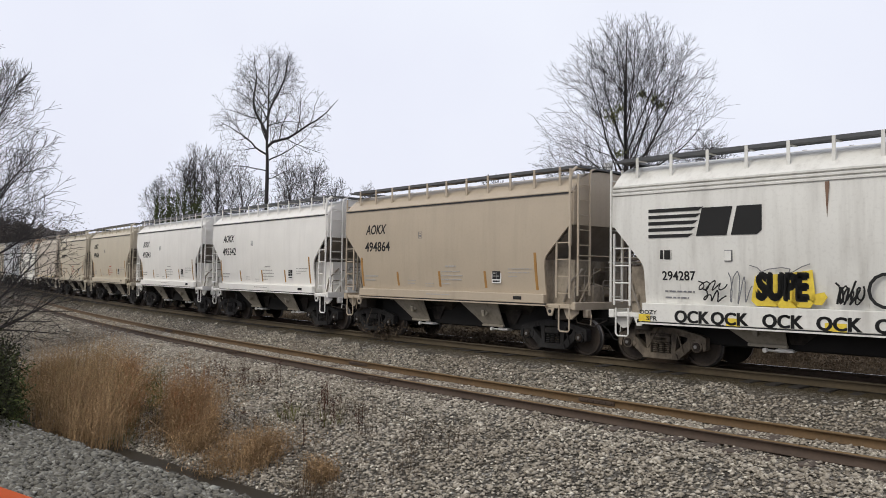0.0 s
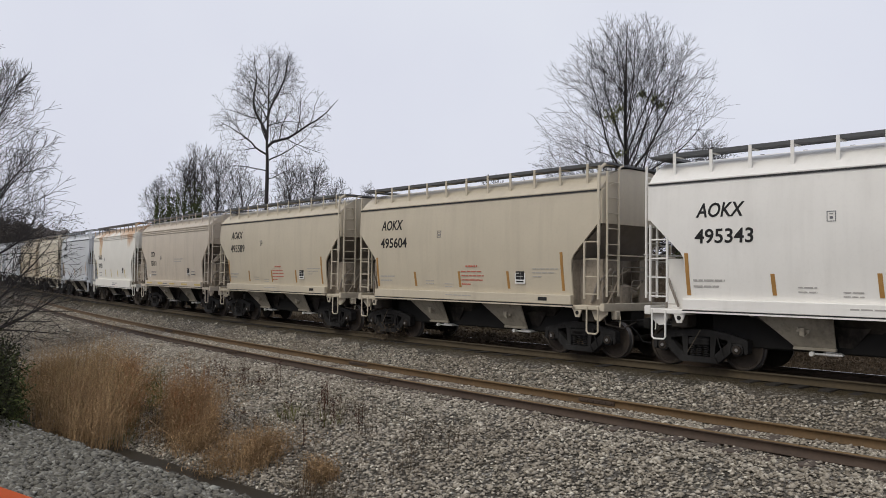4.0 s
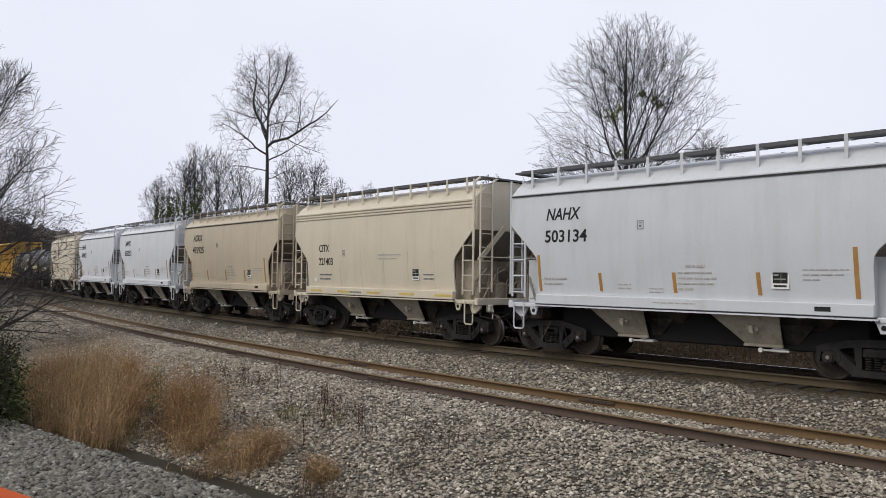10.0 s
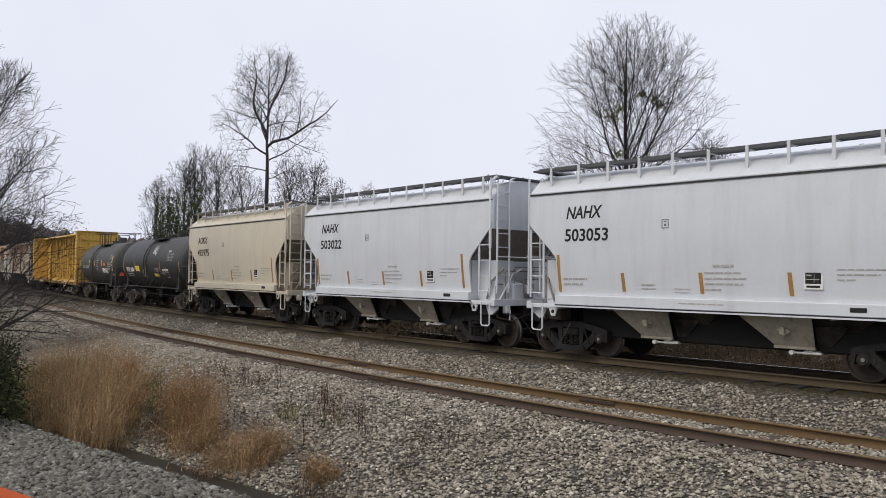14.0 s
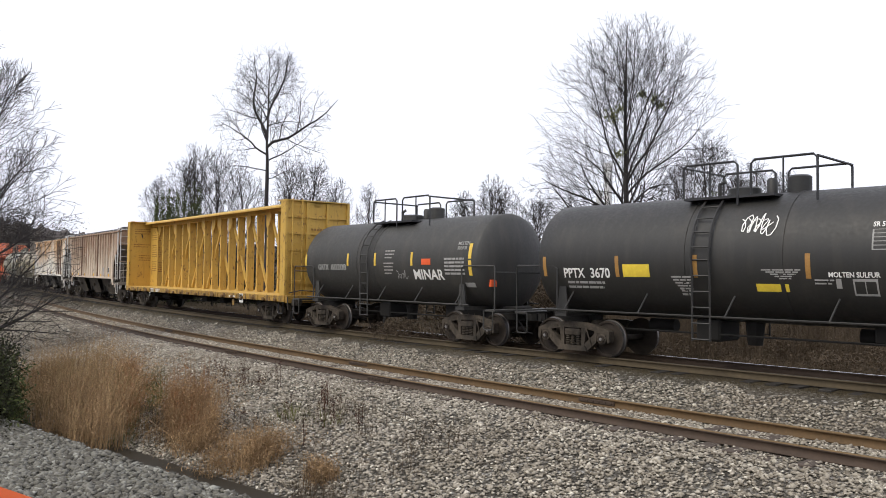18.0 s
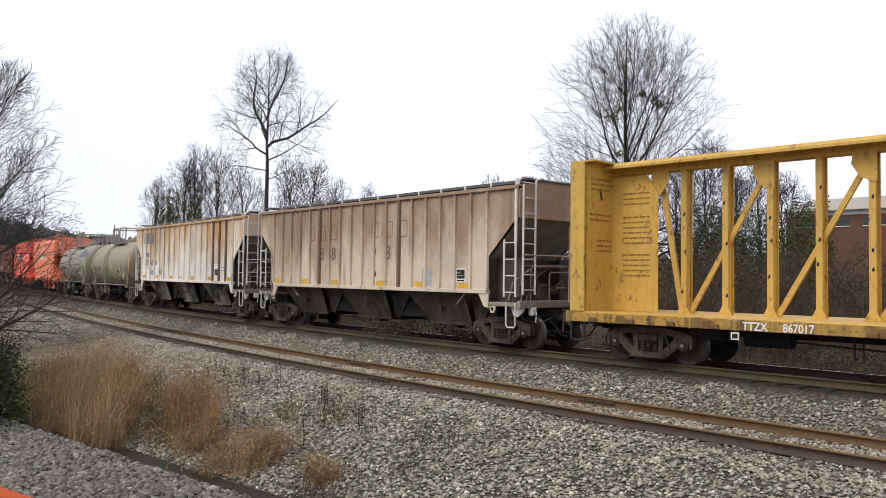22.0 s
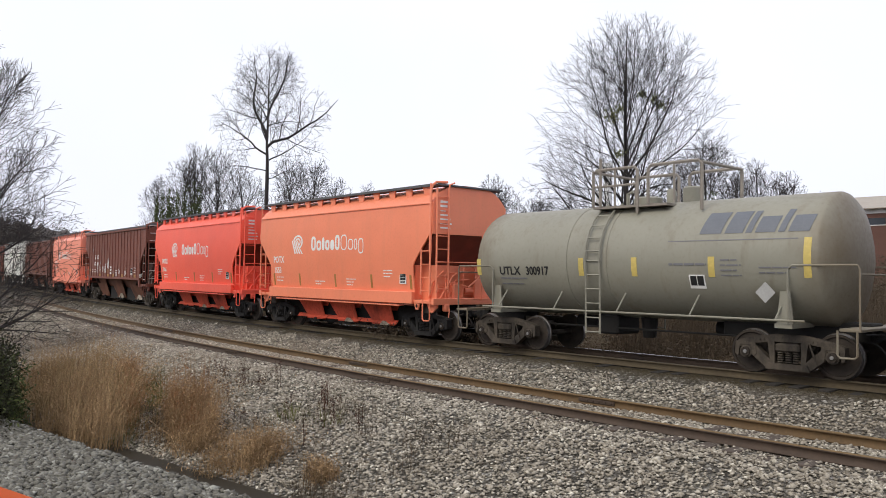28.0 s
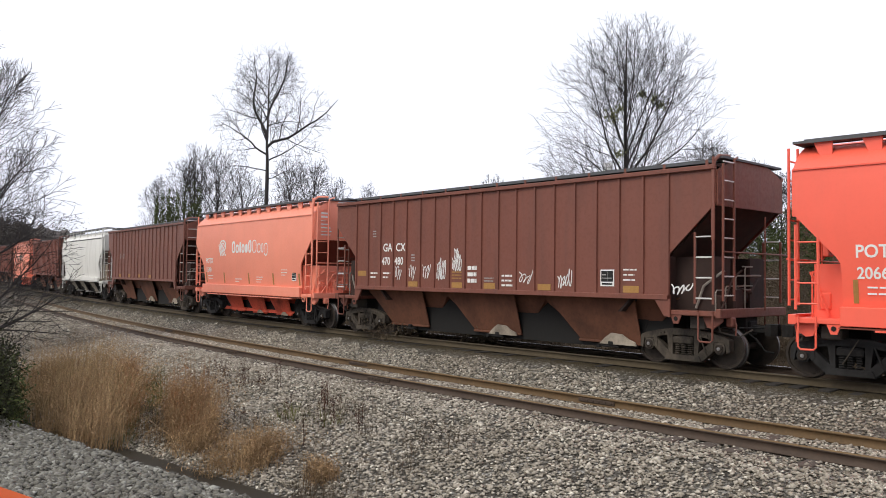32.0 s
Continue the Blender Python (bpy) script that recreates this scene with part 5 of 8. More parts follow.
def tank_car(name, label, mat, half=4.75, r=1.42, zc=2.44, dome=0.0, rail_mat=None, seams=(-1.0, 1.2), truck_x=4.0, ladder_x=-1.1, plat=0.0):
    """Tank car: long shell with dished heads, sill, saddles, walkway rails, top platform and ladder."""
    car = thing(name, label, "tank car")
    rm = rail_mat or mat
    prof = [(-half - 0.42, 0.02), (-half - 0.40, 0.45), (-half - 0.33, 0.85), (-half - 0.18, r - 0.18), (-half - 0.06, r - 0.03), (-half, r)]
    prof += [(h, r) for h in np.linspace(-half + 0.5, half - 0.5, 9)] + [(-a, b) for a, b in prof[::-1]]
    part("tank_shell", Shape().lathe(prof, 48, "x", (0, 0, zc)), mat, car, smooth=True)
    for x in seams:
        part("shell_band", Shape().lathe([(x - 0.05, r - 0.01), (x - 0.045, r + 0.012), (x + 0.045, r + 0.012), (x + 0.05, r - 0.01)], 48, "x", (0, 0, zc)), mat, car, smooth=True)
    for k in (-1, 1):
        b = Shape().box(k * (half - 1.6) - 0.9, k * (half + 0.65), -0.33, 0.33, 0.72, 1.12, 0.03)
        part("stub_sill", b, UNDER, car)
        b = Shape()
        xs = k * (half - 0.65)
        for s in (-1, 1):
            b.prism([(xs - 0.18, 1.0), (xs + 0.18, 1.0), (xs + 0.10, 1.75), (xs - 0.10, 1.75)], s * 1.30 - 0.02, s * 1.30 + 0.02)
            b.prism([(xs - 0.18, 1.0), (xs + 0.18, 1.0), (xs + 0.18, 1.1), (xs - 0.18, 1.1)], min(s * 0.3, s * 1.4), max(s * 0.3, s * 1.4))
        part("saddle", b, mat, car)
        b = Shape().box(k * (half + 0.45), k * (half + 0.85), -1.45, 1.45, 1.0, 1.06, 0.01)
        part("end_platform", b, rm, car)
        b = Shape()
        for y in (-1.42, 1.42):
            b.tube([(k * (half - 0.55), y, 1.1), (k * (half - 0.55), y, 2.2), (k * (half - 0.45), y, 2.28), (k * (half + 0.78), y, 2.28), (k * (half + 0.82), y, 2.2), (k * (half + 0.82), y, 1.02)], 0.022)
        b.tube([(k * (half + 0.82), -1.42, 2.1), (k * (half + 0.82), 1.42, 2.1)], 0.02)
        part("end_handrail", b, rm, car, smooth=True)
        stirrup(car, k * (half + 0.6), -1.45, rm, 0.36, 1.02, 0.5)
        stirrup(car, k * (half + 0.6), 1.45, rm, 0.36, 1.02, 0.5)
        truck(car, k * truck_x, IRON)
        coupler(car, k * (half + 0.85), k)
        b = Shape().lathe([(-0.35, 0.16), (0.35, 0.16)], 12, "x", (k * (half - 2.6), 0.3, 0.82))
        part("reservoir", b, UNDER, car, smooth=True)
    for s in (-1, 1):
        b = Shape().tube([(-half + 0.2, s * 1.45, 1.16), (half - 0.2, s * 1.45, 1.16)], 0.024)
        for x in np.linspace(-half + 0.8, half - 0.8, 5):
            b.tube([(x, s * 1.45, 1.16), (x + 0.12, s * 1.22, 1.62)], 0.02)
        part("side_handrail", b, rm, car, smooth=True)
        b = Shape()
        for dx in (0.0, 0.42):
            pts = [(ladder_x + dx, s * 1.45, 0.62), (ladder_x + dx, s * 1.47, 2.0)] + [(ladder_x + dx, s * (r + 0.09) * math.cos(radians(a)), zc + (r + 0.09) * math.sin(radians(a))) for a in range(0, 71, 14)]
            b.tube(pts, 0.026)
        for z in np.linspace(0.66, 2.4, 6):
            b.tube([(ladder_x, s * 1.47, z), (ladder_x + 0.42, s * 1.47, z)], 0.018, 5)
        for a in range(8, 70, 13):
            y, z = s * (r + 0.09) * math.cos(radians(a)), zc + (r + 0.09) * math.sin(radians(a))
            b.tube([(ladder_x, y, z), (ladder_x + 0.42, y, z)], 0.018, 5)
        part("ladder", b, rm, car, smooth=True)
    b = Shape()
    top = zc + r
    p = plat
    black = mat in (TANK_BLACK, TANK_DUSTY)
    rise = 0.66 if black else 0.84
    pipe = 0.027 if black else 0.04
    b.box(p - 1.5, p + 0.6, -0.95, 0.95, top - 0.14, top - 0.08)
    for x0, x1 in ((p - 1.5, p - 0.2), (p + 0.1, p + 1.5)):
        for y in (-0.95, 0.95):
            b.tube([(x0, y, top - 0.08), (x0, y, top + rise - 0.08), (x0 + 0.08, y, top + rise), (x1 - 0.08, y, top + rise), (x1, y, top + rise - 0.08), (x1, y, top - 0.3)], pipe)
    b.tube([(p + 1.5, -0.95, top + rise - 0.04), (p + 1.5, 0.95, top + rise - 0.04)], pipe)
    b.tube([(p - 1.5, -0.95, top + rise - 0.04), (p - 1.5, 0.95, top + rise - 0.04)], pipe)
    for x in (p - 0.85, p + 0.8):
        b.tube([(x, -0.95, top - 0.1), (x, -0.95, top + rise)], pipe * 0.75)
    if not black:
        b.tube([(p - 1.5, -0.95, top + 0.42), (p - 0.2, -0.95, top + 0.42)], pipe * 0.75)
        b.tube([(p - 1.28, -0.95, top - 0.1), (p - 1.28, -0.95, top + rise + 0.3)], pipe)
    part("top_platform", b, BLACK if black else END_PIPE, car, "railed loading platform on the tank", smooth=True)
    b = Shape().lathe([(top - 0.12, 0.36), (top + 0.14, 0.36), (top + 0.18, 0.30)], 20, "z", (p - 0.5, 0, 0))
    b.lathe([(top - 0.1, 0.12), (top + 0.3, 0.12), (top + 0.36, 0.08)], 12, "z", (p + 0.1, 0.1, 0))
    b.tube([(p - 1.1, 0, top), (p - 1.1, 0, top + 0.3), (p - 0.95, 0, top + 0.36)], 0.05)
    part("manway", b, mat, car, smooth=True)
    part("valve_dome", Shape().lathe([(top - 0.1, 0.25), (top + 0.32, 0.25), (top + 0.36, 0.2)], 18, "z", (p + 0.75, 0, 0)), mat, car, smooth=True)
    for k in (-1, 1) if mat is TANK_DUSTY else ():
        part("placard", Shape().box(min(k * (half + 0.17), k * (half + 0.27)), max(k * (half + 0.17), k * (half + 0.27)), -1.02, -0.80, zc - 0.75, zc - 0.55), PLACARD, car, "orange hazard placard")
    b = Shape().box(-1.2, -0.6, -0.5, 0.5, 0.55, 1.05, 0.05)
    b.lathe([(0.5, 0.16), (1.05, 0.22)], 12, "z")
    part("bottom_outlet", b, UNDER, car)
    part("brake_rod", Shape().tube([(-half + 1, -0.45, 0.72), (half - 1, -0.45, 0.72)], 0.025), UNDER, car)
    return car


def scribble(car, x, z, w, h, material, seed, y=-1.60, r=0.02, loops=5, tank=None):
    """An unreadable spray-paint squiggle."""
    rr = random.Random(seed)
    pts = []
    n = loops * 7
    bend_ = [rr.uniform(0.35, 1.3) for _ in range(loops + 2)]
    lift_ = [rr.uniform(-0.2, 0.25) for _ in range(loops + 2)]
    roll_ = [rr.uniform(0.1, 0.75) for _ in range(loops + 2)]
    for i in range(n + 1):
        t = i / n
        q = loops * t
        k, e = int(q), q - int(q)
        e = e * e * (3 - 2 * e)
        amp, off, turn = (bend_[k] * (1 - e) + bend_[k + 1] * e), (lift_[k] * (1 - e) + lift_[k + 1] * e), (roll_[k] * (1 - e) + roll_[k + 1] * e)
        pts.append((x + w * t + turn * w / loops * math.sin(6.283 * q * 1.1), y, z + h * (0.5 + off + 0.45 * amp * math.cos(6.283 * q))))
    b = Shape()
    for p, q in zip(pts, pts[1:]):
        d = Vector(q) - Vector(p)
        m = Vector((-d.z, 0, d.x)).normalized() * r if d.length > 1e-6 else Vector((0, 0, r))
        v = [Vector(p) + m, Vector(q) + m, Vector(q) - m, Vector(p) - m]
        b.add([(a.x, y - 0.003, a.z) for a in v], [(0, 1, 2, 3)])
    me = b.mesh("graffiti")
    if tank:
        for v in me.vertices:
            v.co.y = 0
        on_tank(me, tank[0], tank[1])
    return part("graffiti", me, material, car, "spray-painted squiggle", kind="stuff")


def centerbeam(name, label):
    car = thing(name, label, "lumber car")
    h = 10.12
    part("deck", Shape().box(-h, h, -1.42, 1.42, 1.06, 1.15, 0.01), YELLOW, car)
    for s in (-1, 1):
        part("side_sill", Shape().box(-h - 0.03, h + 0.03, min(s * 1.46, s * 1.40), max(s * 1.46, s * 1.40), 0.90, 1.13, 0.01), YELLOW_SILL, car)
        for i in range(19):
            x = -h + 0.7 + i * (2 * h - 1.4) / 18
            if -5.9 < x < -4.0 and s < 0:
                continue
            part("winch", Shape().box(x - 0.10, x + 0.10, min(s * 1.53, s * 1.46), max(s * 1.53, s * 1.46), 0.90, 1.02, 0.02), YELLOW_GRIME, car)
            part("strap_anchor", Shape().box(x + 0.42, x + 0.50, min(s * 1.49, s * 1.46), max(s * 1.49, s * 1.46), 0.89, 1.10, 0.01), YELLOW_SILL, car)
    part("centre_sill", Shape().box(-h + 0.2, h - 0.2, -0.34, 0.34, 0.70, 1.05, 0.02), UNDER, car)
    b = Shape().prism([(-0.62, 4.74), (-0.62, 4.80), (-0.56, 4.88), (0.56, 4.88), (0.62, 4.80), (0.62, 4.74), (0.58, 4.74), (0.56, 4.82), (-0.56, 4.82), (-0.58, 4.74)], -h + 0.1, h - 0.1, "x")
    b.box(-h + 0.1, h - 0.1, -0.16, 0.16, 4.62, 4.82, 0.01)
    part("top_chord", b, YELLOW, car)
    pitch = 1.045
    xs = {k: (k + 0.5) * pitch + 0.12 for k in range(-9, 9)}
    for k in range(-8, 8):
        x = xs[k]
        w = 0.068
        b = Shape()
        b.prism([(x - w, -0.16), (x + w, -0.16), (x + w, -0.135), (x + 0.025, -0.135), (x + 0.025, 0.135), (x + w, 0.135), (x + w, 0.16), (x - w, 0.16), (x - w, 0.135), (x - 0.025, 0.135), (x - 0.025, -0.135), (x - w, -0.135)], 1.15, 4.64, "z")
        post = part("centre_post", b, YELLOW, car)
        # small dark scuffs scattered over the post's face
        b = Shape()
        for z in (random.uniform(1.5, 2.3), random.uniform(2.4, 3.2), random.uniform(3.3, 4.2)):
            e = random.uniform(-0.06, 0.04)
            b.prism([(x + e, z), (x + e + 0.05, z + 0.02), (x + e + 0.04, z + 0.10), (x + e + 0.01, z + 0.07)], -0.170, -0.16)
        part("strap_slot", b, UNDER, post, kind="stuff")
        part("post_foot", Shape().prism([(x - 0.17, 1.15), (x + 0.17, 1.15), (x + 0.068, 1.36), (x - 0.068, 1.36)], -0.176, -0.16), YELLOW, post)
    # braces rise towards the middle, crossing in the bay at the centre
    braces = [(xs[k], xs[k + 2]) for k in (-8, -6, -4, -2)] + [(xs[k + 2], xs[k]) for k in (-1, 1, 3, 5)] + [(xs[-8], xs[-9] + 0.28), (xs[7], xs[8] - 0.28)]
    for i, (lo, hi) in enumerate(braces):
        d, e = 0.066, math.copysign(0.1, lo - hi)
        y = -0.05 if i != 4 else 0.04
        brace = part("diagonal_brace", Shape().prism([(lo - d - e, 1.15), (lo + d - e, 1.15), (hi + d + e, 4.45), (hi - d + e, 4.45)], y, y + 0.08), YELLOW, car)
        part("gusset_plate", Shape().prism([(hi - 0.1, 4.66), (hi + e * 3.6, 4.66), (hi + e * 3.9, 4.40), (hi + e * 2.2, 4.12), (hi, 4.02), (hi - 0.082, 4.02)] if e > 0 else [(hi + 0.1, 4.66), (hi + 0.1, 4.02), (hi, 4.02), (hi + e * 2.2, 4.12), (hi + e * 3.9, 4.40), (hi + e * 3.6, 4.66)], -0.182, -0.164), YELLOW, brace)
    for k in (-1, 1):
        x0, x1 = k * (h - 0.42), k * h
        b = Shape().box(min(x0, x1 - k * 0.10), max(x0, x1 - k * 0.10), -1.40, 1.40, 1.15, 4.86)
        bulk = part("bulkhead", b, YELLOW, car, "transverse yellow end wall")
        for s in (-1, 1):
            part("corner_post", Shape().box(min(x0, x1), max(x0, x1), min(s * 1.45, s * 1.33), max(s * 1.45, s * 1.33), 1.15, 4.88, 0.012), YELLOW, bulk)
        for z in (1.6, 2.25, 2.9, 3.55, 4.2):
            part("stiffener", Shape().box(min(x1 - k * 0.10, x1 - k * 0.03), max(x1 - k * 0.10, x1 - k * 0.03), -1.33, 1.33, z, z + 0.07), YELLOW, bulk)
        for y in (-0.45, 0.45):
            part("vertical_stiffener", Shape().box(min(x1 - k * 0.10, x1 - k * 0.01), max(x1 - k * 0.10, x1 - k * 0.01), y - 0.07, y + 0.07, 1.15, 4.82), YELLOW, bulk)
        part("bulkhead_cap", Shape().prism([(x0 - k * 0.3, -1.42), (x1, -1.42), (x1 + k * 0.02, -1.0), (x1 + k * 0.02, 1.0), (x1, 1.42), (x0 - k * 0.3, 1.42)], 4.86, 4.90, "z"), YELLOW, bulk)
        truck(car, k * (h - 2.0), IRON)
        coupler(car, k * (h + 0.5), k)
        stirrup(car, k * (h - 0.25), -1.45, BLACK, 0.4, 0.88, 0.45)
        stirrup(car, k * (h - 0.25), 1.45, BLACK, 0.4, 0.88, 0.45)
        # ladder and grab irons on the outer face
        b = Shape()
        for y in (-1.16, -0.74):
            b.tube([(x1 + k * 0.05, y, 1.2), (x1 + k * 0.05, y, 4.95)], 0.022)
        for i in range(10):
            b.tube([(x1 + k * 0.05, -1.16, 1.35 + i * 0.37), (x1 + k * 0.05, -0.74, 1.35 + i * 0.37)], 0.015, 5)
        part("ladder", b, YELLOW, bulk, smooth=True)
        b = Shape()
        for i in range(6):
            b.box(min(x1 - k * 0.025, x1 - k * 0.018), max(x1 - k * 0.025, x1 - k * 0.018), -0.30 + 0.13 * i, -0.22 + 0.13 * i, 3.72, 3.80)
        part("small_print", b, YELLOW_INK, bulk, kind="stuff")
        part("end_sill", Shape().box(min(x1, x1 + k * 0.16), max(x1, x1 + k * 0.16), -1.42, 1.42, 0.86, 1.16, 0.02), YELLOW_SILL, car)
        b = Shape().tube([(x1 + k * 0.2, -1.40, 1.1), (x1 + k * 0.24, -1.40, 0.62), (x1 + k * 0.24, -1.1, 0.55)], 0.02)
        b.box(min(x1 + k * 0.1, x1 + k * 0.26), max(x1 + k * 0.1, x1 + k * 0.26), -1.2, -0.8, 0.75, 1.0, 0.03)
        b.tube([(x1 + k * 0.1, -1.3, 1.25), (x1 + k * 0.3, -0.9, 1.35), (x1 + k * 0.3, -0.2, 1.3), (x1 + k * 0.2, 0.3, 1.0)], 0.022)
        part("end_gear", b, END_DARK, car, "dark brake pipes and coupler lever at the car's end", smooth=True)
    # end writing on the inner face of the trailing bulkhead
    xi = -(h - 0.42) + 0.004
    for y0, z0, rows in ((-1.15, 4.45, 3), (-1.2, 3.55, 2), (-0.9, 2.9, 3), (0.15, 4.1, 3), (0.1, 3.4, 4), (0.1, 2.5, 5)):
        b = Shape()
        for i in range(rows):
            k = 0.0
            while k < 0.85:
                st = random.uniform(0.08, 0.18)
                b.box(xi, xi + 0.006, y0 + k, y0 + k + st - 0.04, z0 - i * 0.13, z0 - i * 0.13 + 0.045)
                k += st
        part("small_print", b, YELLOW_INK, car, kind="stuff")
    part("vent_slot", Shape().prism([(-0.72, 3.95), (-0.66, 3.95), (-0.72, 4.2), (-0.80, 4.2)], xi, xi + 0.01, "x"), BLACK, car)
    for k in (-1, 1):
        part("gusset_plate", Shape().prism([(k * (h - 0.42), 1.16), (k * (h - 1.75), 1.16), (k * (h - 1.75), 4.1), (k * (h - 1.45), 4.56), (k * (h - 0.42), 4.56)], -0.235, -0.205), YELLOW, car, "flat yellow plate between end wall and first post")
    for z0, rows in ((4.1, 3), (3.5, 6), (2.55, 5)):
        bars(car, -9.35, z0, (0.8,) * rows, 0.13, 0.05, YELLOW_INK, -0.24)
    words(car, "TTZX", -5.67, 0.92, 0.17, CHALK, -1.468, 0.85)
    words(car, "867017", -4.83, 0.92, 0.17, CHALK, -1.468, 0.85)
    patch(car, -5.93, -5.75, 0.70, 0.86, CHALK, -1.45, "inspection_panel")
    patch(car, -5.90, -5.78, 0.73, 0.83, INK, -1.458, "panel_field")
    bars(car, 4.9, 0.95, (0.7,), 0.1, 0.09, CHALK, -1.468)
    part("brake_reservoir", Shape().lathe([(-0.5, 0.2), (0.5, 0.2)], 14, "x", (-5.5, -0.5, 0.7)), UNDER, car, smooth=True)
    for x, w in ((-6.6, 0.5), (-2.2, 0.35), (0.9, 0.6), (3.0, 0.4), (6.9, 0.45)):
        part("underframe_box", Shape().box(x - w / 2, x + w / 2, -1.0, -0.45, 0.62, 0.90, 0.03), UNDER, car)
    for x in (-3.6, 1.9, 5.9):
        part("underframe_hanger", Shape().tube([(x, -1.05, 0.88), (x, -1.05, 0.42), (x + 0.16, -1.05, 0.42), (x + 0.16, -1.05, 0.88)], 0.02), UNDER, car)
    part("brake_rod", Shape().tube([(-7.4, -0.7, 0.78), (-3.0, -0.75, 0.60), (2.5, -0.75, 0.60), (7.4, -0.7, 0.78)], 0.02), UNDER, car)
    patch(car, 6.0, 6.38, 0.74, 1.12, CHALK, -1.47, "inspection_panel")
    patch(car, 6.04, 6.34, 0.84, 1.08, INK, -1.478, "panel_field")
    patch(car, 6.22, 6.245, 0.86, 1.06, CHALK_DIM, -1.486, "panel_rules")
    patch(car, 5.1, 5.32, 0.60, 0.84, YELLOW_SILL, -1.40, "card_board")
    for x in (-8.8, -6.6, -3.1, -1.0, 1.2, 2.9, 4.2, 7.2, 8.6):
        part("worn_patch", Shape().prism([(x, 0.93), (x + 0.28, 0.92), (x + 0.34, 1.02), (x + 0.22, 1.09), (x + 0.04, 1.07)], -1.466, -1.458), YELLOW_GRIME, car)
    part("underframe_hanger", Shape().tube([(3.5, -1.0, 0.85), (3.5, -1.0, 0.5), (4.1, -1.0, 0.5), (4.1, -1.0, 0.85)], 0.02), UNDER, car)
    return car


# ---- the train, from its head to its tail; each car between two coupling points ----
JOINTS = [18.3, 7.18, -3.88, -15.05, -26.2, -37.4, -48.49, -59.66, -70.65, -82.0, -93.19, -104.4, -115.6, -126.9, -138.1, -149.72, -161.33,
          -183.08, -199.25, -215.15, -225.95, -238.0, -250.8, -263.4, -279.12, -291.8, -307.15, -322.0, -337.0, -350.0, -365.0]
TRAIN = []


def couple(car, half_base, shift=0.0):
    """Adds a car to the train; shift moves it from the middle between its coupling points."""
    TRAIN.append((car, half_base, shift))
    return car


def aokx(code, number, mat, label, red=False, ink=INK, slant=0.16, up=0.0):
    car = hopper("covered_hopper", label, mat)
    hopper_marks(car, code, number, ink, slant, red=red, z=3.32 + up)
    return couple(car, 3.95)


def citx(code, number, mat, label):
    car = hopper("covered_hopper", label, mat, seam=False, z_eave=4.15)
    words(car, code, -3.24, 2.79, 0.25, INK, -1.592, 0.80)
    words(car, number, -3.26, 2.32, 0.25, INK, -1.592, 0.86)
    data_panel(car, 2.1, 1.85, y=-1.592)
    bars(car, -3.25, 1.95, (0.8, 0.75), 0.15, 0.075, INK_GREY, -1.592)
    framed_tag(car, -1.75, 2.62)
    patch(car, -3.62, -3.44, 1.72, 1.85, CHALK, -1.592, "sticker")
    bars(car, 0.35, 2.62, (1.25,), 0.1, 0.06, FAINT, -1.592)
    bars(car, 2.65, 2.0, (0.5, 0.55), 0.13, 0.05, INK_GREY, -1.592)
    bars(car, -1.55, 1.37, (1.05,), 0.1, 0.075, INK_GREY, -1.603)
    bars(car, 0.35, 2.50, (1.0,), 0.1, 0.05, FAINT, -1.592)
    for i in range(5):
        part("reflector_strip", Shape().box(-3.72 + i * 1.75, -2.95 + i * 1.75, -1.606, -1.60, 1.37, 1.44), REFLECT_FADED, car)
    return couple(car, 3.95)


def stripes_logo(car):
    """Black striped mark with two solid shapes beside it, all plain."""
    y = -1.592
    b = Shape()
    for i in range(5):
        z = 2.90 + i * 0.145
        b.prism([(-3.98, z), (-2.75 - 0.06 * (4 - i), z), (-2.68 - 0.06 * (4 - i) + 0.05, z + 0.075), (-3.98, z + 0.075)], y - 0.004, y + 0.003)
    part("striped_emblem", b, INK, car, "plain black striped emblem")
    part("emblem_block", Shape().prism([(-2.80, 2.92), (-2.10, 2.92), (-1.97, 3.53), (-2.66, 3.53)], y - 0.004, y + 0.003), INK, car)
    part("emblem_block", Shape().prism([(-2.00, 2.92), (-1.44, 2.92), (-1.34, 3.00), (-1.34, 3.53), (-1.87, 3.53)], y - 0.004, y + 0.003), INK, car)


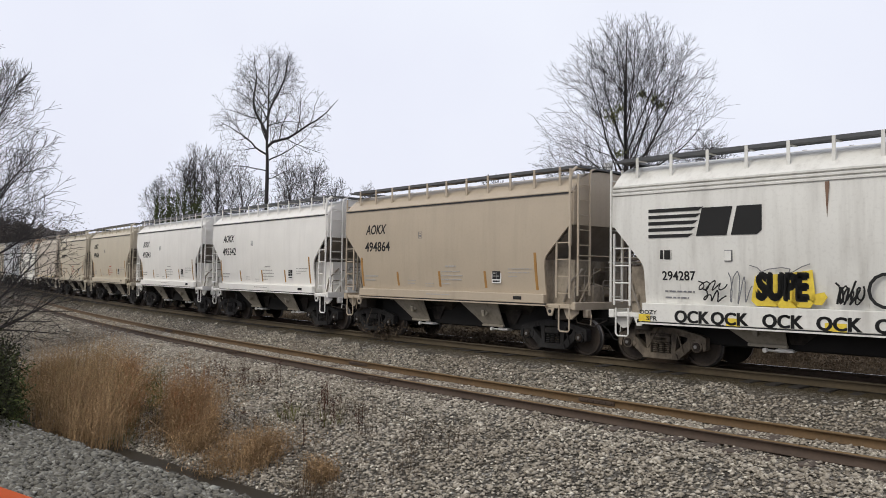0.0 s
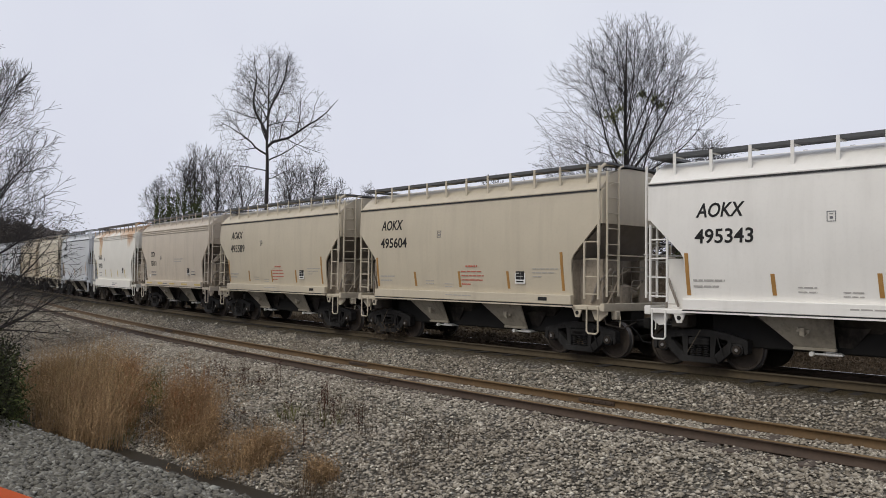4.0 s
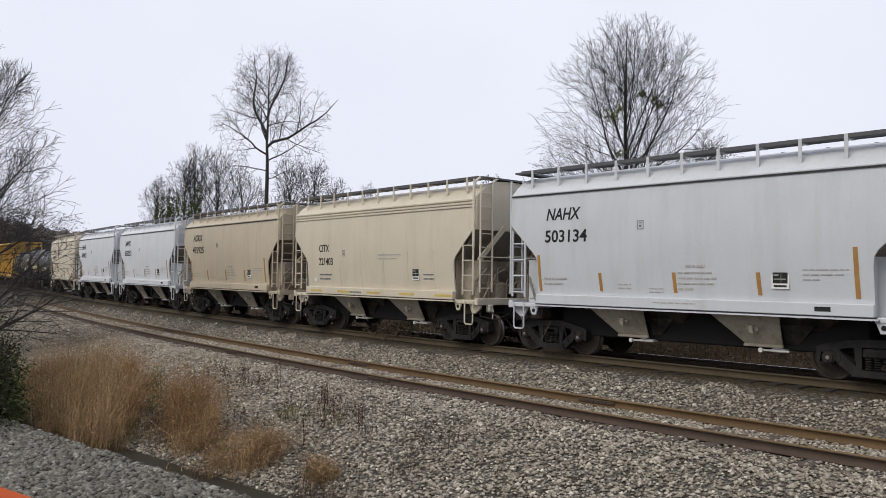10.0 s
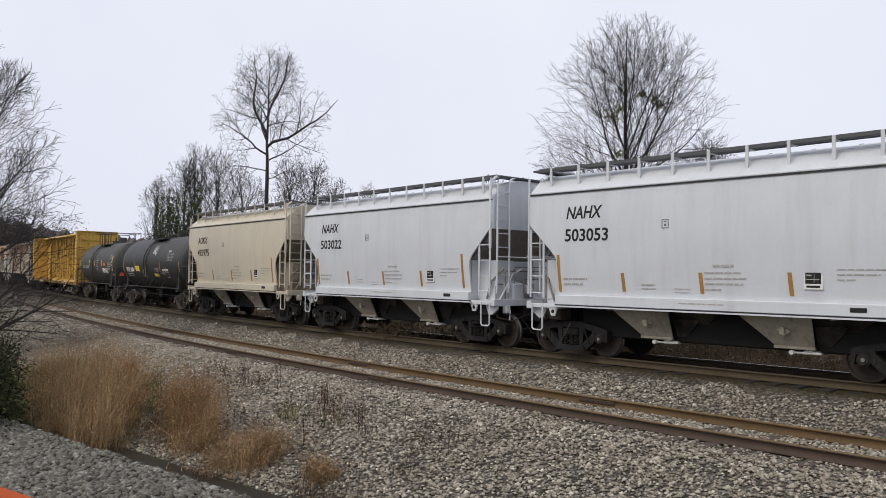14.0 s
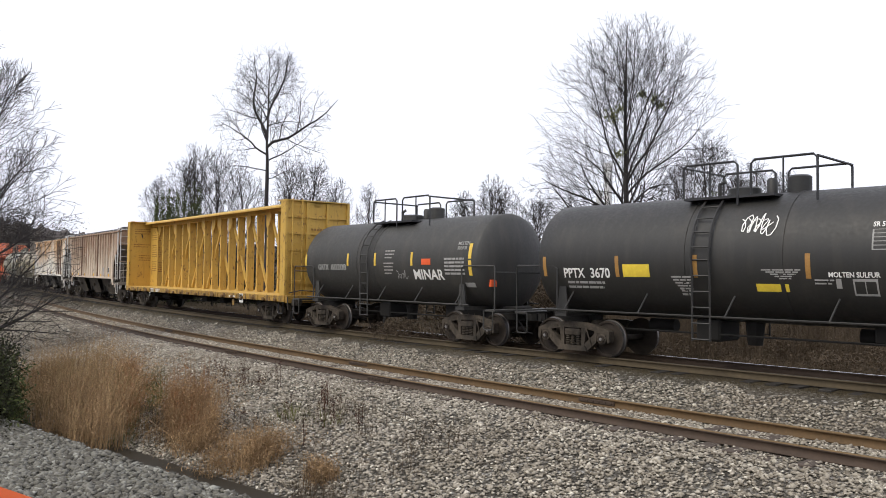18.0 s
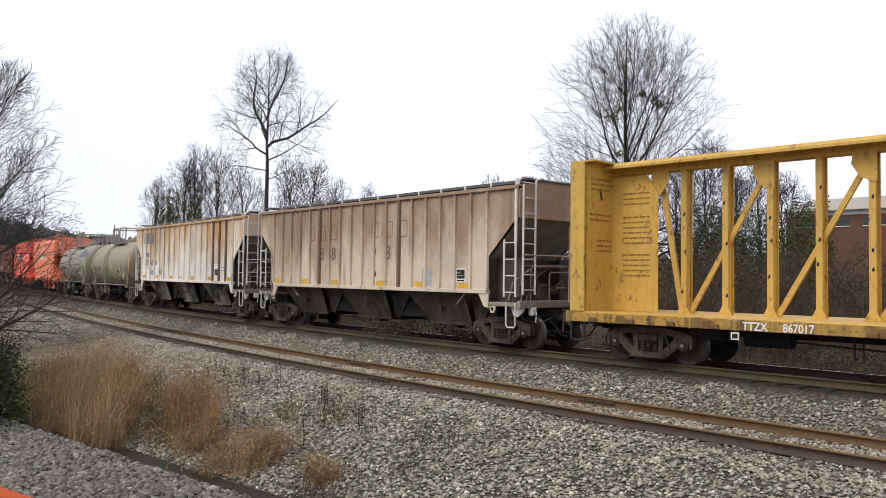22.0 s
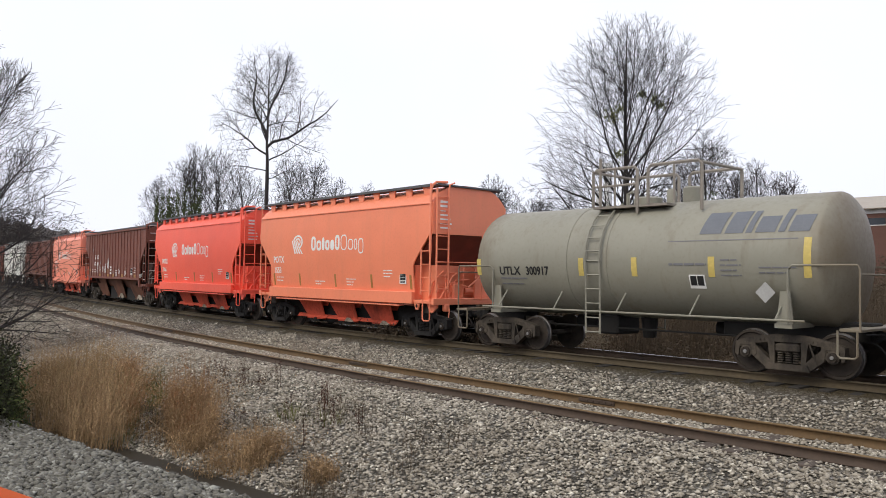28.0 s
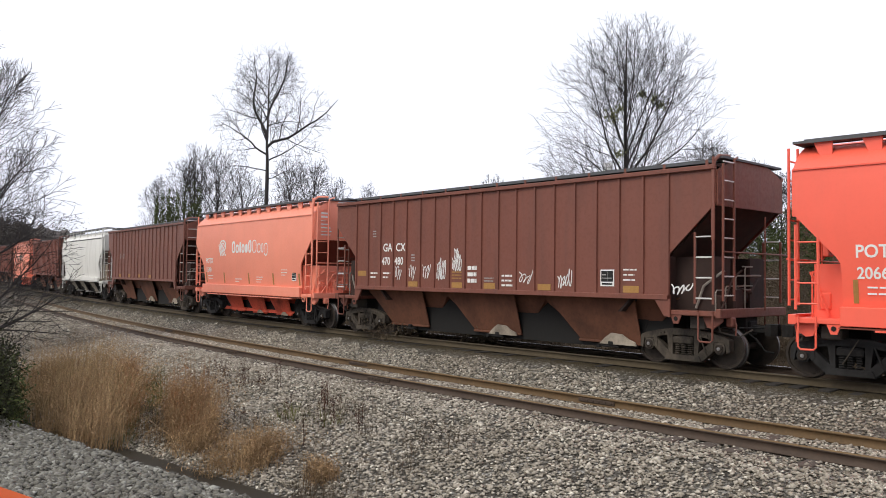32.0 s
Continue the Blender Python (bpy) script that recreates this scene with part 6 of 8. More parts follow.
def lead_car():
    car = hopper("covered_hopper", "dirty white covered hopper with black stripes and graffiti on its side", WHITE_WORN, xe=4.97, xb=4.12, z_eave=4.12, z_lo=2.30, z_hi=3.24, sill=1.18, seam=False, deep_sill=True)
    stripes_logo(car)
    bars(car, -3.69, 2.42, (0.30,), 0.1, 0.20, INK, -1.592, "mark_bar")
    words(car, "294287", -3.66, 1.95, 0.20, INK, -1.592, 0.95)
    bars(car, -3.6, 1.68, (0.75, 0.6), 0.14, 0.05, INK_GREY, -1.592)
    patch(car, -2.16, -1.98, 2.36, 2.60, INK_GREY, -1.592, "car_tag")
    patch(car, -2.145, -1.995, 2.375, 2.585, WHITE_WORN, -1.597, "tag_field")
    b = Shape()
    for x, z, w, h in ((-1.56, 1.44, 0.62, 0.66), (-1.1, 1.42, 0.55, 0.72), (-0.75, 1.44, 0.48, 0.74), (-0.4, 1.5, 0.35, 0.25)):
        b.prism([(x, z + 0.1), (x + 0.12, z), (x + w - 0.1, z), (x + w, z + 0.15), (x + w - 0.06, z + h), (x + 0.08, z + h - 0.05)], -1.597, -1.59)
    part("graffiti_fill", b, SPRAY_YELLOW, car, "yellow spray-paint patch")
    for dx, dz in ((0, 0), (0.035, 0.0), (-0.035, 0.0), (0.0, 0.035), (0.0, -0.035), (0.025, 0.025), (-0.025, -0.025)):
        words(car, "SUPE", -1.44 + dx, 1.60 + dz, 0.50, INK, -1.603, 0.66, name="graffiti")
    scribble(car, -2.74, 1.72, 0.62, 0.24, INK, 61, -1.60, 0.014, 4)
    scribble(car, -2.66, 1.48, 0.50, 0.24, INK, 62, -1.60, 0.016, 3)
    scribble(car, -2.06, 1.5, 0.5, 0.6, INK_GREY, 23, -1.598, 0.012, 3)
    scribble(car, -1.6, 2.0, 1.1, 0.3, INK_GREY, 29, -1.594, 0.010, 2)
    scribble(car, 0.1, 1.52, 0.5, 0.38, INK, 24, -1.602, 0.018, 5)
    scribble(car, 0.15, 1.50, 0.42, 0.30, INK, 25, -1.602, 0.014, 4)
    b = Shape()
    for i in range(14):
        p, q = i * 6.283 / 14, (i + 1) * 6.283 / 14
        b.prism([(1.0 + 0.34 * math.cos(p), 1.8 + 0.34 * math.sin(p)), (1.0 + 0.28 * math.cos(p), 1.8 + 0.28 * math.sin(p)), (1.0 + 0.28 * math.cos(q), 1.8 + 0.28 * math.sin(q)), (1.0 + 0.34 * math.cos(q), 1.8 + 0.34 * math.sin(q))], -1.602, -1.592)
    part("graffiti", b, INK, car, "black sprayed ring", kind="stuff")
    for x in (-3.32, -2.46, -1.34, -0.27, 0.78, 1.75, 2.7):
        for dx in (0.0, 0.022):
            words(car, "QCK", x + dx, 1.02, 0.26, INK, -1.606, 1.0, name="graffiti")
    words(car, "OOZY", -4.2, 1.17, 0.09, INK, -1.607, 1.2, name="graffiti")
    words(car, "SPR", -4.02, 1.03, 0.10, INK, -1.607, 1.2, name="graffiti")
    for x, w in ((-4.22, 0.3), (-2.1, 0.3), (-0.1, 0.4)):
        patch(car, x, x + w, 1.0, 1.16, SPRAY_YELLOW, -1.603, "graffiti_fill")
    part("rust_run", Shape().prism([(-0.09, 3.9), (-0.01, 3.9), (-0.03, 3.55), (-0.05, 3.2), (-0.07, 3.5)], -1.596, -1.588), RIB_RUST, car)
    scribble(car, 1.9, 1.7, 1.3, 0.8, INK_GREY, 77, -1.602, 0.02, 4)
    return couple(car, 3.95)


def rust_topped(name, colour):
    """White paint with orange rust bleeding down from the roof in broad tongues."""
    m, nt, b = shader(name, 0.5)
    v = coords(nt)
    sep = node(nt, "ShaderNodeSeparateXYZ", {"Vector": v})
    run = noise_of(nt, coords(nt, (1.6, 1.6, 0.15)), 1.5, 4, 0.55)
    fine = noise_of(nt, coords(nt, (4, 4, 1.2)), 2.2, 6, 0.6)
    lim = grey(nt, run, 0.35, 0.7, 4.42, 4.05)
    for x0, wide, deep in ((-2.98, 0.46, 1.45), (3.75, 0.85, 0.85), (2.4, 1.1, 0.30), (-1.9, 0.9, 0.18)):
        d = node(nt, "ShaderNodeMath", {0: sep.outputs["X"], 1: x0}, operation="SUBTRACT").outputs[0]
        d = node(nt, "ShaderNodeMath", {0: d}, operation="ABSOLUTE").outputs[0]
        d = grey(nt, d, wide, wide * (0.62 if deep > 1 else 0.3), 0.0, deep)
        lim = node(nt, "ShaderNodeMath", {0: lim, 1: d}, operation="SUBTRACT").outputs[0]
    d = node(nt, "ShaderNodeMath", {0: sep.outputs["Z"], 1: lim}, operation="SUBTRACT").outputs[0]
    f = grey(nt, d, -0.12, 0.3, 0.0, 1.0)
    f = node(nt, "ShaderNodeMath", {0: f, 1: grey(nt, fine, 0.34, 0.6, 0.35, 0.95)}, operation="MULTIPLY").outputs[0]
    c = mix(nt, grey(nt, noise_of(nt, v, 0.9, 3), 0.35, 0.7, 0, 0.35), colour, scaled(colour, 0.82))
    tone = mix(nt, fine, (0.62, 0.33, 0.09), (0.30, 0.11, 0.03))
    c = mix(nt, f, c, mix(nt, grey(nt, sep.outputs["Z"], 3.75, 3.35, 0.0, 0.8), tone, (0.62, 0.45, 0.20)))
    nt.links.new(c, b.inputs["Base Color"])
    return m


def potash(mat, number, label):
    car = hopper("covered_hopper", label, mat, xe=5.45, xb=4.55, z_eave=4.18, z_hi=3.30, z_lo=2.35, sill=1.24, brackets=12, gussets=True, truck_x=4.55, coupler_x=5.95, chutes=(-2.13, 0.0, 2.13), chute_mat=CHUTE_RED)
    y = -1.592
    b = Shape()
    lay = lambda a: [(p, -bulge(q) - 0.006, q) for p, q in a]
    for i in range(4):
        b.add(lay([(-2.66 + 0.17 * i, 2.74), (-2.56 + 0.17 * i, 2.74), (-2.66 + 0.12 * i, 2.98), (-2.80 + 0.13 * i, 3.24), (-2.88 + 0.13 * i, 3.24), (-2.76 + 0.13 * i, 2.98)]), [(0, 1, 2, 3, 4, 5)])
    for rad, wide in ((0.36, 0.09), (0.20, 0.07)):
        for i in range(10):
            p, q = radians(-75 + 24 * i), radians(-75 + 24 * (i + 1))
            b.add(lay([(-2.42 + k * math.cos(a), 3.18 + k * 0.74 * math.sin(a)) for k, a in ((rad, p), (rad - wide, p), (rad - wide, q), (rad, q))]), [(0, 1, 2, 3)])
    part("swirl_emblem", b, CHALK, car, "plain white swirl emblem")
    def pill(x, z, w, h, e):
        """A rounded blob, or a rounded ring when e is the ring's thickness."""
        pts = []
        for q in range(20):
            a = q * 2 * math.pi / 20
            c, d = math.cos(a), math.sin(a)
            pts.append((math.copysign(abs(c) ** 0.7, c), math.copysign(abs(d) ** 0.7, d)))
        ring = lambda t: [(x + w / 2 + p * (w / 2 - t), z + h / 2 + q * (h / 2 - t)) for p, q in pts]
        put = lambda a, lift: [(p, -bulge(q) - lift, q) for p, q in a]
        o = put(ring(0), 0.006)
        if not e:
            return o, [tuple(range(20))]
        return o + put(ring(e), 0.006), [(q, (q + 1) % 20, 20 + (q + 1) % 20, 20 + q) for q in range(20)]
    x = -1.45
    for w, h in ((0.32, 0.52), (0.32, 0.37), (0.17, 0.47), (0.29, 0.37), (0.25, 0.37), (0.30, 0.53)):
        part("name_shape", Shape().add(*pill(x, 2.84, w, h, 0.095 if w > 0.28 else 0)), CHALK, car, "bold rounded white shape of a painted name")
        x += w + 0.05
    x += 0.02
    for w, h, z in ((0.39, 0.54, 2.83), (0.32, 0.38, 2.83), (0.18, 0.38, 2.83), (0.32, 0.52, 2.70)):
        part("name_shape", Shape().add(*pill(x, z, w, h, 0.042)), CHALK, car, "thin rounded white outline of a painted name")
        x += w + 0.06
    b = Shape()
    for i in range(7):
        b.box(5.482, 5.487, -1.25, -1.25 + (0.34, 0.28, 0.22, 0.3, 0.4, 0.45, 0.4)[i], 4.2 - i * 0.13, 4.2 - i * 0.13 + (0.07 if i < 2 else 0.045))
    part("small_print", b, CHALK, car, kind="stuff")
    words(car, "POTX", -4.3, 2.42, 0.24, CHALK, y, 0.9)
    words(car, number, -4.28, 2.02, 0.22, CHALK, y, 0.9)
    data_panel(car, 3.85, 1.72, 0.34, y)
    bars(car, -4.1, 1.84, (0.55, 0.5), 0.12, 0.045, CHALK, y)
    bars(car, -1.25, 1.72, (0.7, 0.4), 0.1, 0.045, CHALK, y)
    bars(car, 0.8, 1.82, (0.6, 0.5, 0.4), 0.1, 0.04, CHALK, y)
    bars(car, 3.0, 2.12, (0.5, 0.5, 0.35), 0.1, 0.04, CHALK, y)
    for xm in (-4.35, -2.4, 0.05, 2.25, 4.36):
        patch(car, xm, xm + 0.09, 1.55, 2.0, REFLECT, y, "reflector_strip")
    return couple(car, 4.55)


def rib_panels(car, half, cut, ribs, marks, fill, z0, z1):
    xb = half - cut
    for i in marks:
        x = -xb + (i + 0.5) * 2 * xb / ribs
        patch(car, x - 0.22, x + 0.22, z0, z1, fill, -1.546, "reflector_patch")


def big_blocks(car, xs, z, w, h, material, y=-1.548):
    """Large faded letters as hollow plain blocks."""
    for x in xs:
        b = Shape()
        e = 0.028
        b.box(x, x + e, y, y + 0.006, z, z + h)
        b.box(x + w - e, x + w, y, y + 0.006, z, z + h)
        b.box(x + e, x + w - e, y, y + 0.006, z + h - e, z + h)
        b.box(x + e, x + w - e, y, y + 0.006, z, z + e)
        part("faded_letter_block", b, material, car)


def build_train():
    lead_car()
    aokx("AOKX", "494864", TAN, "tan covered hopper car with black reporting marks", slant=0.22)
    aokx("AOKX", "495342", WHITE, "white covered hopper car with black reporting marks", slant=0.22)
    aokx("AOKX", "495343", WHITE, "white covered hopper car with black reporting marks", slant=0.22)
    aokx("AOKX", "495604", TAN_LIGHT, "light tan covered hopper car with black reporting marks", True, up=0.1)
    aokx("AOKX", "495589", TAN_LIGHT, "light tan covered hopper car with red small print", True, up=0.12)
    citx("CITX", "221311", paint("grey_tan_paint", (0.57, 0.50, 0.41), 0.5), "greyish tan covered hopper with ridged eaves")
    car = hopper("covered_hopper", "white covered hopper with orange rust running from its roof", rust_topped("rust_topped_white_paint", (0.76, 0.74, 0.68)), seam=False, deep_sill=True, sill=1.22)
    words(car, "NAHX", -3.45, 2.72, 0.26, INK, -1.592, 0.9)
    words(car, "500258", -3.48, 2.20, 0.26, INK, -1.592, 0.85)
    for xm in (-4.0, -1.9, -0.5, 1.0, 2.6):
        patch(car, xm, xm + 0.075, 1.62, 2.66 if xm < -3 else 2.08, REFLECT_FADED, -1.592, "reflector_strip", lean=0.04)
    data_panel(car, 2.1, 1.85, y=-1.592)
    framed_tag(car, -2.05, 2.62)
    bars(car, -3.4, 1.85, (0.7, 0.6), 0.16, 0.05, INK_GREY, -1.592)
    bars(car, 0.2, 1.24, (1.1, 0.7), 0.1, 0.05, INK_GREY, -1.604)
    couple(car, 3.95)
    aokx("NAHX", "503134", LIGHT_GREY, "light grey covered hopper car with black reporting marks", slant=0.22, up=0.12)
    citx("CITX", "221403", CREAM, "cream covered hopper with ridged eaves")
    aokx("AOKX", "492925", TAN_WARM, "tan covered hopper car with amber reflector strips", up=0.13)
    aokx("NAHX", "503053", GREY_WHITE, "pale grey covered hopper car with black reporting marks", slant=0.22, up=0.13)
    aokx("NAHX", "503022", GREY_WHITE, "pale grey covered hopper car with black reporting marks", slant=0.22, up=0.13)
    aokx("AOKX", "495975", CREAM, "cream covered hopper car with black reporting marks")
    # black sulphur tank
    r, zc = 1.45, 2.46
    car = tank_car("tank_car", "glossy black tank car with yellow decals", TANK_BLACK, 5.1, r, zc, truck_x=4.3, plat=0.25, ladder_x=-0.75)
    tank_words(car, "PPTX", -4.35, 1.98, 0.24, CHALK, r, zc, 0.80)
    tank_words(car, "3670", -3.54, 1.98, 0.24, CHALK, r, zc, 0.86)
    tank_bars(car, -4.27, 1.82, (1.15, 1.1), 0.13, 0.06, CHALK_DIM, r, zc)
    part("yellow_decal", bent_strip(-2.58, 0.72, r, zc, -18, -6), SPRAY_YELLOW, car)
    part("yellow_decal", bent_strip(0.64, 0.68, r, zc, -30, -23), SPRAY_YELLOW, car)
    for x in (-5.0, -2.79, -0.75, 1.69, 4.73):
        part("reflector_strip", bent_strip(x, 0.10, r, zc, -18, 2), REFLECT, car)
    for i in range(5):
        tank_bars(car, -1.31 + 0.04 * i, 2.0 - 0.07 * i, (0.56 - 0.05 * i,), 0.1, 0.035, CHALK_DIM, r, zc)
        tank_bars(car, 0.79 + 0.09 * i, 2.17 - 0.045 * i, (0.83 - 0.14 * i,), 0.1, 0.025, CHALK_DIM, r, zc)
    tank_bars(car, 1.85, 1.96, (0.4, 0.35), 0.07, 0.03, CHALK_DIM, r, zc)
    tank_bars(car, -1.12, 1.66, (0.3, 0.25), 0.1, 0.05, CHALK_DIM, r, zc)
    tank_words(car, "SR 5144", 2.92, 3.02, 0.10, CHALK, r, zc, 0.8)
    part("test_panel", bent_strip(2.92, 0.86, r, zc, 4, 20), CHALK_DIM, car)
    for i in range(5):
        for j in range(3):
            part("panel_field", bent_strip(2.95 + j * 0.28, 0.24, r + 0.004, zc, 4.8 + 3.1 * i, 7.2 + 3.1 * i), TANK_BLACK, car)
    tank_words(car, "MOLTEN SULFUR", 2.12, 2.04, 0.10, CHALK, r, zc, 0.85)
    part("inspection_panel", bent_strip(2.56, 0.44, r, zc, -32, -18), CHALK_DIM, car)
    part("panel_field", bent_strip(2.59, 0.18, r + 0.004, zc, -30, -20), TANK_BLACK, car)
    part("panel_field", bent_strip(2.79, 0.18, r + 0.004, zc, -30, -20), TANK_BLACK, car)
    part("inspection_panel", bent_strip(2.25, 0.1, r, zc, -26, -18), CHALK_DIM, car)
    scribble(car, 0.30, 2.92, 0.72, 0.42, CHALK, 5, 0, 0.012, 5, (r + 0.004, zc))
    scribble(car, 0.43, 2.95, 0.5, 0.35, CHALK, 6, 0, 0.010, 3, (r + 0.004, zc))
    couple(car, 4.3)
    # second black tank
    r, zc = 1.42, 2.44
    car = tank_car("tank_car", "matt black tank car with yellow reflectors and white graffiti", TANK_DUSTY, 4.6, r, zc, truck_x=3.95, plat=0.5, ladder_x=-1.0, seams=(-1.35, -0.4))
    tank_words(car, "GATX", -3.76, 2.15, 0.20, CHALK_DIM, r, zc, 0.88)
    tank_words(car, "60208", -2.92, 2.15, 0.20, CHALK_DIM, r, zc, 1.36)
    for x in (-4.66, -1.9, -0.3, 1.65):
        part("reflector_strip", bent_strip(x, 0.10, r, zc, -6, 11), REFLECT_NEW, car)
    for a in (-18, 2):
        part("reflector_strip", bent_strip(4.32, 0.13, r, zc, a, a + 18), REFLECT_NEW, car)
    part("placard", bent_strip(2.19, 0.43, r, zc, -5, 2.5), PLACARD, car, "orange hazard placard")
    tank_bars(car, 3.27, 2.46, (0.9,) * 5, 0.11, 0.06, CHALK_DIM, r, zc)
    tank_words(car, "MOLTEN", 3.82, 2.90, 0.10, CHALK_DIM, r, zc, 0.85)
    tank_words(car, "SULFUR", 3.82, 2.76, 0.10, CHALK_DIM, r, zc, 0.85)
    tank_bars(car, 0.3, 2.75, (0.5, 0.5, 0.4), 0.11, 0.04, FAINT, r, zc)
    tank_bars(car, 0.25, 2.35, (0.55, 0.5, 0.5, 0.4), 0.11, 0.04, FAINT, r, zc)
    tank_words(car, "MINAR", 1.75, 1.86, 0.31, CHALK, r, zc, 1.05)
    part("inspection_panel", bent_strip(4.05, 0.4, r, zc, -33, -27), CHALK_DIM, car)
    scribble(car, 0.9, 1.82, 0.55, 0.3, CHALK_DIM, 9, 0, 0.010, 4, (r + 0.004, zc))
    couple(car, 3.95, -0.5)
    couple(centerbeam("centerbeam_car", "empty yellow centerbeam lumber flatcar with end walls"), 7.98)
    # old ribbed hoppers
    car = ribbed_hopper("covered_hopper", "long ribbed covered hopper with faded brown and white paint", SOUTHERN, post_w=0.048, dark_posts=(5, 12))
    for digit, x in (("8", -2.68), ("8", -1.93), ("9", 0.5), ("8", 1.28)):
        words(car, digit, x, 2.50, 0.44, FADED_BROWN, -1.548, 0.9)
    big_blocks(car, (-3.45, -2.7, -1.95, 0.5, 1.28, 2.05), 3.2, 0.36, 0.52, FADED_BROWN)
    rib_panels(car, 7.2, 1.15, 18, (0, 3, 6, 10, 13, 16), PATCH_YELLOW, 1.63, 1.80)
    data_panel(car, 4.75, 1.80, 0.40, -1.548)
    patch(car, 3.18, 3.62, 1.68, 2.2, SPRAY_BLUE, -1.547, "primer_patch")
    part("soot_patch", Shape().prism([(0.55, 2.0), (0.67, 1.85), (0.79, 2.0), (0.74, 2.12), (0.60, 2.12)], -1.549, -1.543), INK, car)
    couple(car, 6.15)
    car = ribbed_hopper("covered_hopper", "long ribbed white covered hopper streaked with rust", RIB_WHITE, half=7.35, z_top=4.38, ribs=17, post_w=0.045, dark_posts=(14, 15, 16))
    b = Shape()
    for i in range(5):
        b.box(-6.06, -5.55 + 0.03 * i, -1.548, -1.542, 3.52 + i * 0.12, 3.585 + i * 0.12)
    part("striped_emblem", b, INK_GREY, car, "plain dark striped emblem")
    part("emblem_block", Shape().prism([(-5.55, 3.5), (-4.82, 3.5), (-4.70, 4.08), (-5.42, 4.08)], -1.548, -1.542), INK_GREY, car)
    part("emblem_block", Shape().prism([(-4.72, 3.5), (-4.22, 3.5), (-4.14, 3.6), (-4.14, 4.08), (-4.60, 4.08)], -1.548, -1.542), INK_GREY, car)
    for pair, x in (("25", -5.42), ("62", -4.70), ("06", -4.05)):
        words(car, pair, x, 2.36, 0.26, INK_GREY, -1.549, 0.85)
    bars(car, -5.42, 2.78, (0.36,), 0.1, 0.24, INK_GREY, -1.549, "mark_bar")
    patch(car, -4.82, -4.20, 1.84, 2.10, SPRAY_BLUE, -1.549, "car_tag")
    bars(car, -4.78, 2.0, (0.5, 0.4), 0.11, 0.05, INK_BLUE, -1.555)
    scribble(car, -3.50, 1.84, 0.5, 0.3, INK, 91, -1.552, 0.016, 4)
    rib_panels(car, 7.35, 1.15, 17, (0, 3, 6, 10, 13, 16), PATCH_YELLOW, 1.64, 1.80)
    patch(car, -0.42, 0.15, 1.68, 2.02, CHALK, -1.549, "inspection_panel")
    bars(car, -0.36, 1.78, (0.45, 0.4), 0.06, 0.03, RED_INK, -1.555)
    patch(car, 4.12, 4.62, 1.64, 2.40, CHALK, -1.549, "inspection_panel")
    patch(car, 4.22, 4.36, 1.88, 2.14, INK, -1.556, "panel_field")
    patch(car, 4.40, 4.54, 1.88, 2.14, INK, -1.556, "panel_field")
    bars(car, 4.95, 2.2, (0.35, 0.3), 0.13, 0.05, INK_GREY, -1.549)
    couple(car, 6.3)
    # grey tanks
    r, zc = 1.43, 2.42
    for number, mat, label, light in (("64662", TANK_TAN, "brown-stained grey tank car with grab rails", INK_GREY), ("300917", TANK_GREY, "dull grey tank car with slanted dark name bars", INK_BLUE)):
        car = tank_car("tank_car", label, mat, 4.65, r, zc, rail_mat=TANK_GREY, truck_x=3.95, ladder_x=-0.88, plat=0.45, seams=(-1.57, -0.35))
        dark = INK_GREY if number == "64662" else INK
        tank_words(car, "GATX" if number == "64662" else "UTLX", -3.86, 2.04, 0.22, dark, r, zc, 0.95)
        tank_words(car, number, -2.91, 2.04, 0.22, dark, r, zc, 0.82)
        if number == "300917":
            x = 2.1
            for w, h in ((0.46, 0.58), (0.34, 0.58), (0.0, 0.58), (0.36, 0.40), (0.0, 0.58), (0.36, 0.40)):
                wide = 0.14 + w * 0.8
                b = Shape()
                for i in range(6):
                    e, g = i / 6, (i + 1) / 6
                    b.add([(x + h * 0.22 * e, 0, 2.98 + h * e), (x + wide + h * 0.22 * e, 0, 2.98 + h * e), (x + wide + h * 0.22 * g, 0, 2.98 + h * g), (x + h * 0.22 * g, 0, 2.98 + h * g)], [(0, 1, 2, 3)])
                x += (w or 0.08) + 0.13
                me = b.mesh("name_bar")
                on_tank(me, r, zc)
                part("name_bar", me, INK_BLUE, car, "slanted dark bar of a painted name")
            part("name_rule", bent_strip(1.35, 2.94, r, zc, 16, 16.8), INK_GREY, car)
        tank_bars(car, -3.85, 1.92, (1.0, 0.8), 0.16, 0.04, INK_GREY, r, zc)
        tank_bars(car, 1.4, 2.28, (0.95,), 0.2, 0.05, INK_GREY, r, zc)
        tank_bars(car, 2.65, 2.38, (0.4, 0.5, 0.4, 0.5), 0.11, 0.03, INK_GREY, r, zc)
        tank_bars(car, 3.5, 2.22, (0.8, 0.6), 0.11, 0.03, INK_GREY, r, zc)
        part("inspection_panel", bent_strip(1.88, 0.38, r, zc, -27, -14), CHALK, car)
        part("panel_field", bent_strip(1.91, 0.15, r + 0.004, zc, -24, -15), INK, car)
        part("panel_field", bent_strip(2.08, 0.15, r + 0.004, zc, -24, -15), INK, car)
        for xx in (-4.72, -1.15, 0.4, 2.36, 4.42):
            part("reflector_strip", bent_strip(xx, 0.15, r, zc, -16, 17 if xx > 3 else 2), REFLECT_FADED, car)
        part("placard", Shape().prism([(3.45, 1.72), (3.66, 1.50), (3.87, 1.72), (3.66, 1.94)], -1.47, -1.462), CHALK_DIM, car, "diamond hazard placard")
        couple(car, 3.95, -0.47)
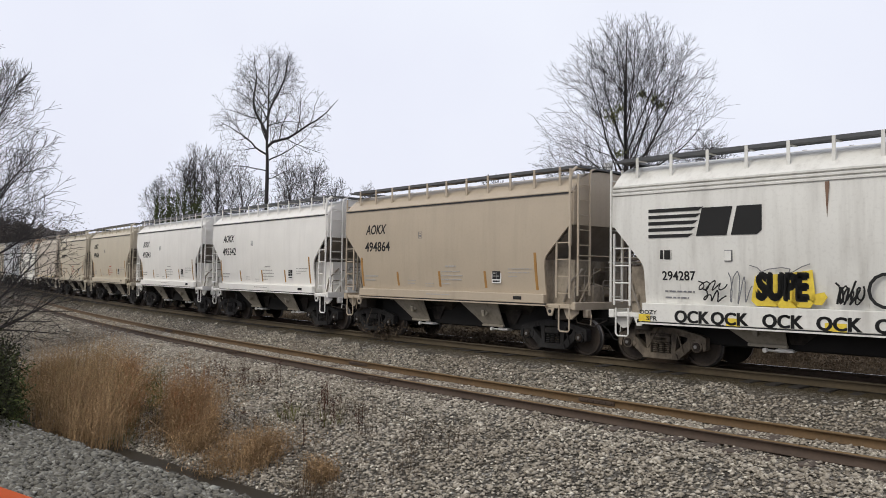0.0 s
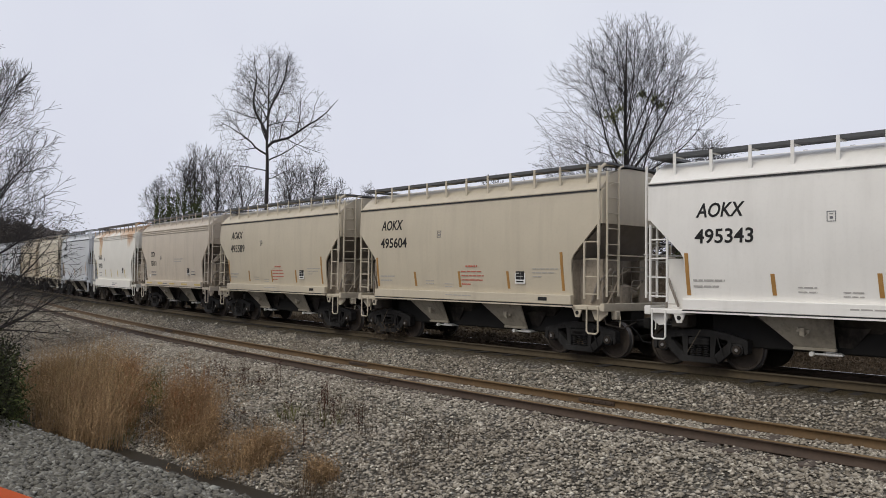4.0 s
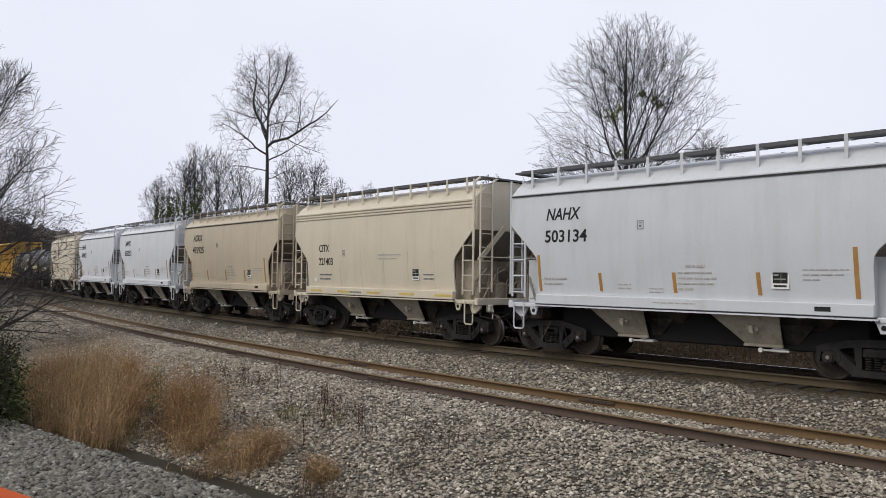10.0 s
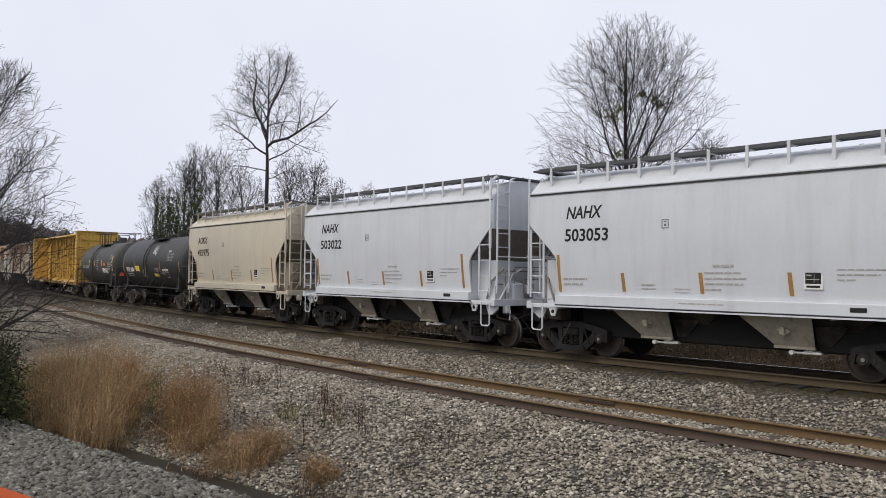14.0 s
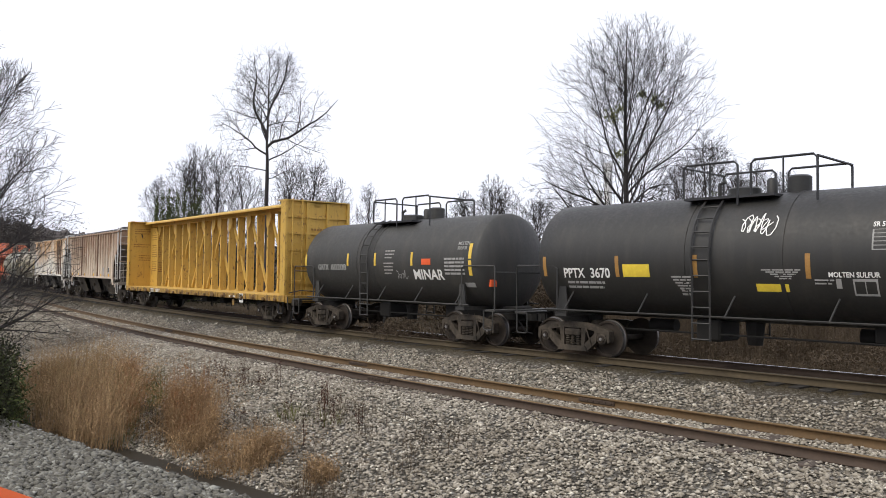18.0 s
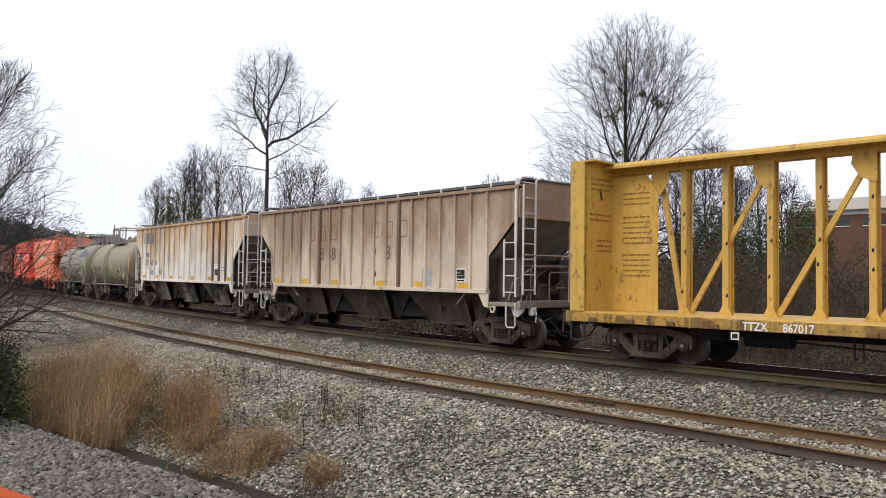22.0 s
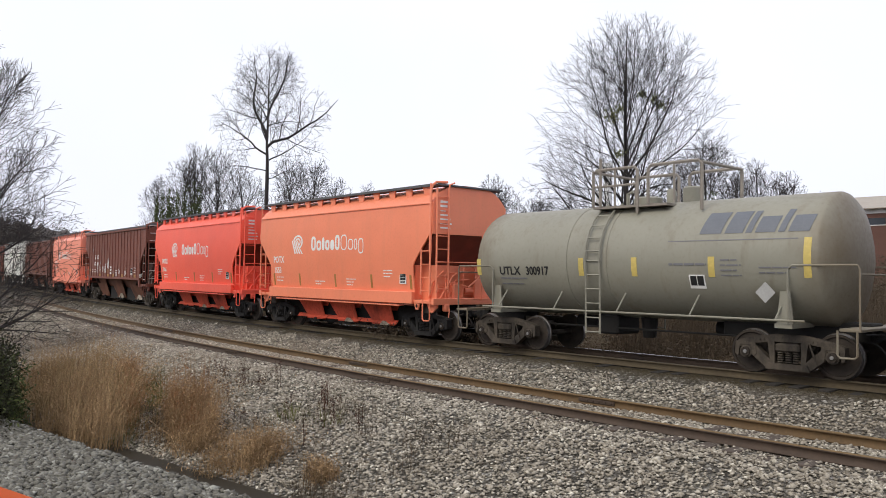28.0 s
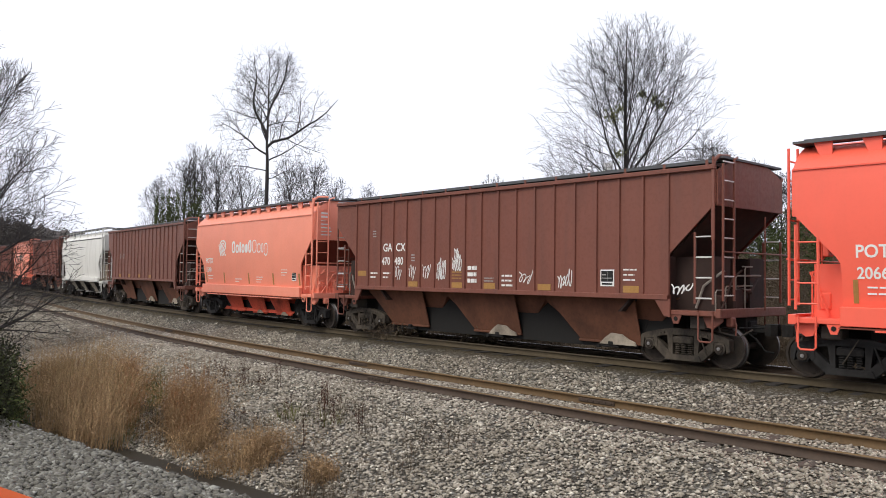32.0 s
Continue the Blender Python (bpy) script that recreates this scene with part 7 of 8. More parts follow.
    potash(ORANGE, "1553", "faded orange covered hopper with white emblem and lettering")
    potash(ORANGE_RED, "2066", "bright red-orange covered hopper with white emblem and lettering")
    car = ribbed_hopper("covered_hopper", "long ribbed oxide-brown covered hopper with white graffiti", OXIDE, half=7.15, z_top=4.42)
    bay = lambda i: -6.0 + i * 12.0 / 18
    for i, code, number in ((2, "GA", "470"), (3, "CX", "480")):
        words(car, code, bay(i) + 0.13, 2.75, 0.25, CHALK, -1.548, 0.95)
        words(car, number, bay(i) + 0.07, 2.32, 0.24, CHALK, -1.548, 0.85)
    for i, z, w, h, r in ((3, 1.80, 0.30, 0.42, 0.011), (4, 1.86, 0.30, 0.40, 0.011), (5, 1.84, 0.34, 0.42, 0.012), (6, 1.86, 0.38, 0.55, 0.013), (7, 2.10, 0.40, 0.46, 0.016), (11, 1.72, 0.46, 0.42, 0.012), (13, 1.68, 0.46, 0.46, 0.013)):
        scribble(car, bay(i) + 0.12, z, w, h, CHALK, 30 + i, -1.549, r, 3 if r < 0.013 else 5)
    scribble(car, bay(7) + 0.22, 2.38, 0.16, 0.42, CHALK, 61, -1.549, 0.012, 3)
    scribble(car, 6.12, 1.62, 0.5, 0.24, CHALK, 62, -1.60, 0.015, 4)
    rib_panels(car, 7.15, 1.15, 18, (4, 7, 9, 12, 16), REFLECT, 1.64, 1.80)
    rib_panels(car, 7.15, 1.15, 18, (0,), REFLECT, 1.95, 2.12)
    for i, z in ((1, 2.02), (2, 2.02), (10, 1.98)):
        bars(car, bay(i) + 0.14, z, (0.42, 0.42, 0.42) if i > 5 else (0.40, 0.30), 0.13, 0.07, CHALK, -1.549)
    bars(car, bay(8) + 0.12, 2.16, (0.40, 0.40, 0.40), 0.18, 0.11, CHALK, -1.549)
    bars(car, bay(7) + 0.12, 2.08, (0.44, 0.44, 0.44), 0.09, 0.05, REFLECT, -1.549)
    bars(car, bay(9) + 0.12, 1.92, (0.40, 0.40), 0.08, 0.04, CHALK_DIM, -1.549)
    bars(car, bay(16) + 0.12, 2.16, (0.40, 0.34, 0.36), 0.12, 0.05, CHALK, -1.549)
    for i, z in ((4, 2.48), (1, 3.28)):
        bars(car, bay(i) + 0.24, z + 0.12, (0.20, 0.20, 0.20), 0.085, 0.05, CHALK_DIM, -1.549)
    data_panel(car, bay(15) + 0.13, 1.78, 0.40, -1.549)
    couple(car, 6.1)
    potash(ORANGE_PALE, "1540", "pale orange covered hopper with white emblem and lettering")
    car = ribbed_hopper("covered_hopper", "dull brown ribbed covered hopper with amber marks", OXIDE_DULL, half=6.95)
    words(car, "GA", -4.36, 2.75, 0.24, CHALK_DIM, -1.548, 0.95)
    words(car, "CX", -3.70, 2.75, 0.24, CHALK_DIM, -1.548, 0.95)
    rib_panels(car, 6.95, 1.15, 18, (2, 5, 8, 11), REFLECT, 1.66, 1.82)
    couple(car, 5.9)
    couple(hopper("covered_hopper", "dusty white covered hopper near the train's tail", WHITE_WORN, xe=6.6, xb=5.6, truck_x=5.6, coupler_x=7.1, chutes=(-3.2, 0, 3.2)), 5.6)
    couple(ribbed_hopper("covered_hopper", "brown ribbed covered hopper near the train's tail", OXIDE, half=6.9), 5.8)
    potash(ORANGE_PALE, "1562", "pale orange covered hopper near the train's tail")
    couple(ribbed_hopper("covered_hopper", "dark brown ribbed covered hopper near the train's tail", OXIDE, half=6.9), 5.8)


build_train()


# ---- trees, brush and the country behind the tracks ----
class Wood:
    """Collects many tapered limbs as arrays."""

    def __init__(self):
        self.v, self.f, self.n = [], [], 0

    def limb(self, pts, radii, k):
        pts = np.asarray(pts)
        d = np.gradient(pts, axis=0)
        d /= np.linalg.norm(d, axis=1)[:, None] + 1e-9
        ref = np.array([0.31, 0.87, 0.38])
        a = np.cross(d, ref)
        a /= np.linalg.norm(a, axis=1)[:, None] + 1e-9
        b = np.cross(d, a)
        ang = np.arange(k) * 2 * math.pi / k
        ring = pts[:, None] + np.asarray(radii)[:, None, None] * (a[:, None] * np.cos(ang)[None, :, None] + b[:, None] * np.sin(ang)[None, :, None])
        m = len(pts)
        i = (np.arange(m - 1)[:, None] * k + np.arange(k)).ravel()
        j = (np.arange(m - 1)[:, None] * k + (np.arange(k) + 1) % k).ravel()
        self.v.append(ring.reshape(-1, 3))
        self.f.append(np.stack([i, j, j + k, i + k], 1) + self.n)
        self.n += m * k

    def mesh(self, name, material):
        return raw_mesh(name, np.concatenate(self.v), np.concatenate(self.f), material, True)


def reach(p, w, env):
    """How far a limb may go from p along w inside the crown's ellipsoid env: centre and half-widths."""
    c, h = np.array(env[0]), np.array(env[1])
    q, d = (p - c) / h, w / h
    a, b, k = d @ d, q @ d, q @ q - 1
    disc = b * b - a * k
    return max(0.15, (-b + math.sqrt(disc)) / a) if disc > 0 else 0.15


def grow(r, big, small, start, way, length, radius, level, top, spread, kids, env, droop=0.0, thin=0.006, trim=(0.75, 1.2), bend=0.08, lift=1.0):
    """One limb and, from it, side limbs that point forward and shorten towards its tip."""
    n = min(12, max(4, int(length / 0.55) + 2)) if level < 3 else 4
    pts, p, d = [np.array(start, float)], np.array(start, float), np.array(way, float)
    d /= np.linalg.norm(d)
    up = lift * (0.03, 0.10, 0.08, 0.05, 0.02)[level]
    kink = bend * (1.0, 1.1, 1.2, 1.1, 0.9)[level]
    for i in range(n - 1):
        d = d + r.normal(0, kink, 3) + np.array([0, 0, up - droop * (i / n)])
        d /= np.linalg.norm(d)
        p = p + d * length / (n - 1)
        pts.append(p.copy())
    tip = max(radius * 0.12, thin * 0.8)
    radii = tip + (radius - tip) * (1 - np.linspace(0, 1, n)) ** 0.85
    (big if level <= 1 else small).limb(pts, radii, 7 if level == 0 else 5 if level == 1 else 3)
    if level >= top:
        return
    count = max(2, int(round(kids[level] * (0.6 + 0.4 * min(1.5, length / (4.0, 4.0, 1.8, 0.9, 0.5)[level])))))
    side = r.uniform(0, 6.28)
    for c in range(count):
        f = 0.14 + 0.84 * (c + r.rand()) / count
        q = min(f, 0.98) * (n - 1)
        i = int(q)
        base = pts[i] + (pts[min(i + 1, n - 1)] - pts[i]) * (q - i)
        axis_ = pts[min(i + 1, n - 1)] - pts[max(i - 1, 0)]
        axis_ = axis_ / (np.linalg.norm(axis_) + 1e-9)
        turn = side + 2.4 * c + r.uniform(-0.5, 0.5)
        o = np.cross(axis_, [math.cos(turn), math.sin(turn), 0.3])
        o /= np.linalg.norm(o) + 1e-9
        ang = spread[level] * r.uniform(0.75, 1.3)
        w = axis_ * math.cos(ang) + o * math.sin(ang)
        room = reach(base, w, env)
        l = min(length * (0.72 - 0.42 * f) * r.uniform(0.7, 1.2), room * r.uniform(*trim))
        if l < 0.2:
            continue
        grow(r, big, small, base, w, l, max(radii[i] * r.uniform(0.42, 0.58), thin), level + 1, top, spread, kids, env, droop, thin, trim, bend, lift)


def leaf_material(name, a, b):
    m, nt, bs = shader(name, 0.8, 0.0, 0.12)
    g = node(nt, "ShaderNodeNewGeometry")
    c = ramp(nt, g.outputs["Random Per Island"], [(0.0, a), (1.0, b)])
    tone = noise_of(nt, coords(nt), 2.6, 3, 0.6)
    c = mix(nt, grey(nt, tone, 0.42, 0.62, 0.0, 0.55), c, scaled(a, 0.8))
    nt.links.new(c, bs.inputs["Base Color"])
    return m


LEAF_OLIVE = leaf_material("mistletoe_leaves", (0.11, 0.12, 0.05), (0.24, 0.25, 0.11))
LEAF_GREEN = leaf_material("evergreen_leaves", (0.03, 0.042, 0.016), (0.10, 0.115, 0.042))
DRY_GRASS = leaf_material("dry_grass", (0.18, 0.112, 0.06), (0.52, 0.355, 0.19))
GRASS_RUST = leaf_material("rust_grass", (0.18, 0.085, 0.04), (0.42, 0.23, 0.11))
GRASS_PALE = leaf_material("pale_dry_grass", (0.20, 0.14, 0.07), (0.42, 0.31, 0.16))
DRY_BRUSH = leaf_material("dry_brush", (0.06, 0.045, 0.032), (0.125, 0.094, 0.064))
WEED_RED = leaf_material("reddish_weed", (0.13, 0.06, 0.04), (0.26, 0.13, 0.08))
DARK_BRUSH = leaf_material("dark_brush", (0.010, 0.011, 0.006), (0.034, 0.033, 0.018))
GRASS_OLIVE = leaf_material("olive_grass", (0.06, 0.065, 0.02), (0.17, 0.16, 0.06))
FAR_BRUSH = leaf_material("far_brown_woods", (0.028, 0.025, 0.022), (0.085, 0.074, 0.064))
WEED_DARK = leaf_material("dark_red_weed", (0.04, 0.018, 0.014), (0.10, 0.045, 0.03))


def leaf_points(pts, size, seed, flat=0.5):
    """Two-triangle leaves at the points."""
    r = np.random.RandomState(seed)
    k = len(pts)
    a = r.normal(0, 1, (k, 3))
    a /= np.linalg.norm(a, axis=1)[:, None]
    b = np.cross(a, r.normal(0, 1, (k, 3)))
    b /= np.linalg.norm(b, axis=1)[:, None] + 1e-9
    s = size * r.uniform(0.5, 1.3, (k, 1))
    v = np.stack([pts - a * s, pts + b * s * flat, pts + a * s, pts - b * s * flat], 1).reshape(-1, 3)
    f = np.arange(k * 4).reshape(-1, 4)
    return v, f


def leaf_ball(x, y, z, rad, k, seed, size):
    r = np.random.RandomState(seed)
    p = r.normal(0, 0.42, (k, 3)) * rad * np.array([1, 1, 0.85]) + (x, y, z)
    v, f = leaf_points(p, size, seed + 1)
    return raw_mesh("mistletoe", v, f, LEAF_OLIVE)


def spot(px, dist):
    """Plan position at a bearing (in lens units across the view) and distance."""
    return (px - 784) / 1400 * dist, dist


def blades(name, label, area, k, height, width, material, seed, lean=0.35, sag=0.5, category="grass", fluff=0):
    """Thin arching blades over an area: a function that gives k plan points and a local height factor."""
    r = np.random.RandomState(seed)
    x, y, hf = area(r, k)
    z = ground_height(x, y)[0] - 0.03
    k = len(x)
    h = height * hf * r.uniform(0.45, 1.1, k)
    a = 5.0 * wobble(x, y, 1.6, seed) + r.normal(0, 0.9, k)
    tilt = np.abs(r.normal(0, lean, k) + 0.35 * lean) * h
    dx, dy = np.cos(a), np.sin(a)
    w = width * r.uniform(0.6, 1.4, k)
    wx, wy = -np.sin(a + r.normal(0, 0.5, k)) * w, np.cos(a) * w
    rows = []
    for f in (0.0, 0.4, 0.75, 1.0):
        hx = tilt * f ** 2
        hz = h * (f - sag * 0.35 * f ** 3 * np.clip(tilt / (h + 1e-6), 0, 1))
        c = np.stack([x + dx * hx, y + dy * hx, z + hz], 1)
        s = np.stack([wx, wy, 0 * wx], 1) * (1 - 0.85 * f)
        rows += [c - s, c + s]
    v = np.stack(rows, 1).reshape(-1, 3)
    i = np.arange(k)[:, None] * 8
    f = np.concatenate([np.stack([i + j, i + j + 1, i + j + 3, i + j + 2], 2).reshape(-1, 4) for j in (0, 2, 4)])
    if fluff:
        t = np.tile(np.arange(k), fluff)
        e = r.uniform(0.35, 1.0, len(t))
        p = np.stack([x[t] + dx[t] * tilt[t] * e ** 2, y[t] + dy[t] * tilt[t] * e ** 2, z[t] + h[t] * (e - sag * 0.35 * e ** 3)], 1) + r.normal(0, 0.03, (len(t), 3))
        v2, f2 = leaf_points(p, 0.028, seed + 5, 0.25)
        f = np.concatenate([f, f2 + len(v)])
        v = np.concatenate([v, v2])
    return tagged(new(name, raw_mesh(name, v, f, material)), label, category, kind="stuff")


def near_strip(s0, s1, n0, n1, clump=None, side=(-9999, 9999)):
    """Points on the bank of the side track, s along and n across; clump keeps them to tufts."""
    def area(r, k):
        if clump:
            cs, cn = r.uniform(s0, s1, clump[0]), r.uniform(n0, n1, clump[0])
            ch = r.uniform(0.4, 1.2, clump[0])
            i = r.randint(0, clump[0], k)
            s, n, h = cs[i] + r.normal(0, clump[1], k), cn[i] + r.normal(0, clump[1], k), ch[i]
        else:
            s, n, h = r.uniform(s0, s1, k), r.uniform(n0, n1, k), np.ones(k)
        x, y, _ = along(s, -spacing(s) - n)
        bearing = 784 + 1400 * x / y + r.normal(0, 6, k)
        ok = (bearing > side[0]) & (bearing < side[1])
        return x[ok], y[ok], h[ok]
    return area


def brush(name, label, px0, px1, d0, d1, h0, h1, k, size, material, seed, category="brush", spread=0):
    """A low thicket of twigs and dead leaves between two bearings and distances."""
    r = np.random.RandomState(seed)
    cx, cd = r.uniform(px0, px1, 60), r.uniform(d0, d1, 60)
    ch = r.uniform(h0, h1, 60)
    i = r.randint(0, 60, k)
    px, d = cx[i] + r.normal(0, spread or (px1 - px0) / 45, k), cd[i] + r.normal(0, 0.7, k)
    x, y = (px - 784) / 1400 * d, d
    z = ground_height(x, y)[0] + ch[i] * np.abs(r.beta(1.3, 1.2, k))
    v, f = leaf_points(np.stack([x, y, z], 1), size, seed + 2, 0.3)
    return tagged(new(name, raw_mesh(name, v, f, material)), label, category, kind="stuff")


def crown_tree(x, y, height, seed, label, limbs, wide, low, trunk, top_at=0.97, kids=(0, 9, 5, 3), spread=(0.6, 0.65, 0.6, 0.6), thin=0.011, bend=0.1, sway=0.25, shift=0.0, mistletoe=(), group="bare winter trees", lift=0.3, peak=0.0, trim=(0.75, 1.2)):
    """A bare tree with one leader; limbs are (height, bearing, angle from upright, length or 0 for as far as the crown goes, radius)."""
    r = np.random.RandomState(seed)
    z = float(ground_height([x], [y])[0][0])
    big, small = Wood(), Wood()
    env = ((shift, 0, height * (1 + low) / 2), (wide, wide, height * (1 - low) / 2))
    n = 15
    f = np.linspace(0, 1, n)
    wx, wy = np.cumsum(r.normal(0, sway, n)) * f * 0.5, np.cumsum(r.normal(0, sway, n)) * f * 0.5
    pts = np.stack([wx - wx[0], wy - wy[0], -0.3 + f * (height * top_at + 0.3)], 1)
    radii = trunk * np.interp(f, [0, 0.06, 0.5, 0.75, 1], [1.35, 1.05, 0.7, 0.36, 0.06])
    big.limb(pts, radii, 9)
    for h, bearing, ang, length, rad in limbs:
        q = (h + 0.3) / (height * top_at + 0.3) * (n - 1)
        i = min(int(q), n - 2)
        base = pts[i] + (pts[i + 1] - pts[i]) * (q - i)
        a, b = radians(bearing), radians(ang)
        w = np.array((math.cos(a) * math.sin(b), math.sin(a) * math.sin(b), math.cos(b)))
        l = length or reach(base, w, env) * r.uniform(0.75, 1.04) * (1 - peak * (h / height) * math.sin(2 * b))
        grow(r, big, small, base, w, l, rad, 1, 4, spread, kids, env, 0.0, thin, trim, bend, lift)
    t = tagged(new("tree"), label, "tree", group)
    t.matrix_basis = Matrix.Translation((x, y, z))
    part("trunk", big.mesh("trunk", BARK), None, t, "dark grey trunk and main limbs")
    part("crown", small.mesh("crown", TWIG), None, t, "bare thin winter twigs", kind="stuff")
    for mx, my, mz, rad in mistletoe:
        part("mistletoe", leaf_ball(mx, my, mz - z, rad, int(150 * rad / 0.5), seed + int(mz * 10), 0.09), LEAF_OLIVE, t, "olive clump of mistletoe")
    return t


def whorl(seed, n, h0, h1, a0, a1, rad):
    """Limbs that climb the trunk in a spiral, flatter below and steeper above."""
    r = random.Random(seed)
    out = []
    for i in range(n):
        f = i / (n - 1)
        out.append((h0 + (h1 - h0) * f + r.uniform(-0.3, 0.3), 137.5 * i + r.uniform(-25, 25), a0 + (a1 - a0) * f + r.uniform(-8, 8), 0, rad * (1.15 - 0.7 * f) * r.uniform(0.8, 1.15)))
    return out


def plant():
    # x runs across the view, so bearings near 0 and 180 spread a crown sideways
    crown_tree(*spot(472, 62), 21.4, 4, "tall bare deciduous tree beyond the train",
               ((10.4, 8, 82, 3.0, 0.045), (11.0, 190, 86, 3.2, 0.05), (11.8, 2, 68, 4.4, 0.06), (12.3, 176, 64, 4.8, 0.09), (12.7, 95, 50, 4.0, 0.06), (12.9, -3, 46, 7.0, 0.125), (13.3, 265, 42, 4.4, 0.06), (13.7, 184, 27, 7.0, 0.14), (14.6, 15, 62, 3.6, 0.05), (15.0, 160, 40, 4.6, 0.06), (15.4, 350, 20, 5.6, 0.10), (15.9, 200, 58, 3.2, 0.045), (16.4, 0, 50, 3.6, 0.05), (17.0, 60, 34, 3.4, 0.05), (17.6, 182, 44, 2.8, 0.04), (18.4, 5, 40, 2.4, 0.035)),
               5.0, 0.34, 0.205, kids=(0, 8, 5, 3), spread=(0.6, 0.85, 0.8, 0.7), thin=0.009, bend=0.14, sway=0.24, lift=0.5)
    crown_tree(*spot(1110, 46), 18.3, 9, "broad bare tree with mistletoe clumps beyond the train", whorl(5, 27, 3.0, 11.6, 74, 9, 0.10), 6.6, 0.05, 0.20,
               kids=(0, 9, 5, 3), spread=(0.5, 0.62, 0.58, 0.55), thin=0.0075, bend=0.075, sway=0.07, shift=0.1, lift=0.17, trim=(0.7, 1.06), peak=0.40,
               mistletoe=((-0.95, 0, 11.9, 0.62), (-0.3, 0.3, 12.5, 0.45), (1.5, 0, 13.0, 0.45), (2.0, 0.3, 12.7, 0.5), (-0.5, 0, 9.7, 0.45), (0.9, 0.2, 13.3, 0.3)))
    crown_tree(*spot(-82, 30), 13.3, 21, "bare spreading tree beside the side track", whorl(8, 32, 0.8, 8.6, 88, 14, 0.085), 4.7, -0.5, 0.17,
               kids=(0, 9, 5, 3), spread=(0.6, 0.6, 0.55, 0.55), thin=0.0085, bend=0.085, sway=0.12, lift=0.35)
    crown_tree(*spot(-40, 19), 4.3, 27, "dark twiggy shrub above the ditch", whorl(9, 18, 0.2, 2.2, 84, 15, 0.02), 1.6, -0.1, 0.05,
               kids=(0, 7, 5, 3), spread=(0.6, 0.6, 0.6, 0.6), thin=0.005, bend=0.10, sway=0.06, lift=0.3, group="bare shrubs")
    crown_tree(*spot(-110, 17.5), 5.0, 28, "dark twiggy shrub above the ditch", whorl(10, 17, 0.2, 3.0, 80, 15, 0.022), 1.7, -0.1, 0.06,
               kids=(0, 7, 5, 3), spread=(0.6, 0.6, 0.6, 0.6), thin=0.005, bend=0.10, sway=0.06, lift=0.3, group="bare shrubs")
    for px, d, h, wide, seed in ((345, 78, 15.9, 3.1, 31), (318, 84, 15.3, 2.9, 32), (385, 80, 15.7, 3.1, 33), (278, 88, 13.7, 2.7, 34), (428, 82, 14.1, 3.1, 36), (548, 76, 14.3, 3.1, 37), (590, 84, 13.1, 2.9, 38), (510, 80, 14.5, 3.1, 39), (650, 92, 13.9, 1.7, 40)):
        crown_tree(*spot(px, d), h, seed, "small bare tree in the far treeline", whorl(seed, 17, 0.15 * h, 0.72 * h, 52, 14, 0.075), wide, 0.08, 0.15, kids=(0, 7, 4, 3), spread=(0.5, 0.55, 0.6, 0.6), thin=0.013, bend=0.09, sway=0.2, lift=0.5)
    for px, d, h, wide, seed in ((1250, 64, 14.8, 3.1, 51), (1300, 70, 12.6, 2.9, 52), (1345, 74, 13.6, 3.1, 53), (1390, 78, 13.0, 2.9, 54), (1200, 72, 13.3, 3.1, 55), (870, 70, 11.6, 2.3, 56), (825, 74, 10.6, 2.5, 57), (955, 76, 10.4, 2.5, 58), (895, 72, 10.8, 2.5, 59)):
        crown_tree(*spot(px, d), h, seed, "scrubby bare tree behind the tracks", whorl(seed, 18, 0.1 * h, 0.7 * h, 60, 16, 0.065), wide, 0.05, 0.13, kids=(0, 8, 5, 3), spread=(0.5, 0.6, 0.6, 0.6), thin=0.013, bend=0.10, sway=0.2, lift=0.45)
    brush("evergreen_thicket", "dark evergreen thicket under the far bare trees", 272, 356, 74, 79, 7.5, 11.6, 20000, 0.13, LEAF_GREEN, 61)
    brush("evergreen_thicket", "green scrub among the bare trees behind the tracks", 1200, 1470, 46, 54, 4.2, 8.0, 46000, 0.11, LEAF_GREEN, 62)
    brush("brush", "brown leafless brush beyond the tracks", 560, 1300, 44, 60, 2.4, 5.4, 46000, 0.15, DRY_BRUSH, 63)
    brush("brush", "brown leafless brush beyond the tracks", 1130, 1750, 32, 44, 2.4, 4.8, 110000, 0.065, DRY_BRUSH, 64)
    brush("brush", "low brown scrub beside the main track", 640, 1750, 24, 33, 0.3, 1.3, 50000, 0.05, DRY_BRUSH, 86)
    blades("brush", "tall brown weed stalks beyond the tracks", lambda r, k: (lambda p, d: ((p - 784) / 1400 * d, d, r.uniform(0.5, 1.1, k)))(r.uniform(1080, 1760, k), r.uniform(27, 42, k)), 16000, 3.4, 0.007, DRY_BRUSH, 85, 0.3, category="brush", fluff=6)
    brush("brush", "dark tangled brush along the far side", 150, 700, 66, 84, 3.0, 6.5, 24000, 0.2, DARK_BRUSH, 65)
    brush("brush", "dark woods edge beyond the curve", -220, 120, 118, 150, 6.0, 12.5, 75000, 0.22, FAR_BRUSH, 72, spread=24)
    brush("brush", "dark tangled brush beside the side track", -170, 20, 19, 25, 0.8, 2.8, 14000, 0.06, DARK_BRUSH, 66, spread=16)
    brush("brush", "dark leafless bush at the ditch", -80, 30, 15.8, 19, 0.8, 2.0, 9000, 0.05, DARK_BRUSH, 79, spread=12)
    brush("ivy", "dark green ivy below the brush by the ditch", -60, 44, 17, 19.6, 0.5, 2.0, 8000, 0.06, LEAF_GREEN, 73, "ivy", spread=12)
    blades("weeds", "dry grass along the far side of the main track", lambda r, k: (lambda s, n: (*along(s, n)[:2], np.ones(k)))(r.uniform(-40, 22, k), r.uniform(3.2, 9, k)), 28000, 0.55, 0.012, DRY_BRUSH, 67)
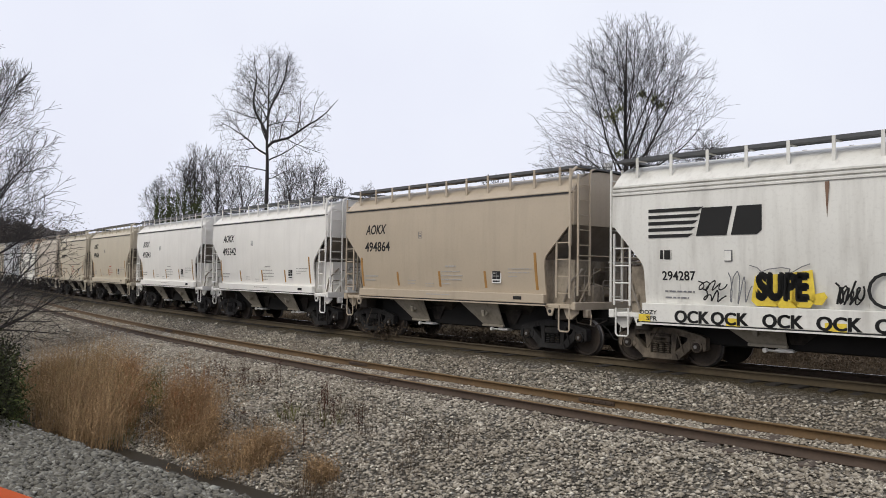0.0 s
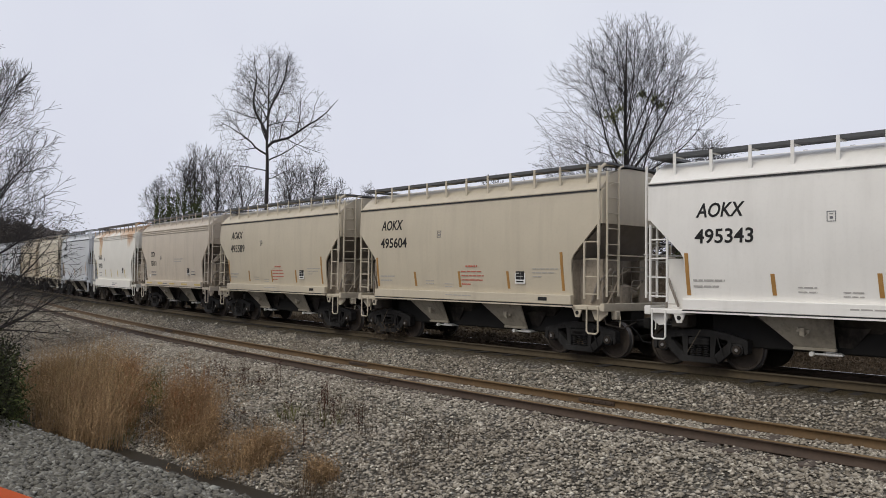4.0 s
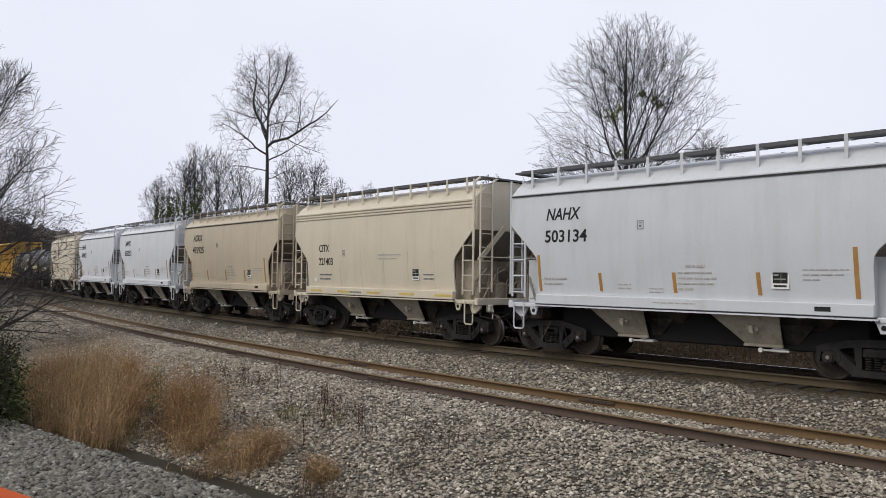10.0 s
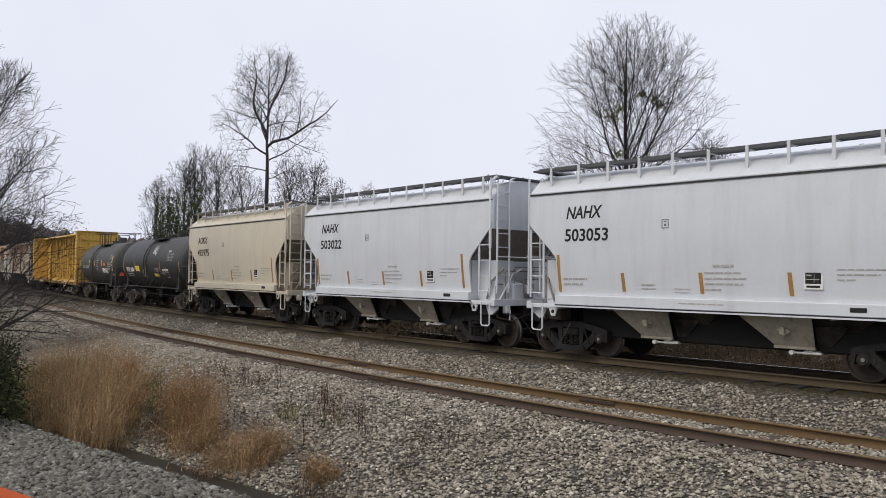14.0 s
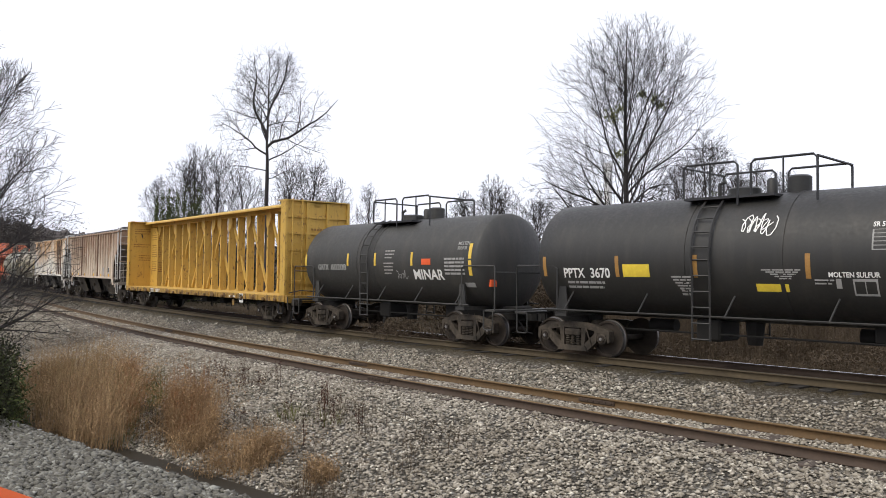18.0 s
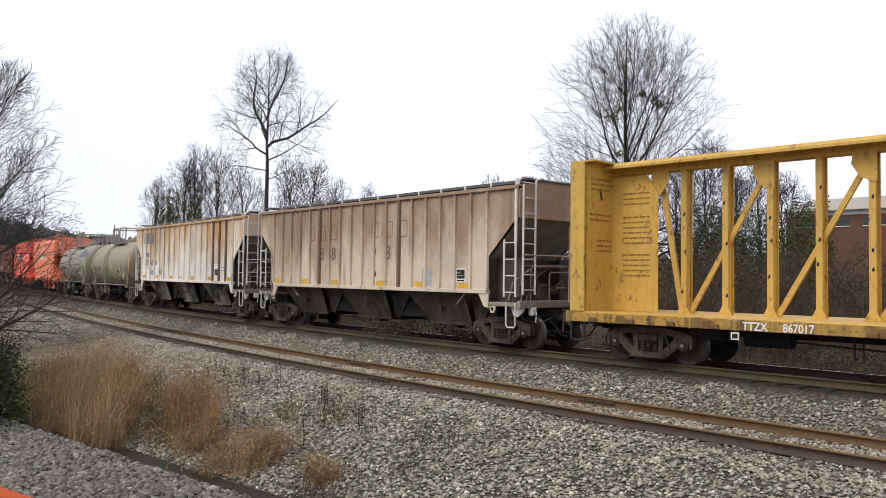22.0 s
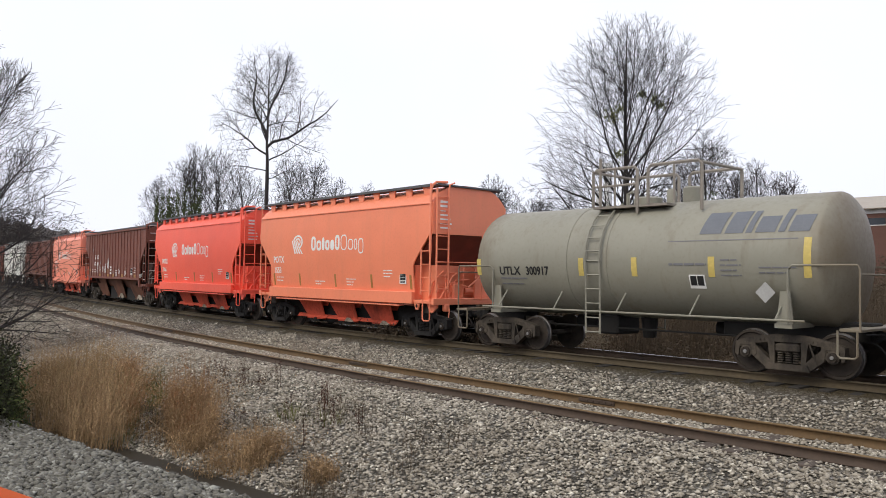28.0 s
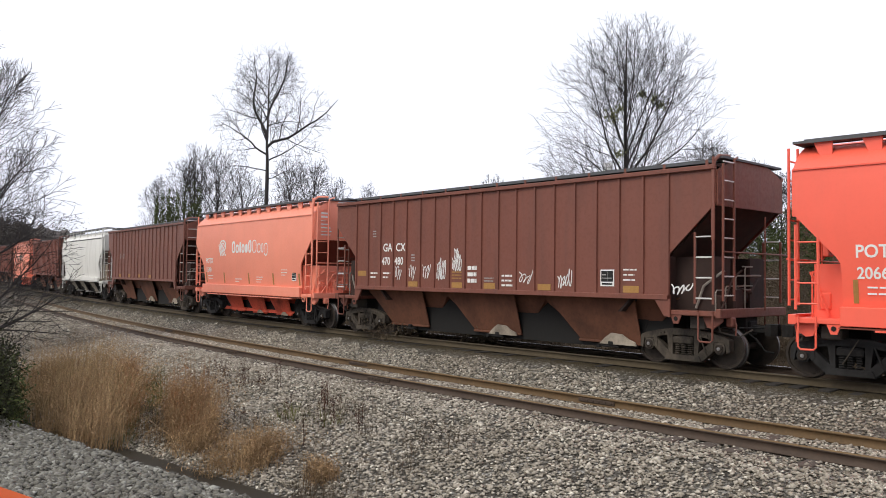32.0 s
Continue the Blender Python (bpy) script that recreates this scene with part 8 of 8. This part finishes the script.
    blades("tall_grass", "tall golden dry grass on the ditch bank", near_strip(-4.6, 2.4, 5.0, 7.1, (46, 0.30), (-200, 240)), 8500, 1.75, 0.0042, DRY_GRASS, 68, 0.55, 0.9, fluff=5)
    blades("tall_grass", "arching pale grass stems on the ditch bank", near_strip(-3.6, 2.4, 5.2, 7.0, (30, 0.30), (-200, 236)), 1500, 1.75, 0.005, GRASS_PALE, 77, 0.85, 1.0, fluff=8)
    blades("tall_grass", "long pale blades arching over the dry grass", near_strip(-2.5, 1.5, 5.0, 6.4, (9, 0.3), (100, 240)), 60, 1.95, 0.012, GRASS_PALE, 91, 0.9, 1.3)
    blades("tall_grass", "rust-coloured grass plumes above the ditch", near_strip(-2.6, 1.8, 4.4, 6.0, (16, 0.25), (150, 250)), 900, 1.75, 0.004, GRASS_RUST, 87, 0.5, 0.8, fluff=16)
    blades("tall_grass", "olive green grass among the dry stalks", near_strip(-3.4, 2.2, 5.0, 6.6, (14, 0.25), (206, 250)), 1000, 1.0, 0.006, GRASS_OLIVE, 82, 0.6, fluff=3)
    blades("tall_grass", "matted dry grass at the foot of the bank", near_strip(-1.0, 4.6, 5.0, 5.8, (30, 0.25), (60, 380)), 2000, 0.35, 0.005, DRY_BRUSH, 88, 1.1, 1.0, fluff=2)
    blades("tall_grass", "golden dry grass at the ditch edge", near_strip(1.6, 5.0, 4.6, 6.0, (14, 0.22), (304, 384)), 3000, 1.5, 0.0042, DRY_GRASS, 69, 0.5, 0.9, fluff=6)
    blades("tall_grass", "rust-coloured grass plumes at the ditch edge", near_strip(2.0, 4.6, 4.4, 5.6, (10, 0.2), (305, 385)), 420, 1.6, 0.004, GRASS_RUST, 89, 0.4, 0.8, fluff=16)
    blades("tall_grass", "short dry grass along the ditch", near_strip(2.0, 6.0, 5.3, 5.9, (26, 0.22)), 1300, 0.5, 0.005, DRY_GRASS, 78, 0.9, 1.0, fluff=4)
    blades("tall_grass", "low golden grass tuft on the ballast bank", near_strip(5.2, 6.1, 5.0, 5.7, (9, 0.18)), 800, 0.85, 0.0045, DRY_GRASS, 74, 0.7, 0.9, fluff=4)
    blades("tall_grass", "small golden grass tuft on the ballast bank", near_strip(7.45, 7.75, 4.85, 5.15, (3, 0.1)), 420, 0.6, 0.0045, DRY_GRASS, 75, 0.4, fluff=5)
    blades("weeds", "reddish weed stalks behind the dry grass", near_strip(-4.5, 1.4, 3.6, 4.9, (24, 0.2), (30, 246)), 430, 1.2, 0.006, WEED_RED, 70, 0.3, fluff=10)
    blades("weeds", "reddish weed stalks above the ditch", near_strip(0.0, 4.0, 3.6, 4.9, (9, 0.16), (314, 376)), 130, 1.15, 0.006, WEED_RED, 90, 0.3, fluff=12)
    blades("weeds", "dark red seed stalks on the ballast bank", near_strip(-2, 7.5, 2.3, 4.4, (22, 0.08)), 120, 0.9, 0.006, WEED_DARK, 83, 0.2, fluff=16)
    blades("weeds", "dead brown weeds on the ballast bank", near_strip(3, 9.0, 2.6, 5.8, (30, 0.18)), 700, 0.55, 0.004, DRY_BRUSH, 76, 0.6, fluff=3)
    blades("weeds", "green weeds in the dry grass", near_strip(-2.4, 0.6, 4.2, 5.0, (8, 0.22), (200, 292)), 700, 0.8, 0.010, GRASS_OLIVE, 71, 0.5, fluff=4)
    blades("weeds", "small green weeds on the ballast bank", near_strip(4.0, 5.6, 3.2, 4.4, (6, 0.12)), 110, 0.4, 0.008, GRASS_OLIVE, 84, 0.8)


plant()


def hills():
    """Wooded ridges on the horizon."""
    r = np.random.RandomState(81)
    v, f = [], []
    for o, (d, top) in enumerate(((235, 0), (420, 30), (650, 40))):
        n = 900
        a = np.linspace(-1.2, 1.2, n)
        h = top * (0.52 + 0.22 * np.sin(a * 3.1 + d) + 0.10 * np.sin(a * 9 + 1) + 0.03 * r.normal(0, 1, n)) + 10 * np.clip(-a - 0.15, 0, 1)
        if o == 0:
            h = np.interp(a, [-1.2, -0.62, -0.51, -0.43, -0.36, -0.25, 0.2, 1.2], [28, 22, 16.5, 12.6, 11.4, 10.0, 8, 8]) + 0.9 * r.normal(0, 1, n)
        for row, (dd, hh) in enumerate(((d, -4 + 0 * h), (d + 20, h * 0.6), (d + 60, h), (d + 160, h * 0.4))):
            v.append(np.stack([np.sin(a) * dd, np.cos(a) * dd, hh + 2], 1))
        for row in range(3):
            i = o * 4 * n + row * n + np.arange(n - 1)
            f.append(np.stack([i, i + 1, i + n + 1, i + n], 1))
    m, nt, b = shader("distant_woods", 1.0)
    vv = coords(nt)
    c = mix(nt, noise_of(nt, vv, 0.25, 8, 0.75), (0.025, 0.021, 0.02), (0.115, 0.095, 0.085))
    nt.links.new(c, b.inputs["Base Color"])
    tagged(new("backdrop", raw_mesh("backdrop", np.concatenate(v), np.concatenate(f), m)), "hazy wooded hills on the horizon", "hills", kind="structure")


hills()


def warehouse():
    """Long low building with a pale roof, white wall band and dark openings, far behind the brush."""
    roof_m = plain("pale_metal_roof", (0.34, 0.30, 0.25), 0.7, 0.0, 2.0, 0.2)
    wall_m = plain("white_cladding", (0.66, 0.65, 0.62), 0.6, 0, 3.0, 0.2)
    dark_m = plain("dark_brick", (0.11, 0.05, 0.036), 0.8, 0, 6.0, 0.3)
    glass, nt, b = shader("window_glass", 0.1)
    b.inputs["Base Color"].default_value = (0.02, 0.025, 0.03, 1)
    h = tagged(new("warehouse"), "long low building with pale metal roof and white band", "building")
    x, y = spot(1392, 122)
    g = float(ground_height([x], [y])[0][0])
    h.matrix_basis = pose(x, y, g, 0, 0, -46)
    top = 13.0 - g
    part("wall", Shape().box(0, 70, 0, 24, -1, top - 0.75), dark_m, h)
    part("wall_band", Shape().box(-0.05, 70.05, -0.06, 24, top - 0.75, top - 0.1), wall_m, h)
    part("roof", Shape().prism([(-0.9, top), (12, top + 2.9), (24.9, top), (24.9, top - 0.12), (-0.9, top - 0.12)], -0.6, 70.6, "x"), roof_m, h)
    for i in range(14):
        w = part("window", Shape().box(1.5 + i * 4.8, 4.4 + i * 4.8, -0.05, 0.05, top - 2.4, top - 1.4), glass, h)
        part("sill", Shape().box(1.4 + i * 4.8, 4.5 + i * 4.8, -0.12, 0.0, top - 2.5, top - 2.4), wall_m, w)
    return h


warehouse()


def stack(px, d, height, rad):
    m = plain("white_stack_paint", (0.7, 0.7, 0.7), 0.5, 0, 3, 0.2)
    t = tagged(new("vent_stack"), "slim white steel stack far behind the tree", "stack")
    x, y = spot(px, d)
    t.matrix_basis = Matrix.Translation((x, y, float(ground_height([x], [y])[0][0])))
    part("pipe", Shape().lathe([(-0.5, rad), (height - 0.6, rad), (height - 0.5, rad * 1.25), (height, rad * 1.25)], 18, "z"), m, t, smooth=True)
    return t


stack(1076, 90, 15.0, 0.45)
stack(1060, 92, 12.0, 0.35)

# ---- orange rail at the viewer's corner ----
ORANGE_BAR = plain("orange_enamel", (0.40, 0.062, 0.006), 0.6, 0, 12, 0.15)
ORANGE_BAR.node_tree.nodes["Principled BSDF"].inputs["Specular IOR Level"].default_value = 0.12
bar = tagged(new("orange_beam"), "orange painted steel beam in front of the viewer", "beam")
bar.matrix_basis = pose(-2.9, 5.48, 0.86, 0, 0, -35.5)
part("web", Shape().box(-2.5, 1.0, -0.04, 0.04, -0.42, 0.0, 0.015), ORANGE_BAR, bar)
part("flange", Shape().box(-2.5, 1.0, -0.09, 0.09, 0.0, 0.03, 0.008), ORANGE_BAR, bar)
for x in (-2.2, 0.7):
    part("leg", Shape().box(x - 0.05, x + 0.05, -0.05, 0.05, -1.75, -0.42, 0.01), ORANGE_BAR, bar)

build_stones()


# ---- how the train runs ----
def car_pose(u, base, t):
    s = u + SPEED * t
    x0, y0, _ = along(s - base)
    x1, y1, _ = along(s + base)
    z0, z1 = RISE + grade(s - base), RISE + grade(s + base)
    return pose((x0 + x1) / 2, (y0 + y1) / 2, (z0 + z1) / 2, 0, -math.degrees(math.atan2(z1 - z0, 2 * base)), math.degrees(math.atan2(y1 - y0, x1 - x0)))


def motions():
    for i, (car, base, shift) in enumerate(TRAIN):
        u = (JOINTS[i] + JOINTS[i + 1]) / 2 + shift
        walk(car, [(float(t), car_pose(u, base, t)) for t in range(33)])
    # the wheels roll; all axles of one place in a truck share one roll
    turn = SPEED / 0.457
    first = {}
    for car, _, _ in TRAIN:
        for t in car.children:
            if t.name.startswith("truck"):
                for w in t.children:
                    if not w.name.startswith("wheelset"):
                        continue
                    x = w.location.x
                    k = x > 0
                    if k not in first:
                        walk(w, [(i / 15, pose(x, 0, 0.457, 0, math.degrees(turn * i / 15) % 360, 0)) for i in range(481)])
                        first[k] = w.animation_data
                    else:
                        w.rotation_mode = "QUATERNION"
                        keys = w.animation_data_create()
                        keys.action = first[k].action
                        keys.action_slot = first[k].action_slot


motions()
